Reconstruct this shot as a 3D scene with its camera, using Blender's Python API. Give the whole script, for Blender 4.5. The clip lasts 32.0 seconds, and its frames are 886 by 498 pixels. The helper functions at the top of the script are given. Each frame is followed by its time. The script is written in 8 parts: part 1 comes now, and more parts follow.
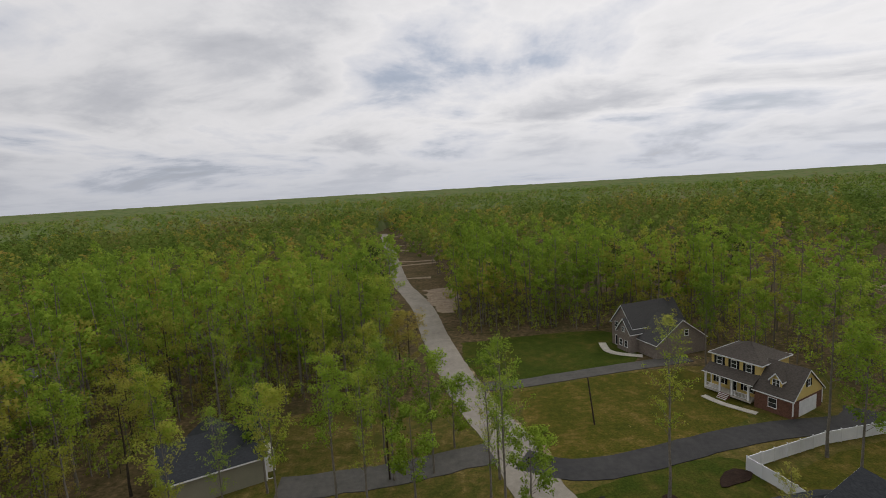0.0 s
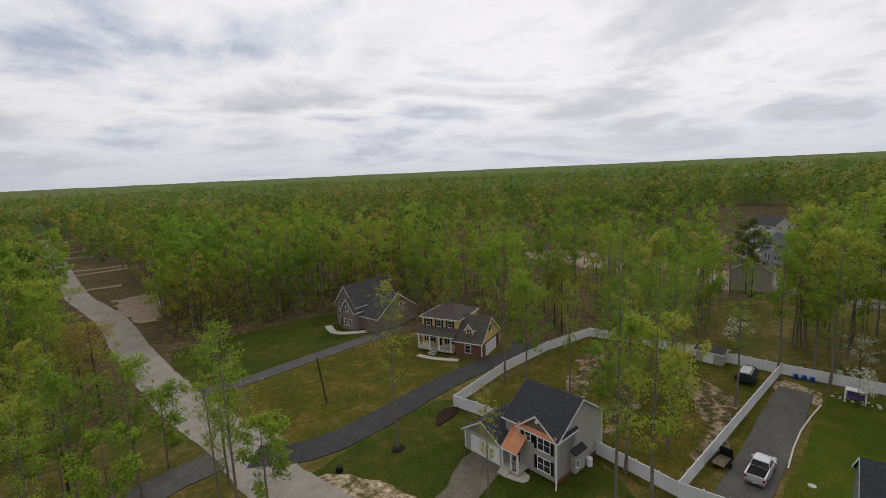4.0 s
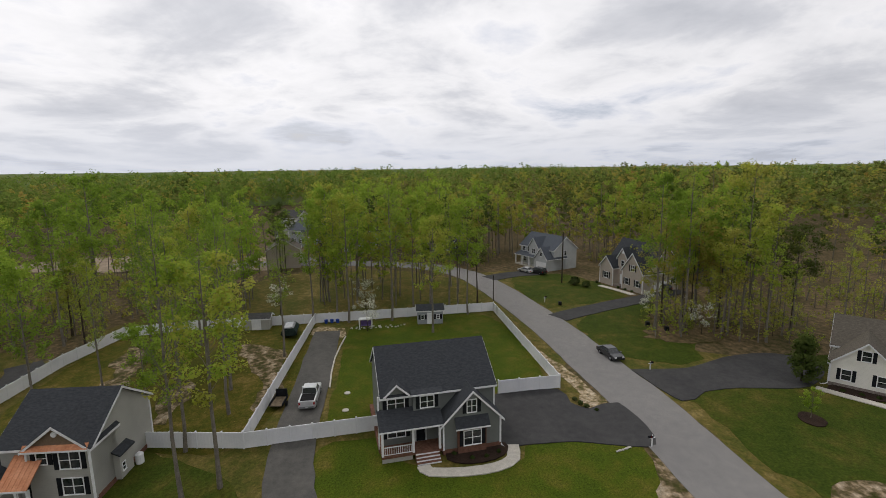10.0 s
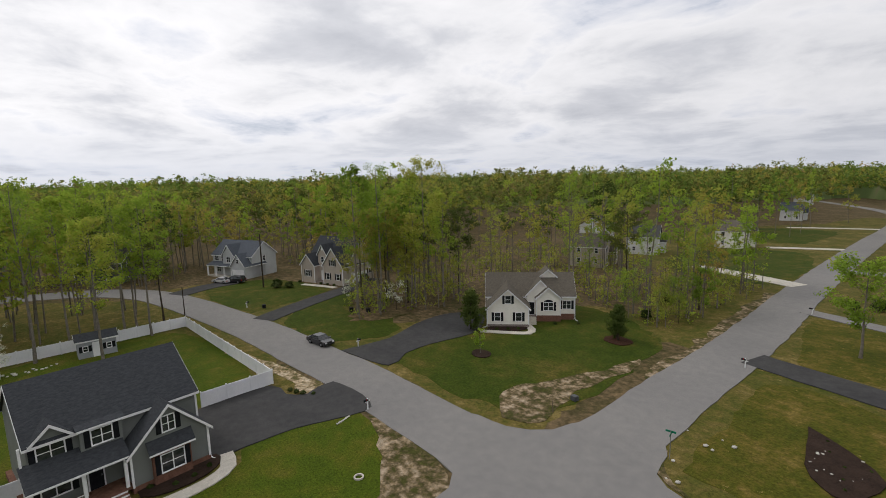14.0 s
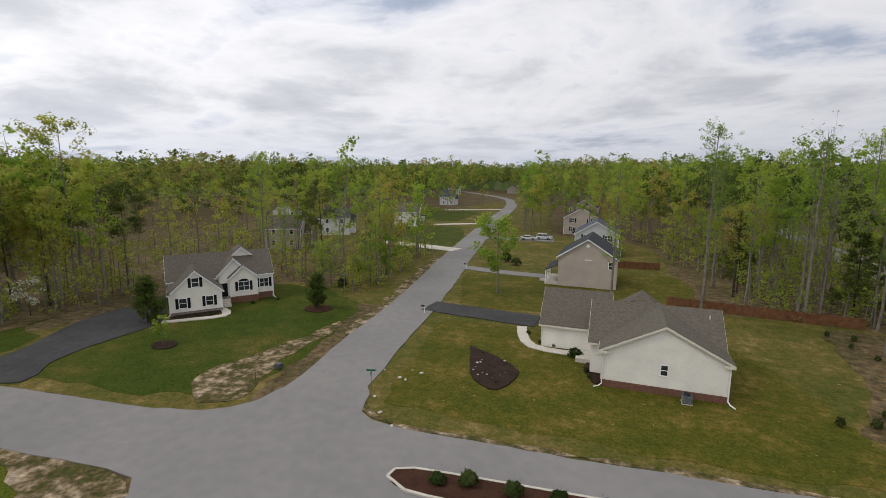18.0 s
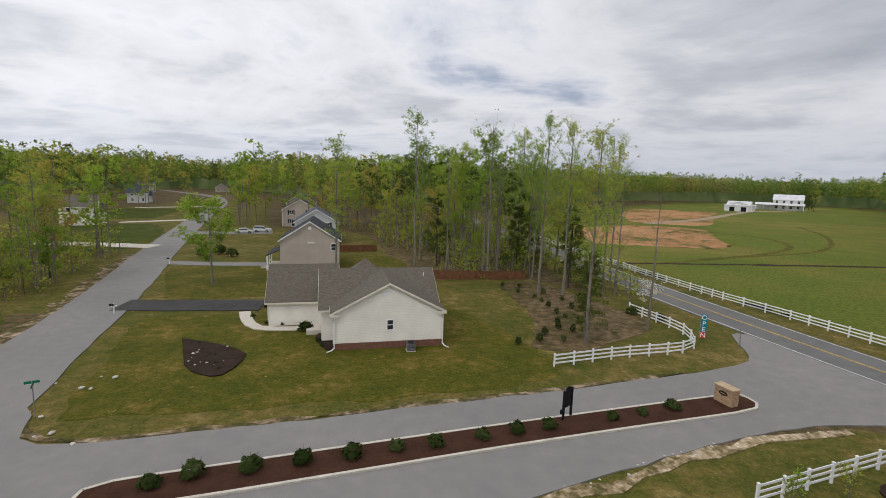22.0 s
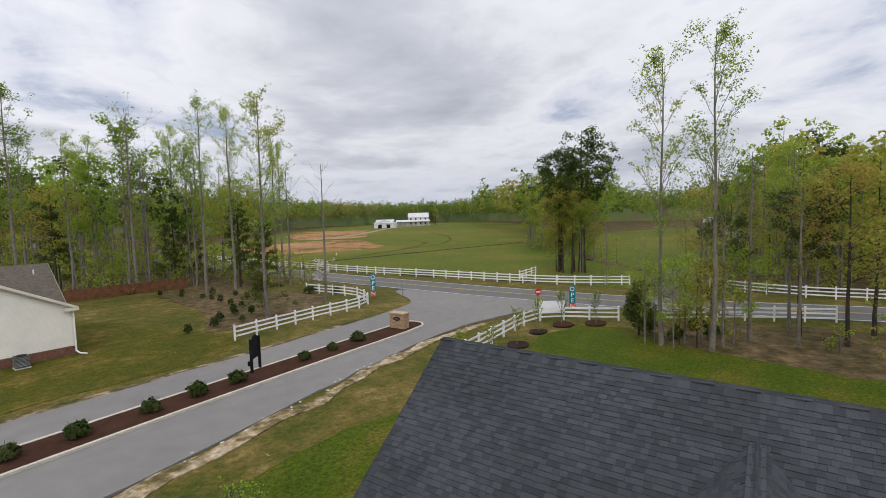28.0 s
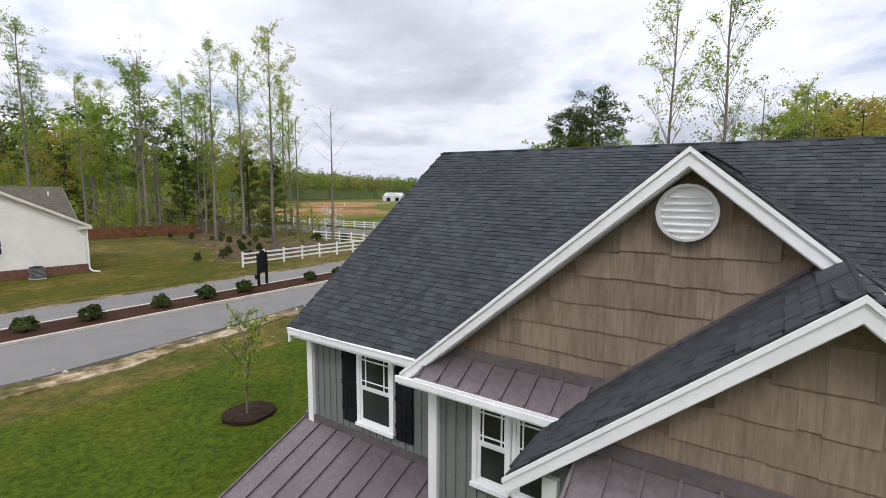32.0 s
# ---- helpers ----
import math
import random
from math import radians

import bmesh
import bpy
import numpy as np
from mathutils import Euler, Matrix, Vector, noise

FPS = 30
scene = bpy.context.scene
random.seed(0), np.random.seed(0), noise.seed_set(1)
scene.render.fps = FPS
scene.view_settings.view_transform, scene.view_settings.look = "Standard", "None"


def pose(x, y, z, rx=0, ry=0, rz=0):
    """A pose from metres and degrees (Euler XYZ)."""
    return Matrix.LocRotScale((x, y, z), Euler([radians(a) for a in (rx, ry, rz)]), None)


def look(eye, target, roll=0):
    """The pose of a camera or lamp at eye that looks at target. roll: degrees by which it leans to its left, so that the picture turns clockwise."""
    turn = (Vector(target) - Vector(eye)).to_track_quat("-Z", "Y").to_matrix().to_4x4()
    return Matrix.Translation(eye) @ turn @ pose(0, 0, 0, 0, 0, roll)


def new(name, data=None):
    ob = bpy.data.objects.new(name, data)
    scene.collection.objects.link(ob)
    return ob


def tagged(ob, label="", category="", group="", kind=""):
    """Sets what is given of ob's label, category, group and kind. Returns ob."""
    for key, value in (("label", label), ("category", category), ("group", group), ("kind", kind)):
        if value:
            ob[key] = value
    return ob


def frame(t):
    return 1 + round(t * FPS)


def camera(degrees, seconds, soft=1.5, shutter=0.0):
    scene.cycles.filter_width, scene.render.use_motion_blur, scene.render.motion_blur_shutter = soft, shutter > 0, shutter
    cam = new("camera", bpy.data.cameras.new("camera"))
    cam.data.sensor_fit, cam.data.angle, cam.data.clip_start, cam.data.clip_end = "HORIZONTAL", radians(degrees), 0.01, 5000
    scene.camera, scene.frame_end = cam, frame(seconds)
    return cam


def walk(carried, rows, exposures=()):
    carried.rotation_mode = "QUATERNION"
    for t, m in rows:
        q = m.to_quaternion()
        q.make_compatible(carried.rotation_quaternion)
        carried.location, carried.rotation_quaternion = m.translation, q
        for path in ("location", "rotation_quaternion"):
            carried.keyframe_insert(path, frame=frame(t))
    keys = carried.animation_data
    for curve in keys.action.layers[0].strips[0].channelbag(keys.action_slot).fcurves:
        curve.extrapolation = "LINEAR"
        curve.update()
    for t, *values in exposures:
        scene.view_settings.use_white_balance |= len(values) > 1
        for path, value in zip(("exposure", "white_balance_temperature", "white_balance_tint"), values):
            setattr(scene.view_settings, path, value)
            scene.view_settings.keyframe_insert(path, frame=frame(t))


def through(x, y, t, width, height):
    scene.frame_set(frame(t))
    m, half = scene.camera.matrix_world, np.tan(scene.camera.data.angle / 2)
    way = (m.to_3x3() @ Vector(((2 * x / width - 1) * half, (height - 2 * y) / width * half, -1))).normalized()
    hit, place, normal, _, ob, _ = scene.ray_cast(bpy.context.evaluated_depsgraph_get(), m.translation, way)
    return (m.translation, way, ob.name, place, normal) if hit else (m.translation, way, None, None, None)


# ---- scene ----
EXPOSURES = [(0.0, -0.72, 6500, 13), (6.0, -0.6, 6450, 14), (12.0, -0.5, 6450, 13), (18.0, -0.32, 6400, 13), (22.0, -0.28, 6350, 13), (26.0, -0.22, 6300, 14), (29.0, -0.08, 6250, 14), (32.0, 0.15, 6150, 14)]
cam = camera(85.98, 32.0, 0.9)
# seconds, place, turn
ROWS = [
    (0.0, -0.000, 0.000, 37.003, 82.67, 3.36, -0.43),
    (0.5, -0.053, 0.120, 36.678, 82.83, 4.33, -5.58),
    (1.0, -0.100, 0.239, 36.355, 81.79, 4.24, -9.74),
    (1.5, -0.136, 0.355, 36.042, 81.18, 4.11, -13.50),
    (2.0, -0.147, 0.451, 35.740, 81.66, 3.43, -17.27),
    (2.5, -0.127, 0.497, 35.448, 80.96, 3.01, -21.46),
    (3.0, -0.083, 0.509, 35.151, 80.72, 2.54, -25.57),
    (3.5, -0.031, 0.517, 34.842, 80.71, 2.51, -29.51),
    (5.5, 0.290, 0.633, 32.782, 79.98, 2.08, -45.61),
    (6.0, 0.375, 0.730, 32.302, 79.99, 1.81, -49.83),
    (6.5, 0.462, 0.821, 31.842, 79.99, 1.84, -54.39),
    (7.0, 0.541, 0.873, 31.343, 79.95, 1.11, -58.55),
    (7.5, 0.564, 0.852, 30.767, 80.19, 1.01, -62.93),
    (8.0, 0.570, 0.824, 30.168, 80.06, 1.00, -67.85),
    (8.5, 0.622, 0.830, 29.566, 80.25, 0.67, -72.49),
    (9.0, 0.686, 0.845, 28.994, 80.45, 0.95, -76.77),
    (9.5, 0.761, 0.841, 28.439, 80.63, 1.10, -80.89),
    (10.0, 0.805, 0.837, 27.911, 80.39, 0.65, -85.52),
    (10.5, 0.841, 0.858, 27.400, 80.40, 0.66, -90.26),
    (11.0, 0.896, 0.899, 26.904, 80.48, 1.01, -94.67),
    (11.5, 0.926, 0.924, 26.421, 80.36, 0.95, -99.11),
    (12.0, 0.973, 0.938, 25.955, 80.58, 0.94, -104.05),
    (12.5, 1.021, 0.937, 25.519, 80.87, 1.54, -108.32),
    (13.0, 1.071, 0.906, 25.075, 80.53, 1.80, -112.70),
    (13.5, 1.098, 0.876, 24.625, 80.99, 1.43, -116.62),
    (14.0, 1.135, 0.849, 24.148, 81.58, 1.39, -121.18),
    (14.5, 1.206, 0.829, 23.648, 81.47, 1.40, -125.44),
    (15.0, 1.330, 0.815, 23.132, 81.12, 0.70, -130.50),
    (15.5, 1.497, 0.809, 22.626, 81.17, -0.28, -135.03),
    (17.5, 1.514, 0.504, 20.933, 81.22, -0.02, -152.27),
    (18.0, 1.504, 0.398, 20.510, 80.58, -0.26, -156.84),
    (18.5, 1.496, 0.279, 20.097, 80.33, -0.47, -160.61),
    (19.0, 1.497, 0.190, 19.695, 79.97, -0.54, -164.48),
    (19.5, 1.536, 0.110, 19.271, 79.49, -0.67, -168.12),
    (20.0, 1.613, 0.031, 18.815, 79.85, -0.89, -172.71),
    (20.5, 1.709, -0.047, 18.362, 80.20, -1.25, -176.30),
    (21.0, 1.846, -0.122, 17.896, 80.68, -1.33, -180.65),
    (21.5, 1.971, -0.212, 17.363, 81.19, -1.68, -185.02),
    (22.0, 2.067, -0.323, 16.830, 81.50, -1.70, -189.95),
    (22.5, 2.116, -0.389, 16.344, 81.90, -1.71, -193.87),
    (23.0, 2.106, -0.456, 15.844, 82.32, -1.97, -198.51),
    (23.5, 2.057, -0.538, 15.352, 82.56, -1.55, -202.33),
    (24.0, 1.991, -0.630, 14.851, 82.91, -1.65, -207.27),
    (24.5, 1.934, -0.701, 14.370, 83.05, -0.91, -211.60),
    (25.0, 1.887, -0.779, 13.827, 82.78, -0.02, -215.80),
    (25.5, 1.853, -0.775, 13.232, 83.14, 0.28, -222.23),
    (26.0, 1.848, -0.761, 12.608, 84.52, 0.23, -226.44),
    (26.5, 1.850, -0.761, 12.004, 85.33, 0.84, -227.83),
    (28.5, 2.016, -0.854, 9.359, 85.83, 1.66, -229.27),
    (29.0, 2.042, -0.796, 8.922, 85.70, 1.20, -230.27),
    (29.5, 2.112, -0.707, 8.403, 86.15, 0.70, -231.12),
    (30.0, 2.186, -0.615, 7.906, 85.87, 0.41, -231.33),
    (30.5, 2.240, -0.517, 7.501, 85.91, -0.27, -230.65),
    (31.0, 2.302, -0.421, 7.129, 85.51, -0.52, -229.50),
    (31.5, 2.375, -0.331, 6.691, 84.50, 0.06, -228.54),
    (32.0, 2.434, -0.253, 6.263, 83.36, -0.19, -227.81),
]
walk(cam, [(t, pose(x, y, z, rx, ry, rz)) for t, x, y, z, rx, ry, rz in ROWS], EXPOSURES)

# ---- world, sun ----
world = bpy.data.worlds.new("overcast_sky")
scene.world = world
world.use_nodes = True
wn, wl = world.node_tree.nodes, world.node_tree.links
wn.clear()


def wnode(kind, **inputs):
    n = wn.new(kind)
    for k, v in inputs.items():
        n.inputs[k].default_value = v
    return n


SUN_ROT = radians(56)
sky = wn.new("ShaderNodeTexSky")
sky.sky_type = "NISHITA"
sky.sun_disc = False
sky.sun_elevation, sky.sun_rotation = radians(48), SUN_ROT
sky.air_density, sky.dust_density = 1.2, 3.0
tc = wn.new("ShaderNodeTexCoord")
sep = wn.new("ShaderNodeSeparateXYZ")
wl.new(tc.outputs["Generated"], sep.inputs[0])
zc = wn.new("ShaderNodeMath")
zc.operation = "MAXIMUM"
zc.inputs[1].default_value = 0.0
wl.new(sep.outputs["Z"], zc.inputs[0])
za = wn.new("ShaderNodeMath")
za.operation = "ADD"
za.inputs[1].default_value = 0.17
wl.new(zc.outputs[0], za.inputs[0])
plane = wn.new("ShaderNodeVectorMath")
plane.operation = "DIVIDE"
comb = wn.new("ShaderNodeCombineXYZ")
wl.new(za.outputs[0], comb.inputs[0])
wl.new(za.outputs[0], comb.inputs[1])
comb.inputs[2].default_value = 1.0
wl.new(tc.outputs["Generated"], plane.inputs[0])
wl.new(comb.outputs[0], plane.inputs[1])
flat = wn.new("ShaderNodeVectorMath")
flat.operation = "MULTIPLY"
flat.inputs[1].default_value = (1.0, 1.0, 0.0)
wl.new(plane.outputs[0], flat.inputs[0])


def cloud_noise(scale, detail, rough, warp, offset):
    mp = wn.new("ShaderNodeMapping")
    mp.inputs["Location"].default_value = offset
    mp.inputs["Scale"].default_value = (1.0, 1.0, 1.0)
    wl.new(flat.outputs[0], mp.inputs[0])
    n = wnode("ShaderNodeTexNoise", Scale=scale, Detail=detail, Roughness=rough, Distortion=warp)
    wl.new(mp.outputs[0], n.inputs["Vector"])
    return n.outputs[0]


def wramp(source, stops):
    r = wn.new("ShaderNodeValToRGB")
    r.color_ramp.elements[0].position, r.color_ramp.elements[0].color = stops[0][0], (*stops[0][1], 1)
    r.color_ramp.elements[1].position, r.color_ramp.elements[1].color = stops[-1][0], (*stops[-1][1], 1)
    for p, c in stops[1:-1]:
        e = r.color_ramp.elements.new(p)
        e.color = (*c, 1)
    wl.new(source, r.inputs[0])
    return r.outputs[0]


body = cloud_noise(0.72, 7.0, 0.56, 0.35, (5.6, 0.9, 0))
wisps = cloud_noise(2.3, 6.0, 0.6, 0.5, (7.4, 2.2, 0))
both = wn.new("ShaderNodeMath")
both.operation = "MULTIPLY_ADD"
both.inputs[1].default_value = 0.24
wl.new(wisps, both.inputs[0])
wl.new(body, both.inputs[2])
cloud = wramp(both.outputs[0], [(0.45, (6.6, 7.4, 8.8)), (0.51, (8.8, 9.2, 9.9)), (0.59, (11.0, 11.1, 11.2)), (0.65, (10.2, 10.35, 10.5)), (0.73, (8.0, 8.25, 8.65)), (0.86, (6.1, 6.4, 6.9))])
gaps = wramp(both.outputs[0], [(0.42, (0.6, 0.6, 0.6)), (0.52, (1, 1, 1))])
# the cloud deck glows more on the sun's side
# dot product with the sun, from -0.6 upwards
toward = wn.new("ShaderNodeVectorMath")
toward.operation = "DOT_PRODUCT"
toward.inputs[1].default_value = (math.sin(SUN_ROT) * 0.67, math.cos(SUN_ROT) * 0.67, 0.74)
wl.new(tc.outputs["Generated"], toward.inputs[0])
span = wn.new("ShaderNodeMapRange")
span.inputs["From Min"].default_value, span.inputs["From Max"].default_value = -0.6, 1.0
wl.new(toward.outputs["Value"], span.inputs["Value"])
glow = wramp(span.outputs[0], [(0.0, (0.93, 0.935, 0.945)), (0.35, (1.19, 1.19, 1.19)), (0.9, (1.56, 1.55, 1.53))])
mixs = wn.new("ShaderNodeMix")
mixs.data_type = "RGBA"
wl.new(gaps, mixs.inputs["Factor"])
wl.new(sky.outputs[0], mixs.inputs["A"])
wl.new(cloud, mixs.inputs["B"])
# pale haze towards the horizon
hz = wn.new("ShaderNodeMapRange")
hz.inputs["From Min"].default_value, hz.inputs["From Max"].default_value = 0.0, 0.12
hz.inputs["To Min"].default_value, hz.inputs["To Max"].default_value = 0.75, 0.0
wl.new(zc.outputs[0], hz.inputs["Value"])
mixh = wn.new("ShaderNodeMix")
mixh.data_type = "RGBA"
mixh.inputs["B"].default_value = (7.5, 8.0, 8.8, 1)
wl.new(hz.outputs[0], mixh.inputs["Factor"])
wl.new(mixs.outputs["Result"], mixh.inputs["A"])
lit = wn.new("ShaderNodeMix")
lit.data_type, lit.blend_type = "RGBA", "MULTIPLY"
lit.inputs["Factor"].default_value = 1.0
wl.new(mixh.outputs["Result"], lit.inputs["A"])
wl.new(glow, lit.inputs["B"])
bg = wn.new("ShaderNodeBackground")
bg.inputs["Strength"].default_value = 0.082
wl.new(lit.outputs["Result"], bg.inputs["Color"])
wo = wn.new("ShaderNodeOutputWorld")
wl.new(bg.outputs[0], wo.inputs["Surface"])

sun = new("sun", bpy.data.lights.new("sun", "SUN"))
sun.data.energy, sun.data.angle, sun.data.color = 1.0, radians(14), (1.0, 0.96, 0.9)
sun.matrix_world = look((math.sin(SUN_ROT) * 60, math.cos(SUN_ROT) * 60, 66), (0, 0, 0))

# ---- materials ----


def material(name, rough=0.8, metal=0.0, spec=0.3):
    m = bpy.data.materials.new(name)
    m.use_nodes = True
    nt = m.node_tree
    b = nt.nodes["Principled BSDF"]
    b.inputs["Roughness"].default_value, b.inputs["Metallic"].default_value = rough, metal
    b.inputs["Specular IOR Level"].default_value = spec
    return m, nt, b


def node(nt, kind, **inputs):
    n = nt.nodes.new(kind)
    for k, v in inputs.items():
        n.inputs[k].default_value = v
    return n


def ramp(nt, source, stops):
    r = nt.nodes.new("ShaderNodeValToRGB")
    r.color_ramp.elements[0].position, r.color_ramp.elements[0].color = stops[0][0], (*stops[0][1], 1)
    r.color_ramp.elements[1].position, r.color_ramp.elements[1].color = stops[-1][0], (*stops[-1][1], 1)
    for p, c in stops[1:-1]:
        e = r.color_ramp.elements.new(p)
        e.color = (*c, 1)
    nt.links.new(source, r.inputs[0])
    return r.outputs[0]


def noise_of(nt, scale, detail=4.0, rough=0.55, where="Object", stretch=(1, 1, 1)):
    t = nt.nodes.new("ShaderNodeTexCoord")
    mp = nt.nodes.new("ShaderNodeMapping")
    mp.inputs["Scale"].default_value = stretch
    nt.links.new(t.outputs[where], mp.inputs[0])
    n = node(nt, "ShaderNodeTexNoise", Scale=scale, Detail=detail, Roughness=rough)
    nt.links.new(mp.outputs[0], n.inputs["Vector"])
    return n.outputs[0]


def blend(nt, fac, a, b, mode="MIX"):
    x = nt.nodes.new("ShaderNodeMix")
    x.data_type, x.blend_type = "RGBA", mode
    for key, v in (("Factor", fac), ("A", a), ("B", b)):
        if hasattr(v, "is_linked"):
            nt.links.new(v, x.inputs[key])
        elif key == "Factor":
            x.inputs[key].default_value = v
        else:
            x.inputs[key].default_value = (*v, 1)
    return x.outputs["Result"]


def bumped(nt, b, source, strength=0.3, distance=0.02):
    n = node(nt, "ShaderNodeBump", Strength=strength, Distance=distance)
    nt.links.new(source, n.inputs["Height"])
    nt.links.new(n.outputs[0], b.inputs["Normal"])


def mixed(name, stops, big=0.3, small=8.0, rough=0.9, spec=0.08, bump=0.3, dist=0.02, metal=0.0, share=0.45, mid=None, tuft=None, fleck=None):
    """A two-scale mottled surface: stops over large noise, shaded by fine grain."""
    m, nt, b = material(name, rough, metal, spec)
    a = noise_of(nt, big, 5.0)
    if mid:
        mm = noise_of(nt, mid, 4.0)
        x = nt.nodes.new("ShaderNodeMath")
        x.operation = "MULTIPLY_ADD"
        x.inputs[1].default_value = 0.5
        nt.links.new(mm, x.inputs[0])
        y = nt.nodes.new("ShaderNodeMath")
        y.operation = "MULTIPLY"
        y.inputs[1].default_value = 0.55
        nt.links.new(a, y.inputs[0])
        nt.links.new(y.outputs[0], x.inputs[2])
        a = x.outputs[0]
    col = ramp(nt, a, stops)
    g = noise_of(nt, small, 3.0, 0.7)
    grain = ramp(nt, g, [(0.3, (0.55, 0.55, 0.55)), (0.7, (1.35, 1.35, 1.35))])
    col = blend(nt, share, col, blend(nt, 1.0, col, grain, "MULTIPLY"))
    if tuft:
        tn = noise_of(nt, tuft, 7.0, 0.78)
        tone = ramp(nt, tn, [(0.36, (0.45, 0.48, 0.43)), (0.5, (0.97, 0.97, 0.95)), (0.64, (1.6, 1.52, 1.45))])
        col = blend(nt, 0.68, col, blend(nt, 1.0, col, tone, "MULTIPLY"))
    if fleck:
        fn = noise_of(nt, fleck[0], 6.0, 0.68)
        spots = ramp(nt, fn, [(fleck[1], (0, 0, 0)), (fleck[1] + 0.035, (1, 1, 1))])
        col = blend(nt, spots, col, fleck[2])
    nt.links.new(col, b.inputs["Base Color"])
    if bump:
        bumped(nt, b, g, bump, dist)
    return m


def siding(name, color, course=0.16):
    """Lapped boards: each course leans out towards its lower edge."""
    m, nt, b = material(name, 0.6, 0.0, 0.3)
    t = nt.nodes.new("ShaderNodeTexCoord")
    s = nt.nodes.new("ShaderNodeSeparateXYZ")
    nt.links.new(t.outputs["Object"], s.inputs[0])
    d = nt.nodes.new("ShaderNodeMath")
    d.operation = "DIVIDE"
    d.inputs[1].default_value = course
    nt.links.new(s.outputs["Z"], d.inputs[0])
    f = nt.nodes.new("ShaderNodeMath")
    f.operation = "FRACT"
    nt.links.new(d.outputs[0], f.inputs[0])
    big = noise_of(nt, 0.5, 3.0)
    dark = tuple(c * 0.86 for c in color)
    col = ramp(nt, big, [(0.3, dark), (0.7, color)])
    line = ramp(nt, f.outputs[0], [(0.0, (0.6, 0.6, 0.6)), (0.1, (1, 1, 1))])
    nt.links.new(blend(nt, 0.6, col, blend(nt, 1.0, col, line, "MULTIPLY")), b.inputs["Base Color"])
    inv = nt.nodes.new("ShaderNodeMath")
    inv.operation = "SUBTRACT"
    inv.inputs[0].default_value = 1.0
    nt.links.new(f.outputs[0], inv.inputs[1])
    bumped(nt, b, inv.outputs[0], 0.5, 0.012)
    return m


def shingled(name, dark, light, course=0.14):
    """Asphalt shingles seen from far: courses by height, tabs by noise."""
    m, nt, b = material(name, 0.92, 0.0, 0.15)
    t = nt.nodes.new("ShaderNodeTexCoord")
    s = nt.nodes.new("ShaderNodeSeparateXYZ")
    nt.links.new(t.outputs["Object"], s.inputs[0])
    d = nt.nodes.new("ShaderNodeMath")
    d.operation = "DIVIDE"
    d.inputs[1].default_value = course * 0.6
    nt.links.new(s.outputs["Z"], d.inputs[0])
    f = nt.nodes.new("ShaderNodeMath")
    f.operation = "FRACT"
    nt.links.new(d.outputs[0], f.inputs[0])
    tabs = noise_of(nt, 3.0, 3.0, 0.6, "Object", (1, 1, 4))
    col = ramp(nt, tabs, [(0.3, dark), (0.7, light)])
    fine = noise_of(nt, 45.0, 2.0)
    col = blend(nt, 0.35, col, blend(nt, 1.0, col, ramp(nt, fine, [(0.3, (0.5, 0.5, 0.5)), (0.7, (1.4, 1.4, 1.4))]), "MULTIPLY"))
    line = ramp(nt, f.outputs[0], [(0.0, (0.65, 0.65, 0.65)), (0.16, (1, 1, 1))])
    nt.links.new(blend(nt, 0.5, col, blend(nt, 1.0, col, line, "MULTIPLY")), b.inputs["Base Color"])
    bumped(nt, b, f.outputs[0], 0.4, 0.01)
    return m


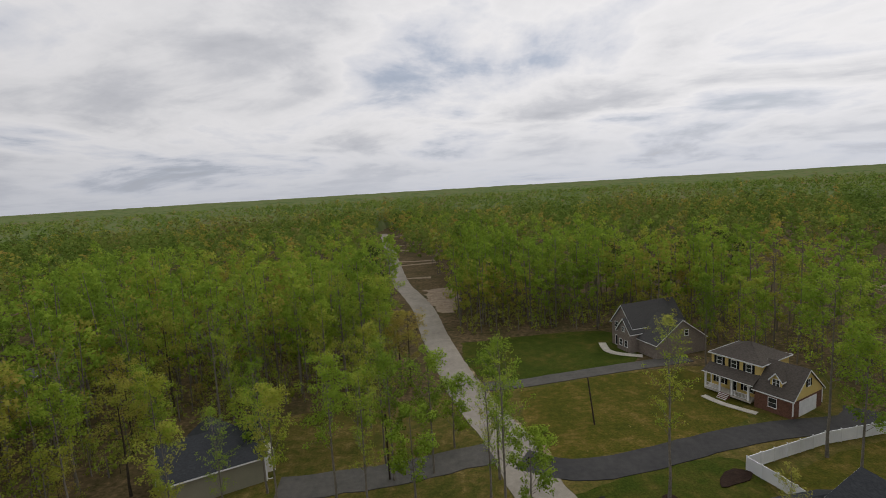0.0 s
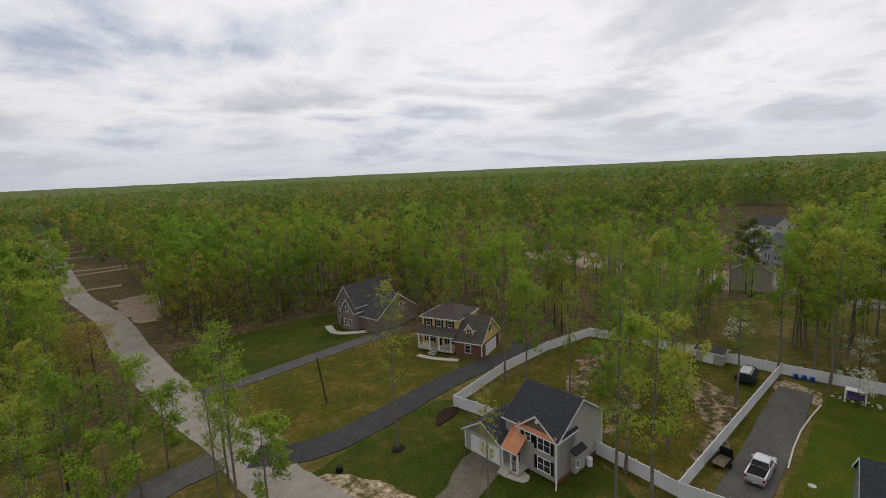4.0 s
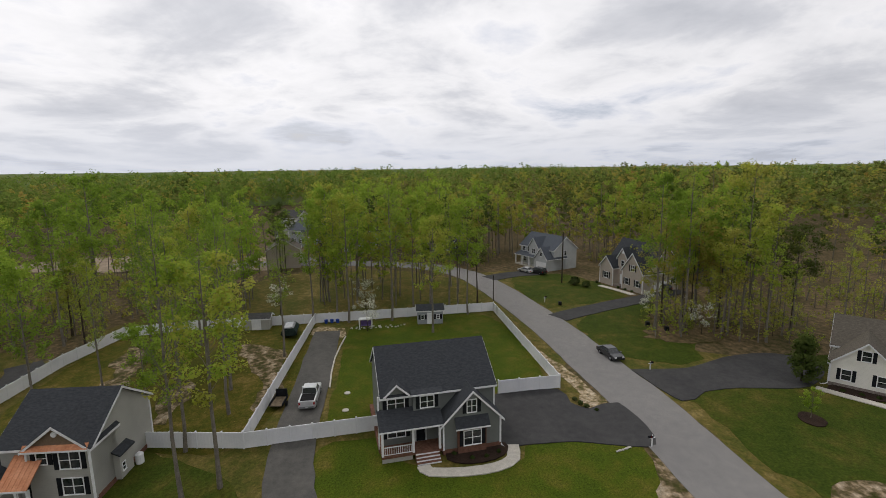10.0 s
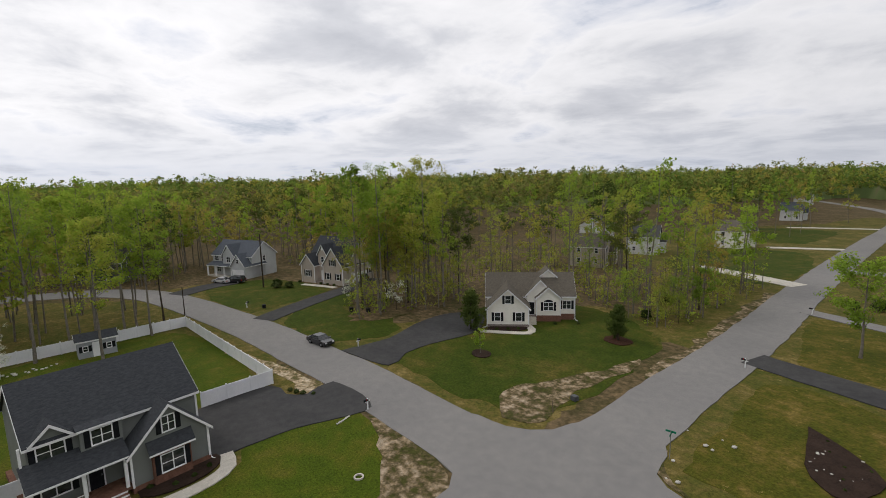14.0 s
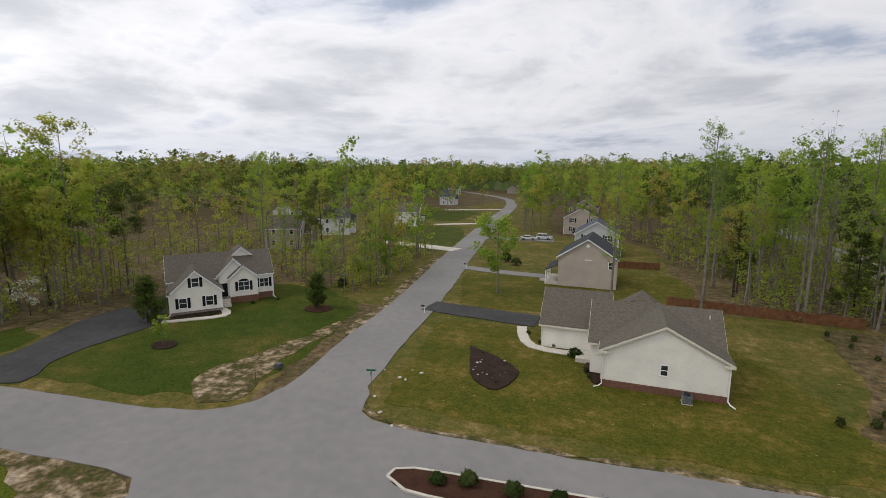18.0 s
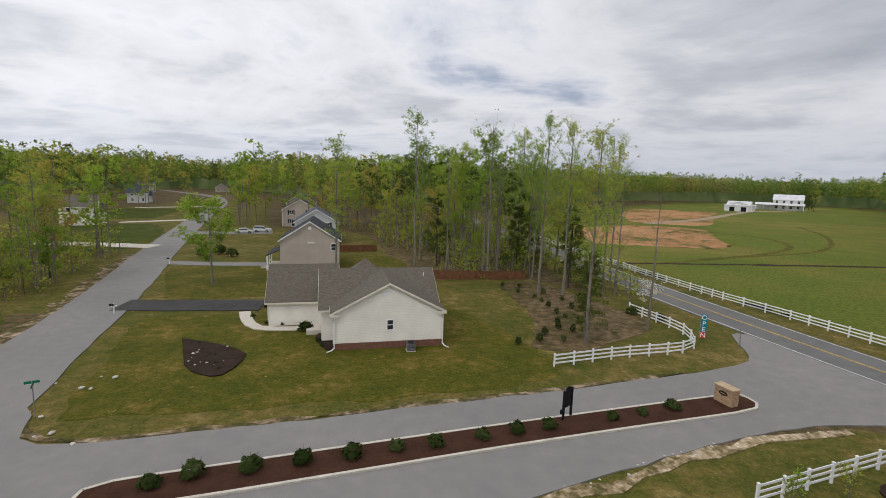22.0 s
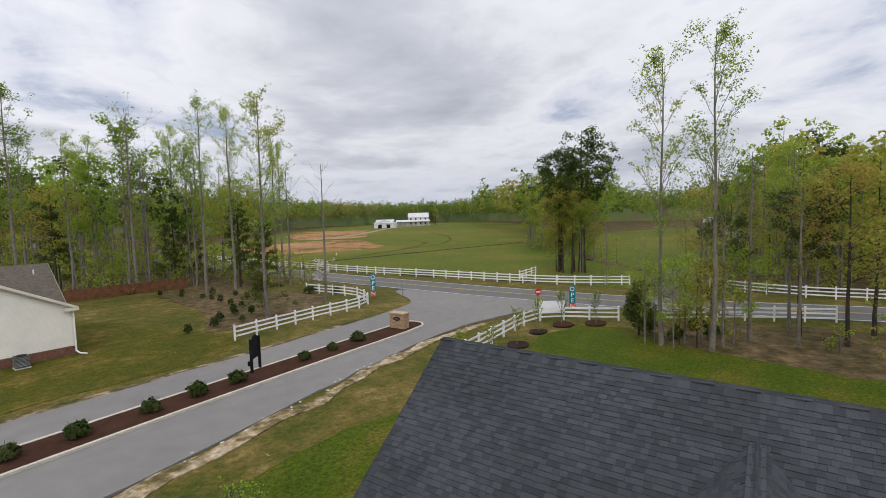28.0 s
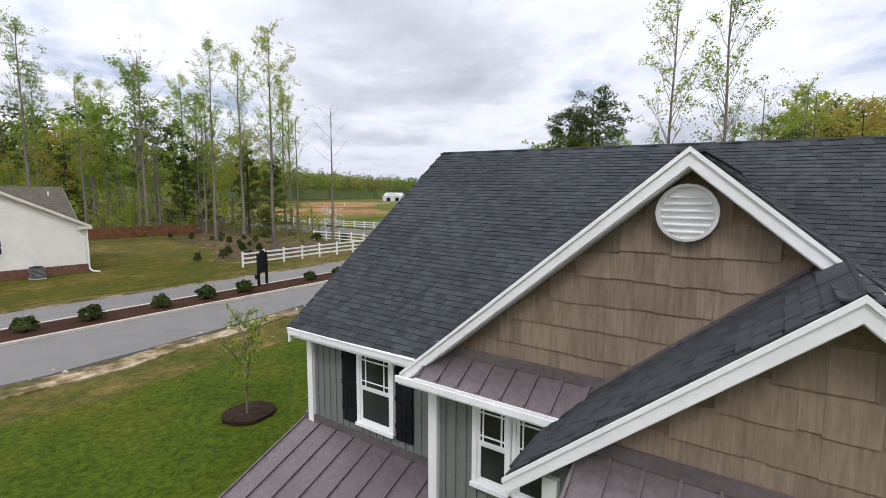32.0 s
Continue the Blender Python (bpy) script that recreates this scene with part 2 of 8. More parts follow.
def foliage(name, stops, through=0.4, wide=0.11, by_object=0.42, by_leaf=0.2):
    m = bpy.data.materials.new(name)
    m.use_nodes = True
    nt = m.node_tree
    nt.nodes.clear()
    geo = nt.nodes.new("ShaderNodeNewGeometry")
    info = nt.nodes.new("ShaderNodeObjectInfo")
    n = node(nt, "ShaderNodeTexNoise", Scale=wide, Detail=2.0, Roughness=0.6)
    nt.links.new(geo.outputs["Position"], n.inputs["Vector"])
    n2 = node(nt, "ShaderNodeTexNoise", Scale=wide * 0.17, Detail=3.0, Roughness=0.6)
    nt.links.new(geo.outputs["Position"], n2.inputs["Vector"])
    drift = node(nt, "ShaderNodeMath")
    drift.operation = "MULTIPLY_ADD"
    drift.inputs[1].default_value = 1.1
    nt.links.new(n2.outputs[0], drift.inputs[0])
    back = node(nt, "ShaderNodeMath")
    back.operation = "SUBTRACT"
    back.inputs[1].default_value = 0.55
    nt.links.new(n.outputs[0], back.inputs[0])
    nt.links.new(back.outputs[0], drift.inputs[2])
    a = nt.nodes.new("ShaderNodeMath")
    a.operation = "MULTIPLY_ADD"
    a.inputs[1].default_value = by_object
    nt.links.new(info.outputs["Random"], a.inputs[0])
    sub = nt.nodes.new("ShaderNodeMath")
    sub.operation = "SUBTRACT"
    sub.inputs[1].default_value = by_object / 2 + by_leaf / 2
    nt.links.new(drift.outputs[0], sub.inputs[0])
    nt.links.new(sub.outputs[0], a.inputs[2])
    r2 = nt.nodes.new("ShaderNodeMath")
    r2.operation = "MULTIPLY_ADD"
    r2.inputs[1].default_value = by_leaf
    nt.links.new(geo.outputs["Random Per Island"], r2.inputs[0])
    nt.links.new(a.outputs[0], r2.inputs[2])
    col = ramp(nt, r2.outputs[0], stops)
    d = nt.nodes.new("ShaderNodeBsdfDiffuse")
    tr = nt.nodes.new("ShaderNodeBsdfTranslucent")
    nt.links.new(col, d.inputs["Color"])
    nt.links.new(col, tr.inputs["Color"])
    mx = nt.nodes.new("ShaderNodeMixShader")
    mx.inputs[0].default_value = through
    nt.links.new(d.outputs[0], mx.inputs[1])
    nt.links.new(tr.outputs[0], mx.inputs[2])
    o = nt.nodes.new("ShaderNodeOutputMaterial")
    nt.links.new(mx.outputs[0], o.inputs["Surface"])
    return m


LITTER = mixed("leaf_litter", [(0.34, (0.0555, 0.056, 0.0174)), (0.5, (0.0925, 0.07, 0.0335)), (0.64, (0.1406, 0.1015, 0.0558))], 0.12, 2.5, bump=0.5, dist=0.08, mid=0.9, tuft=0.9)
ROUGH_GRASS = mixed("rough_grass", [(0.34, (0.0494, 0.064, 0.01)), (0.48, (0.082, 0.0819, 0.0162)), (0.58, (0.1235, 0.0987, 0.0268)), (0.68, (0.1976, 0.1505, 0.0549))], 0.16, 7.0, bump=0.6, dist=0.05, mid=0.8, tuft=2.8, fleck=(0.9, 0.66, (0.2766, 0.2117, 0.0874)))
LAWN = mixed("mown_lawn", [(0.34, (0.028, 0.0469, 0.0041)), (0.5, (0.0412, 0.0598, 0.0059)), (0.6, (0.0645, 0.068, 0.0101)), (0.7, (0.1089, 0.0892, 0.0211))], 0.09, 9.0, bump=0.5, dist=0.04, mid=0.5, tuft=3.0)
GREEN_LAWN = mixed("new_green_lawn", [(0.34, (0.0407, 0.0651, 0.0046)), (0.5, (0.056, 0.0811, 0.0056)), (0.6, (0.0772, 0.0861, 0.0086)), (0.72, (0.1159, 0.0986, 0.0195))], 0.1, 9.0, bump=0.5, dist=0.04, mid=0.4, tuft=4.5)
SPRIG_LAWN = mixed("patchy_lawn", [(0.36, (0.0463, 0.0577, 0.0061)), (0.5, (0.0712, 0.0721, 0.0086)), (0.58, (0.098, 0.0834, 0.0138)), (0.66, (0.1514, 0.1122, 0.0285))], 0.2, 6.0, bump=0.5, dist=0.05, mid=1.0, tuft=3.4, fleck=(1.5, 0.655, (0.2672, 0.1964, 0.0648)))
PASTURE = mixed("pasture_grass", [(0.35, (0.0692, 0.1057, 0.0128)), (0.5, (0.0982, 0.1201, 0.016)), (0.6, (0.1395, 0.1312, 0.0256)), (0.72, (0.1897, 0.1557, 0.04))], 0.014, 2.0, bump=0.4, dist=0.05, mid=0.06, tuft=1.6)
CLAY = mixed("bare_clay", [(0.43, (0.0808, 0.1, 0.019)), (0.45, (0.1805, 0.12, 0.0475)), (0.52, (0.3135, 0.165, 0.0712)), (0.68, (0.38, 0.235, 0.1235))], 0.035, 1.5, bump=0.3, mid=0.22, tuft=0.8)
SAND = mixed("bare_sandy_soil", [(0.41, (0.085, 0.082, 0.026)), (0.48, (0.17, 0.13, 0.065)), (0.55, (0.33, 0.26, 0.165)), (0.66, (0.52, 0.44, 0.33))], 0.6, 6.0, bump=0.6, dist=0.06, mid=1.8, tuft=2.2)
YARD_SOIL = mixed("trampled_yard_soil", [(0.44, (0.054, 0.0558, 0.0147)), (0.52, (0.108, 0.0828, 0.0414)), (0.58, (0.225, 0.171, 0.1058)), (0.68, (0.387, 0.315, 0.23))], 0.5, 6.0, bump=0.6, dist=0.06, mid=1.3, tuft=2.2)
PALE_DIRT = mixed("pale_dirt", [(0.36, (0.2, 0.15, 0.1)), (0.62, (0.34, 0.27, 0.2))], 0.4, 4.0, bump=0.4, mid=1.4)
ASPHALT = mixed("worn_asphalt", [(0.34, (0.1828, 0.1766, 0.1704)), (0.5, (0.2067, 0.1991, 0.1898)), (0.7, (0.2381, 0.2277, 0.2132))], 0.07, 30.0, rough=0.88, bump=0.25, dist=0.01, mid=0.9, share=0.6)
NEW_ASPHALT = mixed("new_asphalt", [(0.3, (0.0405, 0.0403, 0.0413)), (0.7, (0.0688, 0.0674, 0.0654))], 0.25, 20.0, rough=0.85, bump=0.2, dist=0.01, mid=1.2)
GRAVEL = mixed("grey_gravel", [(0.3, (0.0738, 0.072, 0.0669)), (0.7, (0.1255, 0.1188, 0.107))], 0.35, 14.0, bump=0.6, dist=0.03, mid=1.5)
ROUGH_GRAVEL = mixed("brownish_gravel", [(0.3, (0.1008, 0.0875, 0.064)), (0.7, (0.1728, 0.1505, 0.1152))], 0.5, 11.0, bump=0.5, dist=0.03, mid=1.6)
CHALK_ROAD = mixed("gravel_road", [(0.3, (0.2185, 0.1974, 0.1665)), (0.7, (0.3515, 0.3196, 0.27))], 0.2, 9.0, bump=0.4, dist=0.03, mid=0.9)
HIGHWAY = mixed("highway_asphalt", [(0.3, (0.1185, 0.118, 0.1163)), (0.7, (0.17, 0.167, 0.16))], 0.1, 18.0, bump=0.2, dist=0.01, mid=0.6)
CONCRETE = mixed("concrete", [(0.3, (0.42, 0.39, 0.33)), (0.7, (0.58, 0.54, 0.47))], 0.8, 12.0, bump=0.2, dist=0.01, mid=2.5)
MULCH = mixed("red_brown_mulch", [(0.3, (0.03, 0.014, 0.009)), (0.7, (0.075, 0.036, 0.022))], 0.8, 18.0, bump=0.9, dist=0.05, mid=5.0)
DARK_MULCH = mixed("dark_mulch", [(0.3, (0.0168, 0.0112, 0.0084)), (0.7, (0.049, 0.0308, 0.0224))], 0.8, 16.0, bump=0.9, dist=0.05, mid=5.0)
LINE_WHITE = mixed("road_paint_white", [(0.3, (0.45, 0.45, 0.44)), (0.7, (0.7, 0.7, 0.68))], 0.8, 9.0, bump=0)
LINE_YELLOW = mixed("road_paint_yellow", [(0.3, (0.45, 0.3, 0.06)), (0.7, (0.6, 0.42, 0.1))], 0.8, 9.0, bump=0)
VINYL = mixed("white_vinyl", [(0.3, (0.7, 0.71, 0.73)), (0.7, (0.82, 0.82, 0.83))], 0.4, 5.0, rough=0.45, spec=0.4, bump=0.05, share=0.1)
TRIM = mixed("white_trim_paint", [(0.3, (0.72, 0.72, 0.73)), (0.7, (0.84, 0.84, 0.84))], 0.9, 6.0, rough=0.5, bump=0.05, share=0.1)
CREAM_TRIM = mixed("cream_trim_paint", [(0.3, (0.62, 0.58, 0.48)), (0.7, (0.7, 0.66, 0.56))], 0.9, 6.0, rough=0.5, bump=0.05, share=0.1)
BLACK = mixed("black_paint", [(0.3, (0.008, 0.009, 0.011)), (0.7, (0.018, 0.019, 0.022))], 2.0, 12.0, rough=0.55, bump=0.1, share=0.2)
WOOD_POST = mixed("weathered_wood", [(0.3, (0.1, 0.075, 0.05)), (0.7, (0.2, 0.16, 0.11))], 2.0, 20.0, bump=0.3)
CEDAR_FENCE = mixed("cedar_boards", [(0.3, (0.1091, 0.0508, 0.0238)), (0.7, (0.1984, 0.0967, 0.0506))], 1.5, 14.0, bump=0.3)
POLE_WOOD = mixed("dark_pole_wood", [(0.3, (0.035, 0.028, 0.022)), (0.7, (0.075, 0.06, 0.045))], 2.0, 20.0, bump=0.3)
STEEL = mixed("dull_steel", [(0.3, (0.25, 0.26, 0.27)), (0.7, (0.4, 0.41, 0.42))], 2.0, 20.0, rough=0.5, metal=0.7, bump=0.05)
RED_BRICK = mixed("red_brown_brick", [(0.3, (0.11, 0.055, 0.04)), (0.7, (0.22, 0.115, 0.08))], 3.0, 12.0, bump=0.5, mid=9.0)
STONE = mixed("field_stone", [(0.3, (0.1462, 0.1196, 0.1)), (0.5, (0.2236, 0.184, 0.16)), (0.7, (0.3096, 0.276, 0.24))], 3.0, 12.0, bump=0.6, mid=5.0)
TAN_BRICK = mixed("tan_brick", [(0.3, (0.3, 0.2, 0.12)), (0.7, (0.46, 0.33, 0.2))], 3.0, 14.0, bump=0.4, mid=9.0)
COPPER = mixed("bright_copper", [(0.3, (0.48, 0.2, 0.1)), (0.7, (0.62, 0.3, 0.17))], 1.2, 8.0, rough=0.45, metal=0.35, bump=0.05)
BRONZE_METAL = mixed("bronze_sheet_metal", [(0.3, (0.125, 0.1, 0.105)), (0.7, (0.18, 0.15, 0.155))], 0.8, 14.0, rough=0.34, metal=0.3, spec=0.5, bump=0.05)
SHAKE = mixed("brown_shake", [(0.3, (0.145, 0.1, 0.068)), (0.7, (0.225, 0.165, 0.115))], 1.6, 16.0, rough=0.7, bump=0.25, mid=6.0)
BARK = mixed("grey_bark", [(0.3, (0.1035, 0.092, 0.0759)), (0.7, (0.253, 0.2242, 0.184))], 0.8, 10.0, bump=0.8, dist=0.04, mid=3.0)
DARK_BARK = mixed("dark_bark", [(0.3, (0.03, 0.025, 0.02)), (0.7, (0.085, 0.068, 0.05))], 0.8, 10.0, bump=0.8, dist=0.04, mid=3.0)
RUBBER = mixed("black_rubber", [(0.3, (0.012, 0.012, 0.012)), (0.7, (0.025, 0.025, 0.025))], 3.0, 20.0, bump=0.1)
GLASS, gnt, gb = material("window_glass", 0.06, 0.0, 0.6)
nt_col = ramp(gnt, noise_of(gnt, 1.3, 2.0), [(0.35, (0.012, 0.015, 0.016)), (0.7, (0.05, 0.056, 0.058))])
gnt.links.new(nt_col, gb.inputs["Base Color"])

GREEN_LEAF = foliage("spring_leaves", [(0.12, (0.1573, 0.2391, 0.0362)), (0.36, (0.2332, 0.3483, 0.0447)), (0.58, (0.3254, 0.4313, 0.057)), (0.76, (0.4231, 0.4366, 0.0741)), (0.92, (0.4092, 0.396, 0.0935))], 0.5, 0.13, 0.5)
BROWN_LEAF = foliage("budding_leaves", [(0.15, (0.2508, 0.3205, 0.0478)), (0.4, (0.3449, 0.368, 0.0625)), (0.62, (0.3971, 0.3324, 0.0772)), (0.85, (0.3762, 0.2552, 0.0735))], 0.5, 0.13, 0.5)
DARK_LEAF = foliage("dark_leaves", [(0.25, (0.066, 0.0945, 0.024)), (0.55, (0.099, 0.1313, 0.032)), (0.85, (0.154, 0.1575, 0.04))], 0.35)
WHITE_LEAF = foliage("white_blossom", [(0.3, (0.6, 0.62, 0.5)), (0.7, (0.78, 0.78, 0.68))], 0.3)
SHRUB_LEAF = foliage("shrub_leaves", [(0.25, (0.028, 0.045, 0.012)), (0.6, (0.055, 0.078, 0.022)), (0.9, (0.1, 0.12, 0.045))], 0.25, 0.6)
# leaves of the distant woods: some haze put into the colour, greyer green
HAZED_LEAF = foliage("hazed_far_leaves", [(0.2, (0.1081, 0.1727, 0.0323)), (0.42, (0.1621, 0.2394, 0.0452)), (0.56, (0.2162, 0.2784, 0.0591)), (0.7, (0.2486, 0.245, 0.0753)), (0.86, (0.2378, 0.1838, 0.0807))], 0.35, 0.045, 0.0, 0.14)

# ---- mesh helpers ----
ID = Matrix.Identity(4)


def box(bm, x0, x1, y0, y1, z0, z1, m=ID):
    vs = [bm.verts.new(m @ Vector(p)) for p in ((x0, y0, z0), (x1, y0, z0), (x1, y1, z0), (x0, y1, z0), (x0, y0, z1), (x1, y0, z1), (x1, y1, z1), (x0, y1, z1))]
    for f in ((3, 2, 1, 0), (4, 5, 6, 7), (0, 1, 5, 4), (1, 2, 6, 5), (2, 3, 7, 6), (3, 0, 4, 7)):
        bm.faces.new([vs[i] for i in f])
    return vs


def prism(bm, poly, a, b, axis="y", m=ID):
    """A polygon (pairs) pushed from a to b along an axis."""
    def at(p, q):
        return {"y": (p[0], q, p[1]), "x": (q, p[0], p[1]), "z": (p[0], p[1], q)}[axis]
    lo = [bm.verts.new(m @ Vector(at(p, a))) for p in poly]
    hi = [bm.verts.new(m @ Vector(at(p, b))) for p in poly]
    n = len(poly)
    bm.faces.new(lo)
    bm.faces.new(hi[::-1])
    for i in range(n):
        bm.faces.new((lo[i], hi[i], hi[(i + 1) % n], lo[(i + 1) % n]))


def tube(bm, path, radii, sides=6, m=ID, caps=True):
    rings = []
    for i, p in enumerate(path):
        d = (Vector(path[min(i + 1, len(path) - 1)]) - Vector(path[max(i - 1, 0)])).normalized()
        s = d.orthogonal().normalized()
        t = d.cross(s)
        rings.append([bm.verts.new(m @ (Vector(p) + radii[i] * (math.cos(a) * s + math.sin(a) * t))) for a in (math.tau * k / sides for k in range(sides))])
    for r0, r1 in zip(rings, rings[1:]):
        for k in range(sides):
            bm.faces.new((r0[k], r0[(k + 1) % sides], r1[(k + 1) % sides], r1[k]))
    if caps:
        bm.faces.new(rings[0][::-1])
        bm.faces.new(rings[-1])


def mesh_of(name, bm, mat, smooth=False):
    bmesh.ops.recalc_face_normals(bm, faces=bm.faces)
    me = bpy.data.meshes.new(name)
    bm.to_mesh(me)
    bm.free()
    me.materials.append(mat)
    if smooth:
        me.shade_smooth()
    return me


def part(name, bm, mat=None, parent=None, label="", smooth=False):
    ob = new(name, mesh_of(name, bm, mat, smooth) if isinstance(bm, bmesh.types.BMesh) else bm)
    if parent is not None:
        ob.parent = parent
    if label:
        ob["label"] = label
    return ob


def root(name, m, label, category, group="", kind=""):
    ob = new(name)
    ob.matrix_world = m
    ob.empty_display_size = 0.3
    return tagged(ob, label, category, group, kind)


def bmnew():
    return bmesh.new()


def boxpart(name, dims, mat, parent, label="", m=ID):
    bm = bmnew()
    box(bm, *dims, m)
    return part(name, bm, mat, parent, label)


LAYER = [0.0]


def layer(z):
    """Each ground sheet lies a little above the one before."""
    LAYER[0] += 0.0016
    return z if z > 0.15 else LAYER[0]


def smooth_line(pts, step=3.0):
    """Catmull-Rom through the points."""
    out = []
    P = [Vector(p) for p in pts]
    P = [2 * P[0] - P[1]] + P + [2 * P[-1] - P[-2]]
    for i in range(1, len(P) - 2):
        n = max(2, int((P[i + 1] - P[i]).length / step))
        for k in range(n):
            t = k / n
            a, b, c, d = P[i - 1], P[i], P[i + 1], P[i + 2]
            out.append(0.5 * (2 * b + (c - a) * t + (2 * a - 5 * b + 4 * c - d) * t * t + (3 * b - a - 3 * c + d) * t ** 3))
    out.append(P[-2])
    return out


def sheet(name, pts, z, mat, label, category, wob=0.25, curved=True, thick=0.1, kind="structure"):
    """A flat patch of ground with an uneven outline and a low edge."""
    z = layer(z)
    ring = smooth_line([*pts, pts[0]], 1.5)[:-1] if curved else [Vector(p) for p in pts]
    ring = [p + Vector((noise.noise((p.x * 0.45, p.y * 0.45, 3.3)), noise.noise((p.x * 0.45, p.y * 0.45, 8.8)))) * wob * 2 + Vector((noise.noise((p.x * 1.7, p.y * 1.7, 1.3)), noise.noise((p.x * 1.7, p.y * 1.7, 5.8)))) * wob * 0.9 for p in ring]
    bm = bmnew()
    top = [bm.verts.new((p.x, p.y, z)) for p in ring]
    low = [bm.verts.new((p.x, p.y, z - thick)) for p in ring]
    for i in range(len(ring)):
        j = (i + 1) % len(ring)
        bm.faces.new((low[i], low[j], top[j], top[i]))
    f = bm.faces.new(top)
    if f.normal.z < 0:
        f.normal_flip()
    bmesh.ops.triangulate(bm, faces=[f])
    return tagged(part(name, bm, mat), label, category, kind=kind)


def ribbon(name, pts, width, z, mat, label, category, wob=0.12, thick=0.1, kind="structure"):
    """A road along a line; width is a number or a pair for the two ends."""
    z = layer(z)
    line = smooth_line(pts, 2.0)
    n = len(line)
    w0, w1 = width if isinstance(width, tuple) else (width, width)
    bm = bmnew()
    rows = []
    for i, p in enumerate(line):
        d = (line[min(i + 1, n - 1)] - line[max(i - 1, 0)]).normalized()
        s = Vector((-d.y, d.x))
        w = (w0 + (w1 - w0) * i / (n - 1)) / 2
        a = p + s * (w + wob * 2 * noise.noise((p.x * 0.5, p.y * 0.5, 1.0)))
        b = p - s * (w + wob * 2 * noise.noise((p.x * 0.5, p.y * 0.5, 7.0)))
        rows.append([bm.verts.new((a.x, a.y, z - thick)), bm.verts.new((a.x, a.y, z)), bm.verts.new((b.x, b.y, z)), bm.verts.new((b.x, b.y, z - thick))])
    for r, q in zip(rows, rows[1:]):
        for k in range(3):
            bm.faces.new((r[k], r[k + 1], q[k + 1], q[k]))
    return tagged(part(name, bm, mat), label, category, kind=kind)

# ---- ground, roads, lawns ----
bm = bmnew()
rings = [0, 30, 60, 120, 250, 500, 1000, 2000, 3200, 4600]
prev = None
for r in rings[1:]:
    cur = [bm.verts.new((r * math.cos(math.tau * k / 64), r * math.sin(math.tau * k / 64), 0)) for k in range(64)]
    if prev is None:
        bm.faces.new(cur)
    else:
        for k in range(64):
            bm.faces.new((prev[k], cur[k], cur[(k + 1) % 64], prev[(k + 1) % 64]))
    prev = cur
tagged(part("ground", bm, LITTER), "brown leaf-littered woodland floor with thin grass", "ground", kind="structure")

# open ground first, then greener lawns, then bare soil, then paving
GRASS = "olive rough grass with dry brown patches"
sheet("verge", [(-20, 45), (-12, 76), (8, 82), (40, 88), (66, 84), (64, 64), (84, 66), (100, 30), (96, -2), (60, -12), (44, -12), (34, 0), (24, 30), (14, 44)], 0.015, ROUGH_GRASS, GRASS, "grass", 0.6)
sheet("verge", [(30, -20), (60, -14), (92, 0), (120, 8), (128, -12), (100, -26), (78, -26), (68, -44), (62, -66), (44, -66), (36, -40)], 0.015, ROUGH_GRASS, GRASS, "grass", 0.6)
sheet("verge", [(24, -30), (30, -60), (40, -112), (34, -150), (2, -140), (-4, -104), (-8, -79), (-27, -76), (-35, -58), (-40, -44), (-30, -34), (0, -30)], 0.015, ROUGH_GRASS, GRASS, "grass", 0.6)
sheet("verge", [(26, -12), (10, -18), (-14, -24), (-34, -26), (-42, -22), (-38, -13), (-34, -4), (-30, 14), (-20, 40), (4, 40), (20, 20)], 0.015, ROUGH_GRASS, GRASS, "grass", 0.6)
sheet("verge", [(36, -60), (52, -66), (58, -100), (84, -110), (116, -124), (112, -210), (84, -270), (66, -262), (52, -190), (44, -130)], 0.015, ROUGH_GRASS, GRASS, "grass", 0.6)
ribbon("verge", [(-40, -330), (-42, -140), (-44, -70), (-47, -28), (-54, 0), (-72, 48), (-100, 110)], 19, 0.015, ROUGH_GRASS, GRASS, "grass", 0.6)
sheet("verge", [(-26, 47), (-12, 44), (6, 47), (8, 60), (2, 80), (-12, 79), (-27, 77), (-32, 62)], 0.015, ROUGH_GRASS, GRASS, "grass", 0.8)
ribbon("verge", [(42, -105), (52.5, -154), (63, -212), (72, -262), (70, -300)], 46, 0.015, ROUGH_GRASS, GRASS, "grass", 0.8)
sheet("litter_bed", [(-28.6, -9), (-34.5, -13.6), (-41, -12.4), (-45, -4), (-47, 8), (-38, 22), (-33, 10), (-30.6, -2)], 0.02, LITTER, "brown leaf litter under the roadside trees", "soil", 0.8)
sheet("meadow", [(-57, -32), (-60, -14), (-75, -17), (-140, -20), (-240, -50), (-240, -70), (-170, -84), (-100, -46), (-72, -24)], 0.02, PASTURE, "olive field beside the gravel lane", "field", 0.8)
sheet("lawn", [(3, 110), (36, 113), (40, 101), (36, 91), (12, 86), (4, 93)], 0.03, LAWN, "dark green mown lawn before the stone house", "lawn", 0.3)
sheet("lawn", [(12, 81), (26, 85), (40, 87), (46, 84), (46, 72), (42, 66), (25, 61), (12, 61)], 0.03, SPRIG_LAWN, "patchy yellow-green lawn before the yellow house", "lawn", 0.3)
sheet("lawn", [(14, 52), (24, 56), (37, 57), (36, 47), (42, 40), (41, 29), (35, 21), (28, 26), (20, 40)], 0.03, LAWN, "mown lawn beside the pale grey house", "lawn", 0.4)
sheet("lawn", [(57.5, 19.5), (77, 23.5), (84, 21), (89, 0), (60, -8), (57, 0), (50, 13), (48, 17.5)], 0.03, GREEN_LAWN, "fenced back lawn of dark green mown grass", "lawn", 0.25)
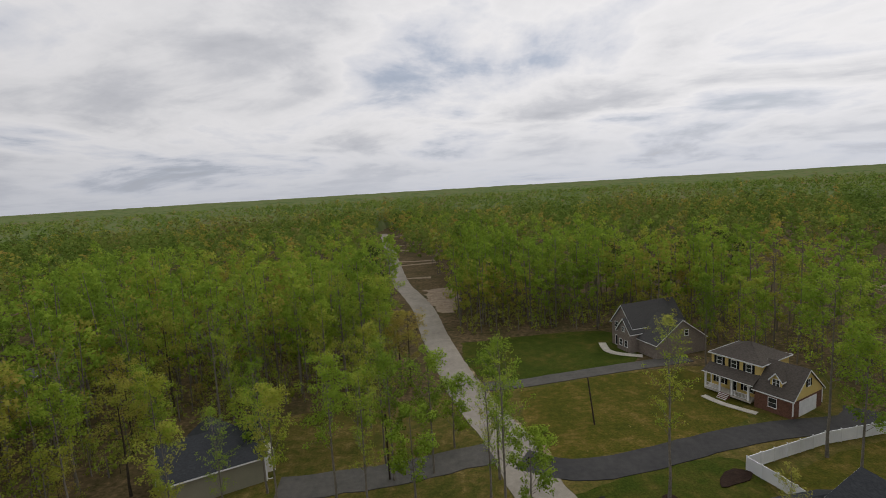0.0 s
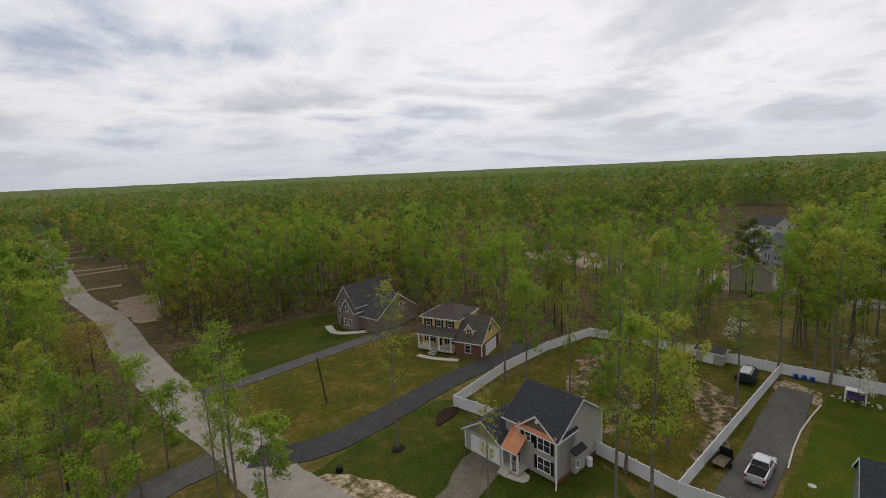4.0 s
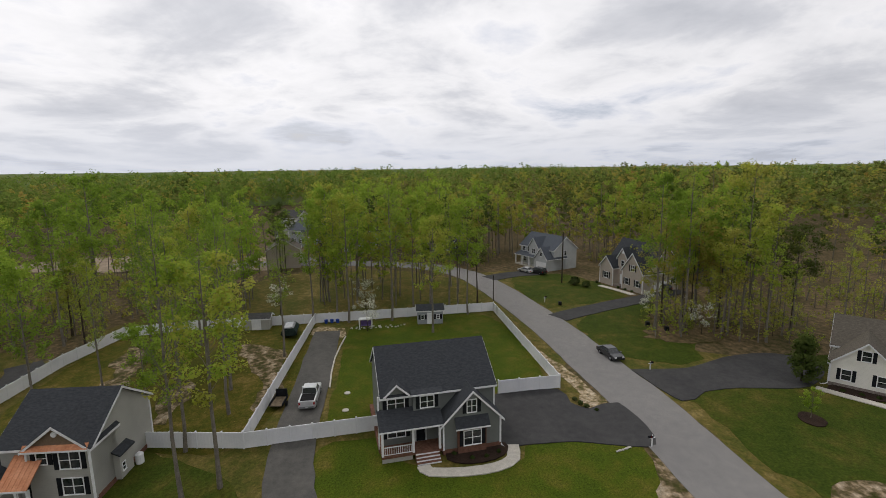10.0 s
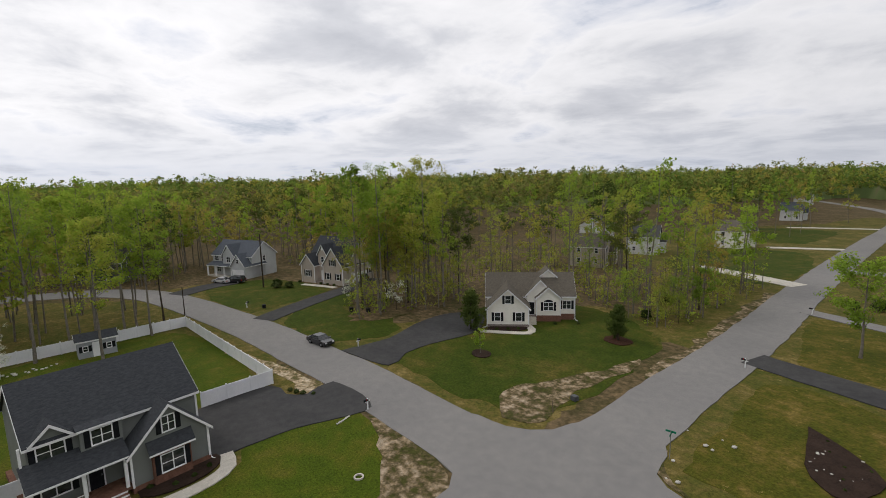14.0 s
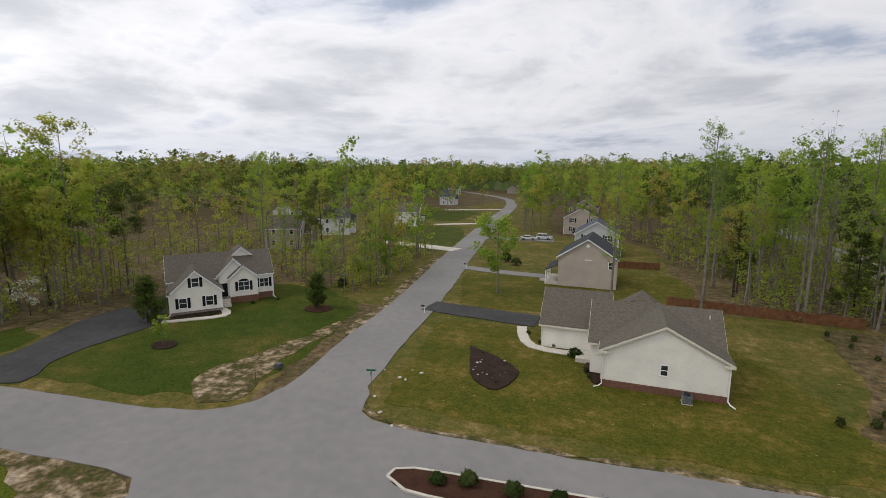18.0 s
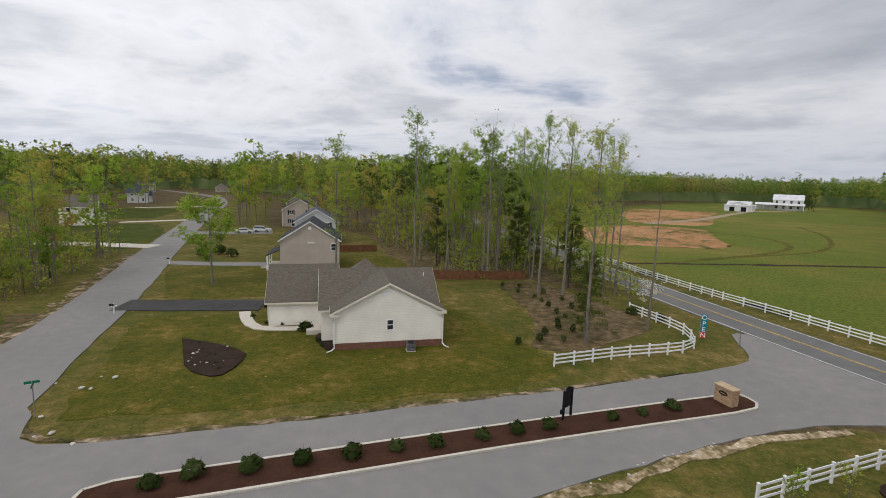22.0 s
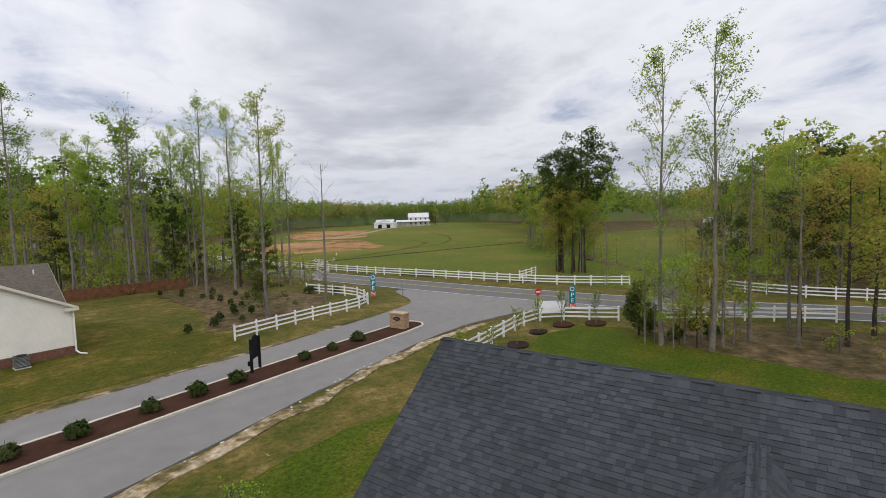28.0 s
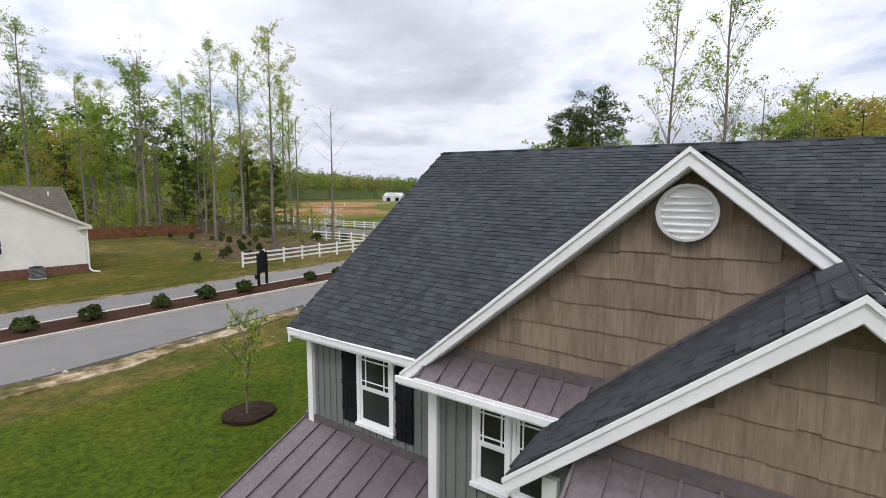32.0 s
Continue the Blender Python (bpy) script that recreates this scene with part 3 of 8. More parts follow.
sheet("lawn", [(36, 17), (44, 17), (46, 11), (42, 8), (42, -2), (47, -5), (48, -14), (43, -16), (36, -15.5), (32, -10), (30, 4)], 0.034, GREEN_LAWN, "green front lawn of the grey house", "lawn", 0.3)
sheet("yard", [(38, 53), (56, 59), (74, 62), (78, 52), (82, 31), (60, 25), (44, 26), (42, 34), (38, 47)], 0.03, SPRIG_LAWN, "scrubby back yard of weeds and bare soil", "yard", 0.3)
sheet("meadow", [(93, 2), (86, 32), (84, 50), (104, 58), (124, 52), (130, 30), (122, 10), (108, 3)], 0.03, ROUGH_GRASS, "grassy lot with scattered tall trees", "grass", 0.8)
sheet("lawn", [(62, -21), (58, -24), (42, -27), (35, -33), (38, -50), (42, -60), (56, -66), (70, -62), (72, -50), (66, -40)], 0.03, LAWN, "wide lawn round the cream cottage", "lawn", 0.5)
sheet("lawn", [(70, -19), (86, -17), (100, -30), (96, -36), (80, -34), (68, -30)], 0.03, LAWN, "open lawn beside the street", "lawn", 0.5)
sheet("lawn", [(94, -13), (108, -8), (124, -8), (126, -20), (120, -26), (112, -30), (104, -31)], 0.03, LAWN, "green lawn before the brick house", "lawn", 0.4)
sheet("lawn", [(22, -34), (6, -34.5), (-14, -37), (-15, -46), (-8, -62), (6, -62), (14, -58), (26, -58), (24, -44)], 0.03, SPRIG_LAWN, "front lawn of the cream brick-based cottage", "lawn", 0.4)
sheet("lawn", [(27, -66), (34, -90), (20, -92), (14, -98), (-4, -100), (-6, -80), (6, -70), (16, -67)], 0.03, SPRIG_LAWN, "lawn between two houses", "lawn", 0.4)
sheet("lawn", [(20, -16), (4, -16.5), (-8, -18.5), (-17, -18), (-32, -19.5), (-37, -16), (-34, -9), (-32, 4), (-22, 18), (4, 20), (16, 6)], 0.034, GREEN_LAWN, "bright green new lawn round the grey corner house", "lawn", 0.4)
sheet("lawn", [(48, -112), (60, -106), (80, -118), (84, -150), (66, -160), (54, -140)], 0.03, LAWN, "green lawns of far houses", "lawn", 0.6)
sheet("lawn", [(72, -180), (96, -176), (110, -210), (80, -225)], 0.03, LAWN, "green lawns of far houses", "lawn", 0.6)
sheet("pasture", [(-50, -140), (-52, -80), (-56, -40), (-61, -20), (-70, -22), (-100, -50), (-170, -90), (-250, -130), (-420, -300), (-440, -380), (-330, -420), (-200, -330), (-110, -230), (-60, -190)], 0.02, PASTURE, "wide green pasture with faint tractor tracks", "field", 1.2)
sheet("clay_field", [(-64, -122), (-88, -114), (-101, -117), (-114, -138), (-128, -164), (-106, -176), (-74, -158)], 0.045, CLAY, "bare orange clay corner of the field", "field", 0.9)
sheet("clay_field", [(-118, -194), (-144, -180), (-196, -240), (-222, -272), (-182, -290), (-140, -240)], 0.045, CLAY, "bare orange clay corner of the field", "field", 0.9)
ribbon("farm_track", [(-120, -186), (-170, -215), (-230, -262), (-262, -285), (-300, -300), (-345, -318)], 5.0, 0.06, PALE_DIRT, "pale gravel farm track", "track", 0.5)
ribbon("ditch_bank", [(-50, -92), (-70, -90.5), (-100, -87.5), (-132, -83.6)], 1.7, 0.05, DARK_MULCH, "darker weedy line across the pasture", "grass", 0.5)
ribbon("wheel_track", [(-75, -96), (-100, -104), (-122, -118), (-132, -140), (-120, -158), (-104, -150)], 1.6, 0.05, SPRIG_LAWN, "curved worn tractor track in the pasture", "track", 0.3)
ribbon("wheel_track", [(-64, -92), (-92, -100), (-124, -110), (-160, -140), (-190, -180)], 1.4, 0.05, SPRIG_LAWN, "curved worn tractor track in the pasture", "track", 0.3)
sheet("plant_bed", [(-15, -44), (-19, -43), (-24, -44.5), (-29, -47), (-33, -52), (-31, -62), (-27, -74), (-21, -73.5), (-20, -66), (-19, -54)], 0.045, LITTER, "brown pine-straw bed planted with young shrubs", "flower bed", 0.4)

ribbon("bare_soil", [(52, -12.6), (56, -12.8), (62, -11.2), (70, -8.2), (78, -5.6)], (2.6, 0.8), 0.05, SAND, "sandy bare soil beside the street", "soil", 0.7)
sheet("bare_soil", [(45.5, -16.4), (41, -15.2), (35.8, -13.6), (31, -11), (29.5, -15), (32, -17.5), (37, -17.9), (43, -17)], 0.05, YARD_SOIL, "washed-out sandy soil at the street corner", "soil", 0.35)
sheet("bare_soil", [(36.6, -27.2), (40.2, -29.6), (41.6, -33), (40.6, -37.5), (39.6, -45), (39, -52), (37.6, -50), (37.1, -40), (36.3, -35.5), (34.6, -32), (33.7, -29.4)], 0.05, YARD_SOIL, "sandy bare soil on the corner lawn", "soil", 0.5)
ribbon("bare_soil", [(8, -19.2), (-2, -20.6), (-10, -22.35), (-18, -24.5), (-24, -25.8), (-32, -25.9)], (1.25, 0.7), 0.05, SAND, "sandy gravelly strip along the road", "soil", 0.6)
sheet("bare_soil", [(50, 28), (58, 30), (66, 36), (72, 40), (70, 33), (62, 28), (54, 26)], 0.05, YARD_SOIL, "bare trampled soil in the back yard", "soil", 0.8)
sheet("bare_soil", [(48, 47), (58, 52), (72, 58), (70, 54), (58, 48), (52, 45)], 0.05, YARD_SOIL, "bare trampled soil in the back yard", "soil", 0.8)
sheet("bare_soil", [(47, 36), (55, 38), (60, 42), (56, 42), (49, 39)], 0.05, YARD_SOIL, "bare trampled soil in the back yard", "soil", 0.8)
sheet("bare_soil", [(75.5, 23.5), (80, 25), (81, 30), (77, 29.6)], 0.05, SAND, "bare soil at the end of the gravel lane", "soil", 0.4)
ribbon("bare_soil", [(13.6, 56), (11.6, 63), (8.5, 72), (5.6, 83), (2, 100), (-2, 125)], (2.2, 1.0), 0.05, SAND, "sandy road shoulder", "soil", 0.6)
sheet("bare_soil", [(14, 51), (17, 50), (22, 40), (19, 38), (15, 44)], 0.05, SAND, "sandy road shoulder", "soil", 0.3)
sheet("bare_soil", [(78, -26), (90, -31), (96, -38), (88, -42), (76, -36)], 0.045, LITTER, "brown leaf-strewn ground under a tree clump", "soil", 0.8)
sheet("dirt_lot", [(-8, 172), (3, 174), (4, 158), (2, 138), (-3, 143), (-6, 155)], 0.04, PALE_DIRT, "pale cleared dirt lot beside the road", "soil", 1.0)
for k, (yy, ln) in enumerate([(197, 9), (232, 17), (246, 19), (292, 13), (318, 20), (388, 16)]):
    xx = -9.8 - (yy - 167) * 0.165
    ribbon("dirt_drive", [(xx - 1, yy), (xx + ln * 0.5, yy + 2.5 * math.sin(k * 2.1)), (xx + ln, yy + 5 * math.sin(k * 1.7))], (2.6, 4.2), 0.04, PALE_DIRT, "pale dirt driveway cut into the woods", "driveway", 0.3)
sheet("dirt_lot", [(128, 62), (140, 54), (150, 80), (146, 130), (128, 140), (124, 110)], 0.04, PALE_DIRT, "pale cleared dirt lot beside the road", "soil", 1.0)

ribbon("road_edge", [(24.7, -35.4), (22.9, -32.4), (19.2, -31.0), (12.4, -31.6), (0.4, -33.0), (-12.9, -34.6), (-27, -36.7)], 0.55, 0.05, YARD_SOIL, "broken pale gravel edge of the road", "soil", 0.3)
ribbon("road_edge", [(34.6, -47), (37.0, -61), (41.4, -80), (46.2, -102)], 2.4, 0.05, YARD_SOIL, "washed bare soil along the street edge", "soil", 0.8)
ribbon("road_edge", [(41.4, -23.6), (48, -23.4), (55, -22)], 0.9, 0.05, YARD_SOIL, "broken pale gravel edge of the road", "soil", 0.35)
ribbon("driveway", [(76, -164), (67, -170.5), (57, -177)], 3.4, 0.05, CONCRETE, "pale concrete drive to a far house", "driveway")
ribbon("driveway", [(98, -228), (86, -236), (68, -246)], 3.6, 0.05, CONCRETE, "pale concrete drive to a far house", "driveway")
# streets
ribbon("road_north", [(24.5, -24), (23.5, -8), (20, 14), (14.5, 38), (10, 53), (8, 64), (2.6, 83.5), (-3, 114), (-7, 143), (-12.5, 167), (-18.5, 193), (-33, 292), (-51, 415)], (7.0, 6.0), 0.066, CHALK_ROAD, "straight pale gravel-dusted road through the woods", "road")
ribbon("street_curve", [(27, -25.5), (36, -21.9), (46, -20), (55.2, -18.5), (66, -15.8), (76, -13.4), (86, -10.6), (100, -6), (111, -2), (122, 3), (131, 11), (137, 24), (139, 48), (136, 80), (140, 110)], 7.7, 0.07, ASPHALT, "grey asphalt street curving past the houses", "road")
ribbon("side_street", [(138, 52), (160, 68), (190, 82), (230, 100), (276, 116)], 7.0, 0.072, ASPHALT, "pale side street running off between the trees", "road")
ribbon("street_south", [(27.4, -26), (28.6, -36), (30.6, -46), (33.4, -63), (38, -85), (42.6, -105), (52.5, -154), (62, -205), (68, -240), (76, -278), (90, -324), (107, -356), (128, -386), (167, -437)], (7.6, 5.4), 0.074, ASPHALT, "straight grey asphalt street", "road")
sheet("crossroads", [(41, -17), (32, -18), (30, -15), (28, -10), (19.5, -10), (18.5, -17), (12, -19.0), (2, -20.45), (-3.2, -21.35), (-8.4, -22.5), (-15, -24.2), (-23.4, -26.15), (-28.6, -26.75), (-33.8, -26.6), (-39.6, -24.8), (-44, -19), (-45.5, -26), (-44.5, -40), (-41, -46.5), (-37.4, -41.5), (-35.4, -38.6), (-27.8, -36.5), (-12.9, -34.3), (0.4, -32.7), (12.5, -31.3), (19, -30.7), (22.8, -31.8), (24.8, -36), (31.6, -34), (32.3, -29.6), (35.3, -26.4), (40, -24.6)], 0.08, ASPHALT, "wide grey asphalt entrance road and crossing", "road", 0.12)
HW = [(-41, -330), (-43, -200), (-43.4, -140), (-44, -100), (-44.4, -70), (-45.6, -46), (-47.2, -28), (-49.6, -14), (-53.5, -1), (-60, 18), (-72, 48), (-100, 110)]
ribbon("highway", HW, 7.2, 0.09, HIGHWAY, "two-lane asphalt highway", "road", 0.05)


def offset_line(pts, d):
    line = smooth_line(pts, 3.0)
    out = []
    for i, p in enumerate(line):
        t = (line[min(i + 1, len(line) - 1)] - line[max(i - 1, 0)]).normalized()
        out.append(p + Vector((-t.y, t.x)) * d)
    return out


for d in (-3.3, 3.3):
    ribbon("edge_line", [tuple(p) for p in offset_line(HW, d)][::3], 0.15, 0.096, LINE_WHITE, "white painted edge line", "road marking", 0, 0.004)
for d in (-0.12, 0.12):
    ribbon("centre_line", [tuple(p) for p in offset_line(HW, d)][::3], 0.1, 0.096, LINE_YELLOW, "yellow painted centre line", "road marking", 0, 0.004)

# driveways
ribbon("driveway", [(9, 60), (15, 57), (24, 58), (36, 61.5), (47, 63.6), (58, 64.5), (62, 68)], (4.8, 4.4), 0.06, NEW_ASPHALT, "dark asphalt driveway to the yellow house", "driveway")
ribbon("driveway", [(6, 84), (13, 84.5), (26, 87.5), (38, 90), (48, 92)], 3.6, 0.06, GRAVEL, "dark gravel driveway to the stone house", "driveway")
ribbon("driveway", [(16, 33), (22, 36.5), (28, 40), (33, 42)], (3.4, 5.0), 0.06, ROUGH_GRAVEL, "rough gravel driveway to the garage", "driveway", 0.4)
ribbon("gravel_lane", [(20, 9), (30, 13.5), (37, 17.5), (45, 20.2), (58, 23.0), (67, 25.0), (78.5, 27.5)], 4.5, 0.06, GRAVEL, "dark gravel lane along the fence", "driveway", 0.1)
sheet("driveway", [(56.6, -1), (58.4, -9), (55, -10), (53.6, -12), (55.2, -15.6), (46.6, -17), (46.6, -9), (45.8, -4), (45.4, -1.2), (50, 0.6)], 0.06, NEW_ASPHALT, "smooth dark asphalt driveway beside the grey house", "driveway", 0.06, True)
sheet("driveway", [(65, -20), (56, -23.4), (58.6, -27), (60, -32), (61, -41), (68, -47), (72, -43), (70.6, -36), (66, -28)], 0.06, NEW_ASPHALT, "curved dark asphalt driveway to the cream cottage", "driveway", 0.08)
ribbon("driveway", [(88, -13.5), (93, -20), (99, -29), (104, -37), (110, -44)], 4.6, 0.06, NEW_ASPHALT, "dark asphalt driveway to the brick house", "driveway")
ribbon("driveway", [(120, -1), (125, -8), (127, -14)], 5.5, 0.06, NEW_ASPHALT, "dark asphalt driveway", "driveway")
ribbon("driveway", [(31, -63.5), (24, -63), (14, -62.5)], 5.0, 0.06, NEW_ASPHALT, "dark asphalt driveway to the cream ranch house", "driveway")
ribbon("driveway", [(37, -93), (28, -91.6), (18, -91)], 3.4, 0.06, ASPHALT, "grey asphalt driveway", "driveway")
ribbon("driveway", [(46, -113), (60, -116), (72, -118)], 5.0, 0.06, CONCRETE, "pale concrete side lane", "driveway")
ribbon("driveway", [(48, -138), (38, -139.5), (26, -141)], 6.0, 0.06, ASPHALT, "gravel driveway with parked cars", "driveway")
ribbon("driveway", [(-23, 56.5), (-10, 58), (5, 62)], 5.0, 0.06, GRAVEL, "dark gravel driveway to the dark-roofed house", "driveway", 0.3)
ribbon("driveway", [(-52, -14), (-60, -18), (-75, -22), (-110, -20), (-180, -30), (-300, -70)], 3.4, 0.06, GRAVEL, "narrow gravel lane beyond the highway", "driveway", 0.2)
ribbon("walkway", [(41.6, 6.2), (40.7, 5.4), (41, 2), (41.9, -0.8), (43.4, -2.4), (45.6, -2.4)], 1.3, 0.075, CONCRETE, "curved concrete front path", "path", 0)
ribbon("walkway", [(60.6, -41.4), (57.2, -44.8), (55.5, -46.9), (56.6, -48.6), (59.4, -49.6)], 1.2, 0.075, CONCRETE, "pale concrete front path", "path", 0)
ribbon("walkway", [(15.6, -59.4), (14.6, -56), (12.8, -53), (9, -52.4), (5.8, -53.4)], 1.3, 0.075, CONCRETE, "pale curved concrete path", "path", 0)
ribbon("walkway", [(42.0, 75.4), (43.3, 72.2), (46.4, 68.4)], 1.1, 0.075, CONCRETE, "pale concrete front path", "path", 0)
ribbon("walkway", [(34.8, 104), (34.2, 99), (36.2, 96.4), (40, 94.6)], 1.6, 0.075, CONCRETE, "pale concrete front path", "path", 0)
ribbon("walkway", [(113.4, -27.4), (109, -30.4), (105, -32.6)], 1.4, 0.075, CONCRETE, "pale concrete front path", "path", 0)
sheet("walkway", [(31.2, 38.4), (32.2, 36), (33.6, 36.4), (33.4, 38.6)], 0.075, CONCRETE, "small concrete landing slab", "path", 0.03)

# planted island in the entrance road
ISL = [(16.3, -24.9), (16.2, -25.8), (15.0, -26.4), (7.8, -27.5), (-7.3, -29.6), (-26.4, -31.9), (-28.2, -31.6), (-28.7, -30.8), (-28.2, -30.0), (-26.4, -29.3), (-16.4, -28.15), (-6.6, -26.9), (2, -25.65), (10.5, -24.45), (14.6, -24.1)]
sheet("mulch_island", ISL, 0.2, MULCH, "long mulched island with red-brown bark", "flower bed", 0.03, True, 0.25)
ring = smooth_line([*ISL, ISL[0]], 0.9)
kerb = root("kerb", ID.copy(), "pale concrete kerb round the mulched island", "kerb", kind="structure")
for a, b in zip(ring[::2], [*ring[2::2], ring[0]]):
    d = b - a
    if d.length < 0.05:
        continue
    boxpart("kerb_stone", (0, d.length + 0.01, -0.1, 0.1, 0, 0.225), CONCRETE, kerb, "", pose(a.x, a.y, 0, 0, 0, math.degrees(math.atan2(d.y, d.x))))
for x, y, r, mt in ((52.6, -35.8, 1.5, DARK_MULCH), (45.4, -55.2, 2.0, MULCH), (-3.3, -12.8, 0.62, DARK_MULCH), (-19.4, -18.5, 0.84, DARK_MULCH), (-23.5, -19.1, 0.84, DARK_MULCH), (-27.6, -19.7, 0.84, DARK_MULCH), (-32, -20.4, 0.84, DARK_MULCH), (-35.2, -20, 0.95, MULCH), (-37.3, -17.8, 1.0, MULCH), (24.3, 50.4, 0.8, DARK_MULCH)):
    pts = [(x + r * math.cos(a) * 1.1, y + r * math.sin(a) * 0.9) for a in (math.tau * k / 10 for k in range(10))]
    sheet("mulch_ring", pts, 0.09, mt, "round bed of dark bark mulch", "flower bed", 0.15, True, 0.09)
sheet("mulch_bed", [(36.4, 54.2), (34.6, 55.2), (32.2, 53.6), (31.2, 51.8), (33, 52.2), (35.2, 52.8)], 0.09, DARK_MULCH, "dark mulch bed at the fence corner", "flower bed", 0.1, True, 0.09)
sheet("mulch_bed", [(19.4, -50), (15.4, -47.8), (12.2, -45), (13.2, -40.4), (15, -40.8), (17, -43)], 0.09, DARK_MULCH, "kidney-shaped dark mulch bed with small plants", "flower bed", 0.1, True, 0.09)
sheet("mulch_bed", [(44.6, 4.2), (42.7, 4), (42.1, 2), (43, -0.6), (44.4, -1.9), (45.9, -1.7), (45.6, 0.4)], 0.09, DARK_MULCH, "dark mulch bed along the front wall", "flower bed", 0.04, True, 0.09)
sheet("mulch_bed", [(60.4, -42.6), (57.2, -46), (57.4, -48.4), (58.6, -48), (61.6, -44.4)], 0.09, DARK_MULCH, "dark mulch bed along the front wall", "flower bed", 0.04, True, 0.09)
sheet("mulch_bed", [(6.4, -49), (5.2, -45.6), (4.4, -46), (4.8, -50), (5.6, -54)], 0.09, DARK_MULCH, "dark mulch bed along the wall", "flower bed", 0.04, True, 0.09)

ed = root("lane_edging", ID.copy(), "pale timber edging along the gravel lane", "edging", kind="structure")
for a, b in zip([(57.2, 20.3), (62.2, 21.6), (67, 22.6), (71.8, 23.2)], [(62.1, 21.6), (66.9, 22.6), (71.7, 23.2), (76.2, 23.6)]):
    d = Vector(b) - Vector(a)
    boxpart("timber", (0, d.length, -0.09, 0.09, 0.0, 0.17), CONCRETE, ed, "", pose(a[0], a[1], 0, 0, 0, math.degrees(math.atan2(d.y, d.x))))

# ---- houses ----
ROOF_BLACK = shingled("charcoal_shingles", (0.032, 0.035, 0.039), (0.056, 0.06, 0.066))
ROOF_BROWN = shingled("brown_shingles", (0.082, 0.072, 0.058), (0.148, 0.13, 0.104))
ROOF_UMBER = shingled("umber_grey_shingles", (0.06, 0.052, 0.045), (0.11, 0.096, 0.083))
ROOF_SLATE = shingled("slate_grey_shingles", (0.06, 0.068, 0.08), (0.1, 0.112, 0.13))
ROOF_GREY = shingled("dark_grey_shingles", (0.045, 0.045, 0.045), (0.085, 0.083, 0.08))
GREY_SIDING = siding("grey_siding", (0.18, 0.192, 0.18))
PALE_SIDING = siding("pale_grey_siding", (0.42, 0.41, 0.37))
CREAM_SIDING = siding("cream_siding", (0.84, 0.81, 0.73))
TAN_SIDING = siding("tan_siding", (0.45, 0.39, 0.33))
YELLOW_SIDING = siding("yellow_siding", (0.72, 0.54, 0.19))
BLUE_SIDING = siding("blue_grey_siding", (0.33, 0.345, 0.365))
LIGHT_SIDING = siding("light_grey_siding", (0.5, 0.515, 0.52))
WHITE_SIDING = siding("white_siding", (0.68, 0.68, 0.67))
OLIVE_SIDING = siding("olive_siding", (0.27, 0.255, 0.19))
DARK_WALL = siding("dark_grey_siding", (0.08, 0.085, 0.09))


def swap(axis):
    """Ridge along x, or along y with the plan's x and y exchanged."""
    return ID if axis == "x" else Matrix(((0, 1, 0, 0), (1, 0, 0, 0), (0, 0, 1, 0), (0, 0, 0, 1)))


def gable(r, x0, x1, y0, y1, ze, zr, axis="x", wall=GREY_SIDING, roof=ROOF_BLACK, ov=0.35, z0=0.0, trim=TRIM, rake=0.3, walls=True, gable_mat=None, fascia=True, t=0.16):
    m = swap(axis)
    if axis == "y":
        x0, x1, y0, y1 = y0, y1, x0, x1
    ym = (y0 + y1) / 2
    k = (zr - ze) / (ym - y0)
    if walls:
        bm = bmnew()
        prism(bm, [(y0, z0), (y1, z0), (y1, ze - 0.03), (ym, zr - 0.06), (y0, ze - 0.03)], x0, x1, "x", m)
        part("wall", bm, wall, r)
    if gable_mat:
        bm = bmnew()
        prism(bm, [(y0 + 0.1, ze), (y1 - 0.1, ze), (ym, zr - 0.15)], x0 - 0.03, x0 + 0.02, "x", m)
        part("gable_panel", bm, gable_mat, r)
    bm = bmnew()
    zo = ze - k * ov
    c = math.hypot(1, k)
    for s in (-1, 1):
        ya, yb = (y0 - ov, ym) if s < 0 else (y1 + ov, ym)
        prism(bm, [(ya, zo), (ya, zo + t * c), (yb, zr + t * c), (yb, zr)], x0 - rake, x1 + rake, "x", m)
    part("roof", bm, roof, r)
    if fascia:
        e = 0.03
        for s in (-1, 1):
            ya = y0 - ov if s < 0 else y1 + ov
            yo = ya + s * e
            boxpart("fascia", (x0 - rake, x1 + rake, min(ya, yo), max(ya, yo), zo - 0.06, zo + 0.14), trim, r, "", m)
            for xa, xb in ((x0 - rake - e, x0 - rake), (x1 + rake, x1 + rake + e)):
                bm = bmnew()
                prism(bm, [(ya, zo - 0.08), (ya, zo + t * c * 0.8), (ym, zr + t * c * 0.8), (ym, zr - 0.08)], xa, xb, "x", m)
                part("rake_board", bm, trim, r)
    for ya, yb in ((y0 - ov, y0), (y1, y1 + ov)):
        boxpart("soffit", (x0, x1, ya + 0.01, yb - 0.01, zo - 0.05, zo - 0.02), trim, r, "", m)


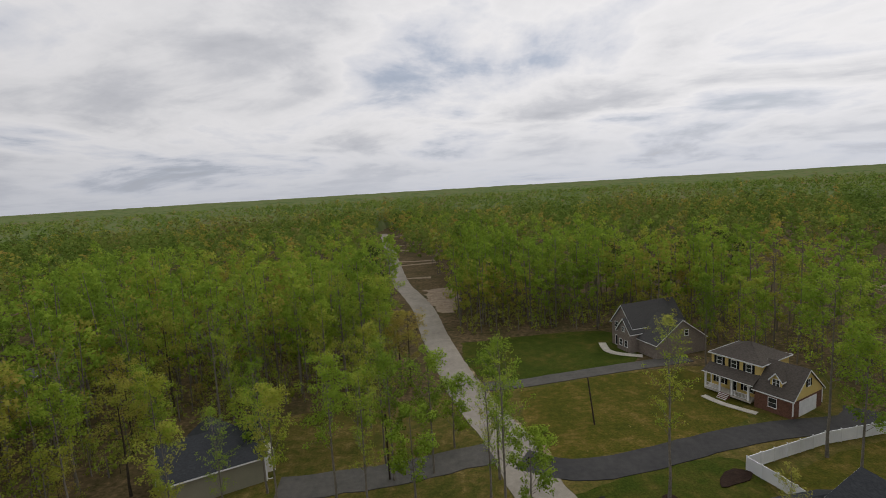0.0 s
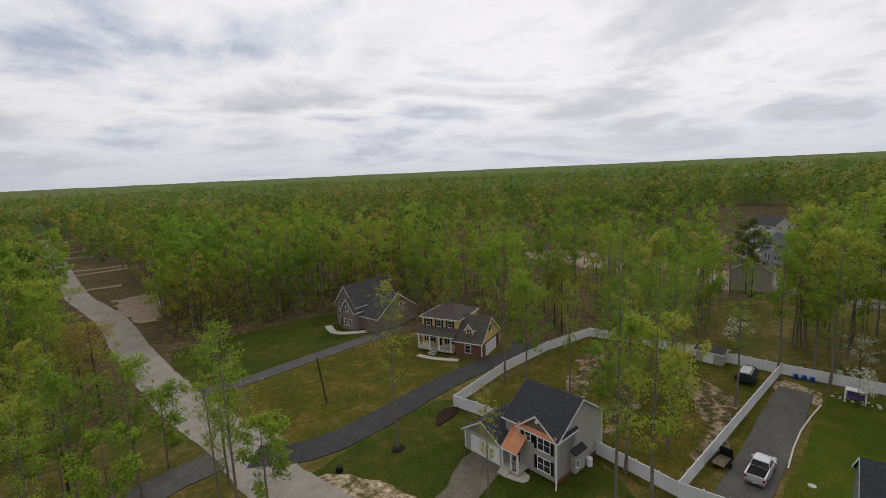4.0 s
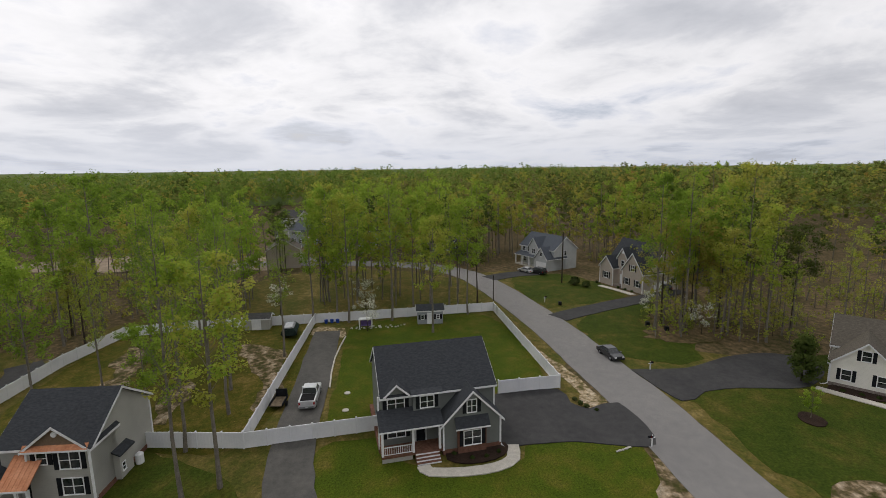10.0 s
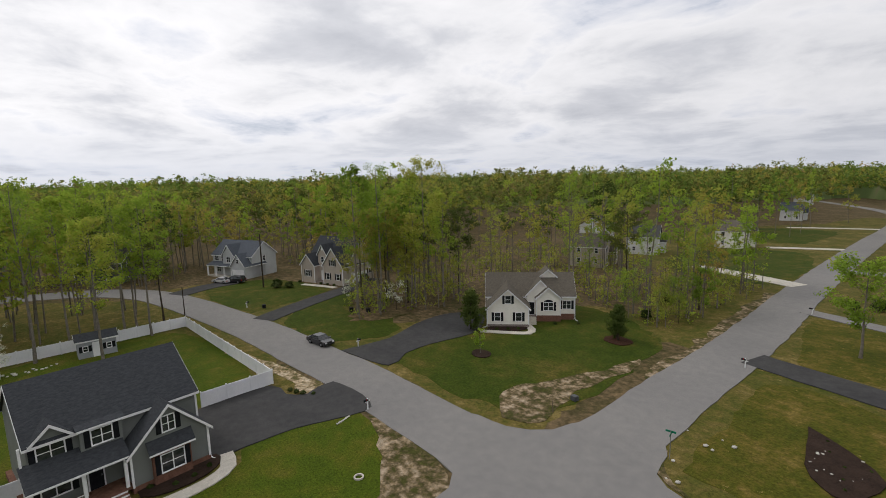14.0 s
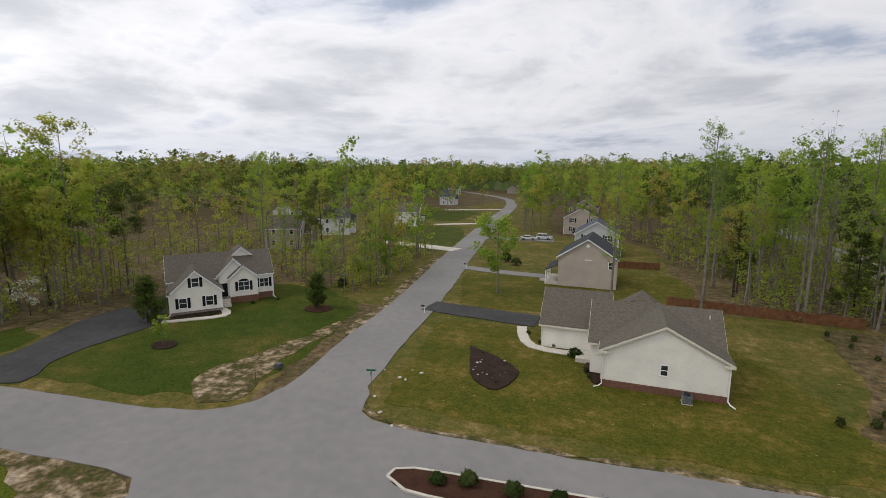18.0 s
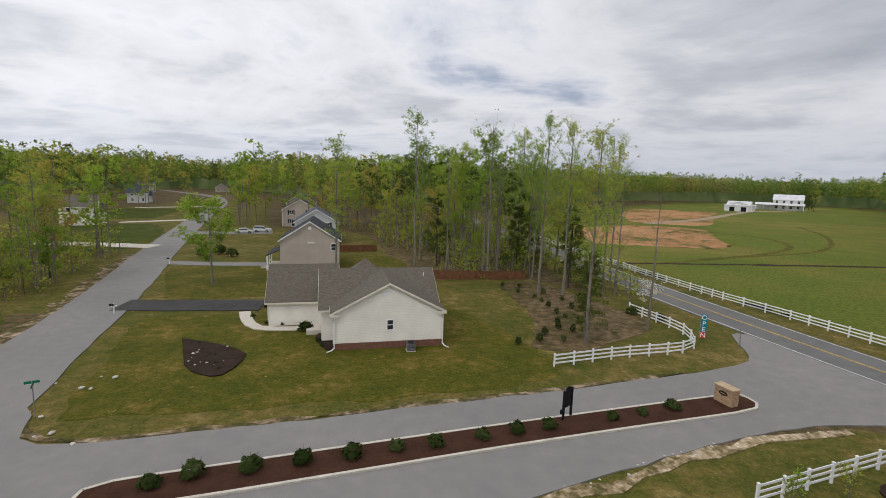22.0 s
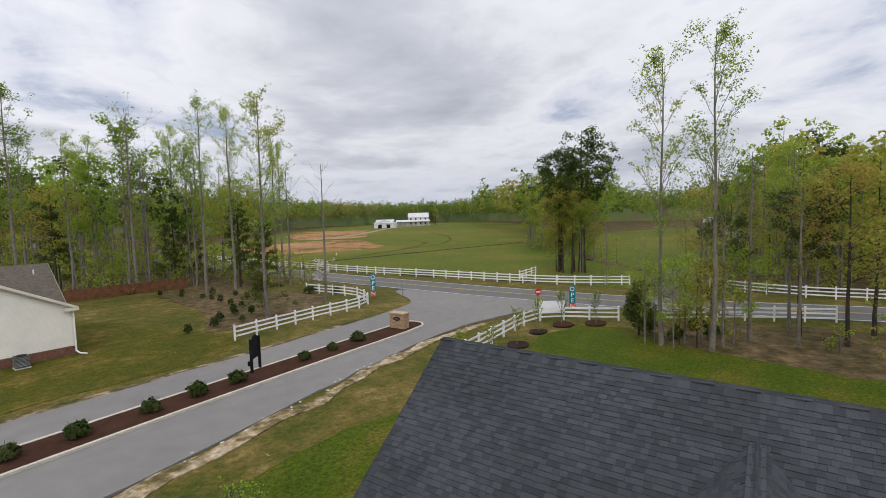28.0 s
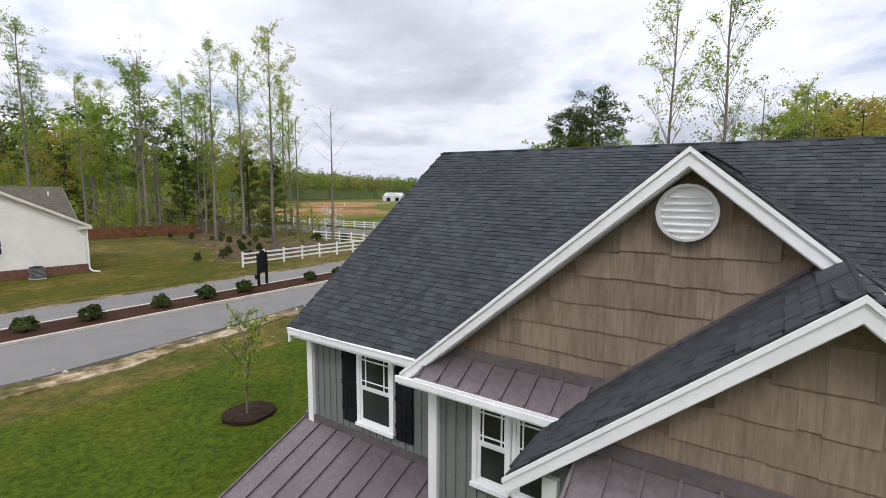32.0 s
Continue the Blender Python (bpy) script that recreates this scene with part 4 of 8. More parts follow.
def hip(r, x0, x1, y0, y1, ze, zr, roof, ov=0.4, trim=TRIM):
    bm = bmnew()
    ym, d = (y0 + y1) / 2, (y1 - y0) / 2 + ov
    lo = [bm.verts.new(p) for p in ((x0 - ov, y0 - ov, ze), (x1 + ov, y0 - ov, ze), (x1 + ov, y1 + ov, ze), (x0 - ov, y1 + ov, ze))]
    hi = [bm.verts.new((max(x0 - ov + d, min(x1 + ov - d, x0 - ov + d)), ym, zr)), bm.verts.new((x1 + ov - d, ym, zr))]
    for f in ((lo[0], lo[1], hi[1], hi[0]), (lo[1], lo[2], hi[1]), (lo[2], lo[3], hi[0], hi[1]), (lo[3], lo[0], hi[0]), lo[::-1]):
        bm.faces.new(f)
    part("roof", bm, roof, r)
    for a in ((x0 - ov, x1 + ov, y0 - ov - 0.03, y0 - ov), (x0 - ov, x1 + ov, y1 + ov, y1 + ov + 0.03), (x0 - ov - 0.03, x0 - ov, y0 - ov, y1 + ov), (x1 + ov, x1 + ov + 0.03, y0 - ov, y1 + ov)):
        boxpart("fascia", (*a, ze - 0.1, ze + 0.1), trim, r)


def shed_roof(r, x0, x1, y0, y1, z0, z1, roof, trim=TRIM, t=0.1, name="porch_roof"):
    """A slope that is low (z0) at y0 and high (z1) at y1."""
    bm = bmnew()
    prism(bm, [(y0, z0), (y0, z0 + t), (y1, z1 + t), (y1, z1)], x0, x1, "x")
    ob = part(name, bm, roof, r)
    boxpart("fascia", (x0 - 0.02, x1 + 0.02, y0 - 0.03, y0, z0 - 0.06, z0 + t * 0.9), trim, r)
    return ob


def ring_mesh(bm, x0, x1, z0, z1, f, ya, yb, m):
    """A frame of width f round an opening, in one piece."""
    o = ((x0 - f, z0 - f), (x1 + f, z0 - f), (x1 + f, z1 + f), (x0 - f, z1 + f))
    i = ((x0, z0), (x1, z0), (x1, z1), (x0, z1))
    L = [[bm.verts.new(m @ Vector((p[0], y, p[1]))) for p in q] for q, y in ((o, ya), (i, ya), (o, yb), (i, yb))]
    for k in range(4):
        j = (k + 1) % 4
        for a, b in ((0, 1), (1, 3), (3, 2), (2, 0)):
            bm.faces.new((L[a][k], L[a][j], L[b][j], L[b][k]))


def win(r, m, w, h, cols=2, shutters=BLACK, trim=TRIM, rows=1, arch=False):
    f = 0.09
    bm = bmnew()
    ring_mesh(bm, -w / 2, w / 2, 0, h, f, -0.05, 0.02, m)
    ob = part("window", bm, trim, r)
    boxpart("sill", (-w / 2 - f, w / 2 + f, -0.1, -0.05, -f, -f + 0.05), trim, ob, "", m)
    boxpart("meeting_rail", (-w / 2, w / 2, -0.03, 0.0, h * 0.5 - 0.03, h * 0.5 + 0.03), trim, ob, "", m)
    for k in range(1, cols):
        x = -w / 2 + w * k / cols
        boxpart("mullion", (x - 0.04, x + 0.04, -0.04, 0.0, 0, h), trim, ob, "", m)
    for lo, hi in ((0, h * 0.5), (h * 0.5, h)):
        boxpart("pane", (-w / 2, w / 2, -0.012, 0.0, lo, hi), GLASS, ob, "", m)
    if arch:
        bm = bmnew()
        prism(bm, [(math.cos(a) * w / 2, h + f + math.sin(a) * 0.4) for a in (math.pi * k / 8 for k in range(9))], -0.03, 0.0, "y", m)
        part("transom", bm, BLACK, r)
    if shutters:
        for s in (-1, 1):
            x = s * (w / 2 + f + 0.21)
            boxpart("shutter", (x - 0.19, x + 0.19, -0.045, 0, -f, h + f), shutters, r, "", m)
    return ob


def door(r, m, w, h, mat=BLACK, trim=TRIM, name="door"):
    bm = bmnew()
    ring_mesh(bm, -w / 2, w / 2, 0, h, 0.1, -0.05, 0.02, m)
    part("door_frame", bm, trim, r)
    d = boxpart(name, (-w / 2, w / 2, -0.02, 0.0, 0, h), mat, r, "", m)
    n, k = (4, 4) if w > 2 else (2, 2)
    for j in range(n):
        for i in range(k):
            boxpart("panel", (-w / 2 + w * (i + 0.12) / k, -w / 2 + w * (i + 0.88) / k, -0.035, -0.015, h * (j + 0.12) / n, h * (j + 0.88) / n), mat, d, "", m)
    if w < 2:
        bm = bmnew()
        box(bm, w / 2 - 0.14, w / 2 - 0.09, -0.09, -0.02, h * 0.45, h * 0.5, m)
        part("handle", bm, STEEL, d)
    return d


def corner_boards(r, corners, z0, z1, trim=TRIM, w=0.13):
    for x, y in corners:
        boxpart("corner_board", (x - w / 2 - 0.01, x + w / 2 + 0.01, y - w / 2 - 0.01, y + w / 2 + 0.01, z0, z1), trim, r)


def rail(r, x0, x1, y, z, h=0.9, n=None, trim=TRIM):
    boxpart("handrail", (x0, x1, y - 0.04, y + 0.04, z + h - 0.06, z + h), trim, r)
    boxpart("bottom_rail", (x0, x1, y - 0.03, y + 0.03, z + 0.08, z + 0.13), trim, r)
    n = n or int((x1 - x0) / 0.2)
    for k in range(n):
        x = x0 + (x1 - x0) * (k + 0.5) / n
        boxpart("baluster", (x - 0.02, x + 0.02, y - 0.02, y + 0.02, z + 0.13, z + h - 0.06), trim, r)


def steps(r, x0, x1, y, z, n, mat=CONCRETE, trim=None):
    for k in range(n):
        boxpart("step", (x0, x1, y - 0.28 * (n - k), y - 0.28 * (n - k - 1) + 0.02, 0, z * (k + 1) / n), mat, r)
        if trim:
            boxpart("riser", (x0, x1, y - 0.28 * (n - k) - 0.02, y - 0.28 * (n - k), z * k / n + 0.03, z * (k + 1) / n - 0.02), trim, r)


def base_course(r, x0, x1, y0, y1, h, mat):
    bm = bmnew()
    box(bm, x0 - 0.06, x1 + 0.06, y0 - 0.06, y1 + 0.06, 0, h)
    part("foundation", bm, mat, r)


def downspout(r, x, y, z, out, trim=TRIM):
    bm = bmnew()
    box(bm, x - 0.05, x + 0.05, y - 0.05, y + 0.05, 0.25, z)
    tube(bm, [(x, y, 0.3), (x + out[0] * 0.3, y + out[1] * 0.3, 0.12), (x + out[0] * 0.9, y + out[1] * 0.9, 0.1)], [0.06, 0.06, 0.06], 6)
    part("downspout", bm, trim, r)


def round_vent(r, m, rad, trim=TRIM):
    bm = bmnew()
    prism(bm, [(math.cos(a) * rad, math.sin(a) * rad) for a in (math.tau * k / 24 for k in range(24))], -0.05, 0.0, "y", m)
    v = part("gable_vent", bm, trim, r, "round white louvred vent")
    for k in range(6):
        z = rad * (-0.6 + 0.24 * k)
        hw = math.sqrt(max(0.01, (rad * 0.82) ** 2 - z * z))
        bm = bmnew()
        prism(bm, [(-0.05, z), (-0.085, z - rad * 0.05), (-0.085, z - rad * 0.085), (-0.05, z - rad * 0.05)], -hw, hw, "x", m)
        part("slat", bm, trim, v)
    bm = bmnew()
    ringp = [(math.cos(a), math.sin(a)) for a in (math.tau * k / 24 for k in range(24))]
    for (ax, az), (bx, bz) in zip(ringp, ringp[1:] + ringp[:1]):
        vs = [bm.verts.new(m @ Vector(p)) for p in ((ax * rad * 0.88, -0.05, az * rad * 0.88), (bx * rad * 0.88, -0.05, bz * rad * 0.88), (bx * rad * 0.9, -0.09, bz * rad * 0.9), (ax * rad * 0.9, -0.09, az * rad * 0.9), (bx * rad, -0.08, bz * rad), (ax * rad, -0.08, az * rad), (bx * rad, -0.02, bz * rad), (ax * rad, -0.02, az * rad))]
        for f in ((0, 1, 2, 3), (3, 2, 4, 5), (5, 4, 6, 7)):
            bm.faces.new([vs[i] for i in f])
    part("vent_rim", bm, trim, v)


T_ = Matrix.Translation


def at(x, y, z):
    return T_((x, y, z))


def right(x, y, z):
    return pose(x, y, z, 0, 0, 90)


def left(x, y, z):
    return pose(x, y, z, 0, 0, -90)


def standing_seams(r, x0, x1, y0, y1, z0, z1, n, mat, t=0.1, parent=None):
    for k in range(n + 1):
        x = x0 + (x1 - x0) * k / n
        bm = bmnew()
        prism(bm, [(y0, z0 + t), (y0, z0 + t + 0.03), (y1, z1 + t + 0.03), (y1, z1 + t)], x - 0.012, x + 0.012, "x")
        part("seam", bm, mat, parent or r)


# grey house with dormers and a porch, beside the fenced lawn
r = root("house", pose(41.6, 10.2, 0, 0, 0, -71.3), "grey two-storey house with black roof, dormers and white porch", "house")
base_course(r, 0, 12.0, 1.9, 11.2, 0.55, RED_BRICK)
gable(r, 0.35, 12.0, 1.9, 11.0, 6.05, 9.3, "x", GREY_SIDING, ROOF_BLACK, rake=0.2)
base_course(r, 6.1, 12.0, 0.0, 2.2, 0.55, RED_BRICK)
gable(r, 6.1, 12.0, 0.0, 5.6, 3.35, 6.35, "y", GREY_SIDING, ROOF_BLACK, 0.35)
win(r, at(9.0, 0, 4.2), 0.9, 1.25)
boxpart("brick_front", (7.5, 10.4, -0.42, 0.0, 0, 2.75), RED_BRICK, r)
win(r, at(8.95, -0.42, 1.0), 1.7, 1.45, 2)
shed_roof(r, 7.2, 10.7, -0.75, 0.02, 2.85, 3.75, ROOF_BLACK)
shed_roof(r, -0.2, 6.1, -0.25, 1.95, 3.35, 4.55, ROOF_BLACK)
boxpart("porch_floor", (0, 6.1, 0, 1.9, 0.5, 0.75), mixed("porch_brick", [(0.3, (0.12, 0.06, 0.04)), (0.7, (0.22, 0.12, 0.08))], 3.0, 10.0), r)
boxpart("porch_skirt", (0.05, 3.0, 0.05, 0.1, 0.05, 0.5), PALE_SIDING, r)
for x in (0.12, 3.1, 5.75):
    boxpart("porch_post", (x - 0.11, x + 0.11, 0.0, 0.22, 0.75, 3.35), TRIM, r)
rail(r, 0.25, 3.0, 0.11, 0.75)
steps(r, 3.25, 5.6, 0.0, 0.75, 4, RED_BRICK, TRIM)
win(r, at(1.75, 1.9, 1.55), 1.7, 1.35, 2)
door(r, at(4.2, 1.9, 0.75), 0.95, 2.1)
win(r, at(1.75, 1.9, 4.4), 1.6, 1.4, 2)
gable(r, 0.7, 2.9, 1.75, 4.4, 6.1, 7.1, "y", GREY_SIDING, ROOF_BLACK, 0.2, 5.9)
boxpart("dormer", (3.4, 6.2, 1.4, 4.0, 4.2, 6.05), GREY_SIDING, r)
shed_roof(r, 3.2, 6.4, 1.15, 4.6, 6.02, 6.8, ROOF_BLACK, name="dormer_roof")
win(r, at(4.8, 1.4, 4.6), 1.3, 1.15, 2)
corner_boards(r, ((0, 1.9), (6.1, 0), (12, 0), (12, 1.9), (3.4, 1.4), (6.2, 1.4)), 0.5, 3.3)
corner_boards(r, ((0, 1.9), (12, 1.9)), 3.3, 6.0)
downspout(r, 12.1, 0.1, 3.3, (0.4, -0.8))
win(r, right(12.0, 5.0, 4.2), 0.8, 1.2, 1, None)
door(r, right(12.0, 8.2, 0.2), 4.6, 2.2, TRIM, TRIM, "garage_door")

# pale grey house with copper porch roof and a front garage
r = root("house", pose(32.6, 45.6, 0, 0, 0, -81), "pale grey house with copper porch roof and black shingles", "house")
base_course(r, 4.8, 12.2, 0.8, 9.8, 0.5, RED_BRICK)
gable(r, 4.8, 12.2, 0.8, 9.8, 5.3, 8.2, "x", PALE_SIDING, ROOF_BLACK)
gable(r, 7.2, 12.2, 0.35, 4.0, 5.25, 7.2, "y", PALE_SIDING, ROOF_BLACK, 0.3, 0.3, gable_mat=None)
bm = bmnew()
prism(bm, [(7.3, 5.35), (12.1, 5.35), (9.7, 7.1)], 0.3, 0.34, "y")
part("gable_shakes", bm, SHAKE, r, "brown shake gable panel")
ob = shed_roof(r, 7.1, 12.3, -0.05, 0.35, 5.15, 5.55, COPPER, name="copper_skirt")
standing_seams(r, 7.1, 12.3, -0.05, 0.35, 5.15, 5.55, 12, COPPER, 0.1, ob)
round_vent(r, at(9.7, 0.3, 6.55), 0.24)
gable(r, 0.0, 6.0, -1.3, 5.6, 2.75, 4.7, "y", PALE_SIDING, ROOF_BLACK, 0.35)
bm = bmnew()
prism(bm, [(0.15, 2.85), (5.85, 2.85), (3.0, 4.55)], -1.34, -1.3, "y")
part("gable_shakes", bm, OLIVE_SIDING, r)
door(r, at(3.3, -1.3, 0.05), 4.4, 2.15, TRIM, TRIM, "garage_door")
win(r, at(8.4, 0.35, 3.9), 0.75, 1.0, 1)
win(r, at(10.6, 0.35, 3.4), 1.6, 1.5, 2)
win(r, at(10.6, 0.35, 1.0), 1.6, 1.45, 2)
ob = shed_roof(r, 6.0, 8.4, -1.6, 0.75, 2.75, 4.5, COPPER, name="copper_porch_roof")
standing_seams(r, 6.0, 8.4, -1.6, 0.75, 2.75, 4.5, 6, COPPER, 0.1, ob)
for x in (7.4, 8.3):
    boxpart("porch_post", (x - 0.1, x + 0.1, -1.5, -1.3, 0.5, 2.75), TRIM, r)
boxpart("porch_floor", (6.0, 8.4, -1.6, 0.35, 0.3, 0.5), CONCRETE, r)
steps(r, 6.1, 7.4, -1.6, 0.5, 3, CONCRETE)
rail(r, 7.4, 8.3, -1.4, 0.5, trim=BLACK)
door(r, at(7.0, 0.8, 0.5), 0.95, 2.05)
boxpart("bump_out", (12.2, 12.75, 3.2, 5.2, 0.2, 2.6), PALE_SIDING, r)
bm = bmnew()
prism(bm, [(12.15, 2.9), (12.15, 3.05), (12.95, 2.65), (12.95, 2.5)], 3.0, 5.4, "y")
part("bump_roof", bm, ROOF_BLACK, r)
win(r, right(12.75, 3.7, 0.9), 0.4, 0.7, 1, None)
corner_boards(r, ((4.8, 0.8), (12.2, 0.35), (12.2, 9.8), (0, -1.3), (6.0, -1.3)), 0.2, 2.7)
corner_boards(r, ((12.2, 0.35), (12.2, 9.8), (7.2, 0.35)), 2.7, 5.2)
downspout(r, 12.3, 0.2, 5.2, (0.5, -0.8))
bm = bmnew()
tube(bm, [(12.9, 5.9, 0.0), (12.9, 5.9, 0.12), (12.9, 5.9, 1.0), (12.9, 5.9, 1.2)], [0.3, 0.38, 0.38, 0.15], 12)
tagged(part("gas_tank", bm, TRIM), "white upright gas tank beside the house wall", "gas tank").matrix_world = r.matrix_world.copy()

# yellow house with a brick garage wing
r = root("house", pose(43.6, 77.8, 0, 0, 0, -62), "yellow two-storey house with brown roof and white porch", "house")
base_course(r, 0, 8.0, 1.8, 10.0, 0.6, RED_BRICK)
boxpart("wall", (0, 8.0, 1.8, 10.0, 0.5, 6.3), YELLOW_SIDING, r)
hip(r, 0, 8.0, 1.8, 10.0, 6.3, 8.5, ROOF_UMBER)
shed_roof(r, -0.3, 8.0, -0.4, 1.8, 3.4, 4.5, ROOF_UMBER)
boxpart("porch_floor", (0, 7.6, -0.2, 1.8, 0.4, 0.7), CONCRETE, r)
for x in (0.15, 2.6, 4.6, 7.2):
    boxpart("porch_post", (x - 0.13, x + 0.13, -0.15, 0.11, 0.7, 3.4), TRIM, r)
rail(r, 0.3, 2.5, 0, 0.7)
rail(r, 4.7, 7.1, 0, 0.7)
steps(r, 2.8, 4.4, -0.2, 0.7, 4, RED_BRICK, TRIM)
for x in (1.4, 3.8, 6.2):
    win(r, at(x, 1.8, 4.7), 0.8, 1.2, 1)
win(r, at(1.6, 1.8, 1.4), 1.4, 1.5, 2)
door(r, at(3.8, 1.8, 0.7), 0.95, 2.1)
win(r, at(6.2, 1.8, 1.4), 1.4, 1.5, 2)
gable(r, 8.0, 13.4, 0.2, 8.6, 3.1, 6.7, "x", RED_BRICK, ROOF_UMBER)
bm = bmnew()
prism(bm, [(0.25, 2.7), (8.55, 2.7), (8.55, 3.1), (4.4, 6.6), (0.25, 3.1)], 13.4, 13.45, "x")
part("gable_panel", bm, YELLOW_SIDING, r, "yellow siding gable end")
win(r, at(10.6, 0.2, 0.9), 1.1, 1.4, 1, None)
gable(r, 9.8, 11.4, 1.1, 4.5, 5.0, 6.0, "y", YELLOW_SIDING, ROOF_UMBER, 0.2, 3.4)
win(r, at(10.6, 1.1, 3.95), 0.9, 1.1, 2, None)
door(r, right(13.4, 4.4, 0.05), 4.8, 2.2, TRIM, TRIM, "garage_door")
win(r, right(13.46, 4.4, 4.3), 0.6, 1.0, 1)
corner_boards(r, ((0, 1.8), (8, 1.8), (13.4, 0.2), (13.4, 8.6)), 0.5, 3.0)

# stone-fronted house
r = root("house", pose(36.4, 104.0, 0, 0, 0, -72), "stone-fronted house with grey roof and open carport", "house")
gable(r, 0.5, 7.0, 0.5, 14.0, 5.4, 9.4, "y", STONE, ROOF_GREY, 0.4)
gable(r, 3.6, 7.6, -0.6, 8.0, 4.4, 7.0, "y", STONE, ROOF_GREY, 0.35)
gable(r, 6.5, 13.0, 1.5, 14.0, 3.2, 7.4, "x", STONE, ROOF_GREY, 0.4)
win(r, at(5.6, -0.6, 4.3), 0.8, 1.0, 2, None)
win(r, at(4.8, -0.6, 1.1), 0.8, 1.3, 1, None)
win(r, at(6.4, -0.6, 1.1), 0.8, 1.3, 1, None)
win(r, at(2.0, 0.5, 4.2), 0.9, 1.2, 1, None)
door(r, at(2.2, 0.5, 0.2), 1.0, 2.1)
door(r, right(7.6, 4.4, 0.05), 4.6, 2.3, BLACK, TRIM, "garage_door")
win(r, right(13.0, 9.0, 4.0), 0.9, 1.2, 1, None)

# cream cottage with twin gables
r = root("house", pose(61.8, -43.6, 0, 0, 0, -127), "cream cottage with brown roof, gables and black shutters", "house")
base_course(r, 0, 6.7, 0, 8, 0.5, STONE)
base_course(r, 6.7, 14.5, 4.4, 11, 1.05, RED_BRICK)
gable(r, 0, 14.6, 4.4, 11.4, 4.25, 7.35, "x", CREAM_SIDING, ROOF_BROWN)
gable(r, 0.1, 6.7, 0.0, 8.0, 3.2, 6.2, "y", CREAM_SIDING, ROOF_BROWN)
gable(r, 6.75, 11.1, 4.0, 8.0, 4.55, 6.85, "y", CREAM_SIDING, ROOF_BROWN, 0.3, 1.0)
gable(r, 8.25, 12.15, 3.3, 8.0, 4.05, 5.75, "y", CREAM_SIDING, ROOF_BROWN, 0.3, 1.0)
base_course(r, 8.25, 12.15, 3.3, 4.4, 1.05, RED_BRICK)
gable(r, 9.2, 11.8, 7.0, 10.0, 7.0, 8.1, "y", CREAM_SIDING, ROOF_BROWN, 0.3, 6.5)
win(r, at(3.4, 0, 4.0), 0.85, 1.2, 1)
win(r, at(1.7, 0, 1.1), 0.9, 1.3, 1)
win(r, at(5.1, 0, 1.1), 0.9, 1.3, 1)
win(r, at(10.2, 3.3, 1.95), 1.5, 1.3, 2, BLACK, TRIM, 1, True)
win(r, at(13.35, 4.4, 1.95), 1.3, 1.3, 2)
door(r, at(7.45, 4.0, 1.05), 0.95, 2.1)
boxpart("stoop", (6.75, 8.2, 2.7, 4.4, 0, 1.0), STONE, r)
steps(r, 6.85, 8.1, 2.7, 1.0, 5)
corner_boards(r, ((0.1, 0), (6.7, 0)), 0.5, 3.2)
corner_boards(r, ((8.25, 3.3), (12.15, 3.3), (14.6, 4.4)), 1.0, 4.0)
downspout(r, 14.7, 4.2, 4.1, (0.3, -0.9))
downspout(r, 0.0, -0.1, 3.2, (-0.8, -0.4))
door(r, left(0, 7.5, 0.05), 4.8, 2.2, TRIM, TRIM, "garage_door")

# cream ranch house on a brick base
r = root("house", pose(4.4, -45.4, 0, 0, 0, 183), "cream ranch house with brown roof and brick base", "house")
base_course(r, 0, 10.7, 0, 11, 0.68, RED_BRICK)
gable(r, 0, 10.7, 0, 8.0, 3.75, 6.5, "y", CREAM_SIDING, ROOF_BROWN, 0.35, 0.7, CREAM_TRIM)
gable(r, -1.2, 10.7, 2.6, 11.6, 3.5, 6.55, "x", CREAM_SIDING, ROOF_BROWN, 0.35, 0.0, CREAM_TRIM)
gable(r, -7.0, 0.4, 8.6, 16.4, 2.9, 6.1, "x", CREAM_SIDING, ROOF_BROWN, 0.35, 0.0, CREAM_TRIM)
hip(r, 0.2, 7.4, 8.4, 15.6, 3.5, 7.0, ROOF_BROWN)
boxpart("wall", (0.4, 7.2, 8.6, 15.4, 0, 3.6), CREAM_SIDING, r)
win(r, at(5.45, 0, 1.9), 0.55, 0.95, 1, None)
boxpart("eave_return", (10.2, 11.08, -0.36, 0.25, 3.42, 3.66), CREAM_TRIM, r)
boxpart("eave_return", (-0.38, 0.5, -0.36, 0.25, 3.42, 3.66), CREAM_TRIM, r)
boxpart("louvre_vent", (4.75, 5.15, -0.06, 0, 5.3, 5.75), TRIM, r)
win(r, left(0, 2.0, 1.3), 0.9, 1.4, 1)
win(r, left(0, 4.6, 1.3), 0.9, 1.4, 1)
door(r, left(-1.2, 6.0, 0.6), 0.95, 2.1)
boxpart("stoop", (-2.8, -1.2, 5.0, 7.4, 0, 0.5), CONCRETE, r)
downspout(r, 0.05, -0.1, 3.4, (-0.8, -0.6))
downspout(r, 10.75, -0.1, 3.6, (0.5, -0.9))
door(r, left(-7.0, 12.5, 0.05), 4.8, 2.2, TRIM, TRIM, "garage_door")
corner_boards(r, ((0, 0), (10.7, 0), (-7.0, 8.6)), 0.7, 2.8, CREAM_TRIM)
bm = bmnew()
tube(bm, [(2.8, 8.6, 5.4), (2.8, 8.6, 6.35)], [0.3, 0.34], 10)
part("roof_vent", bm, BLACK, r)
for x, y, z in ((8.8, 3.6, 4.6), (9.8, 6.0, 6.1)):
    bm = bmnew()
    tube(bm, [(x, y, z - 0.4), (x, y, z + 0.25)], [0.05, 0.05], 8)
    part("roof_pipe", bm, TRIM, r)


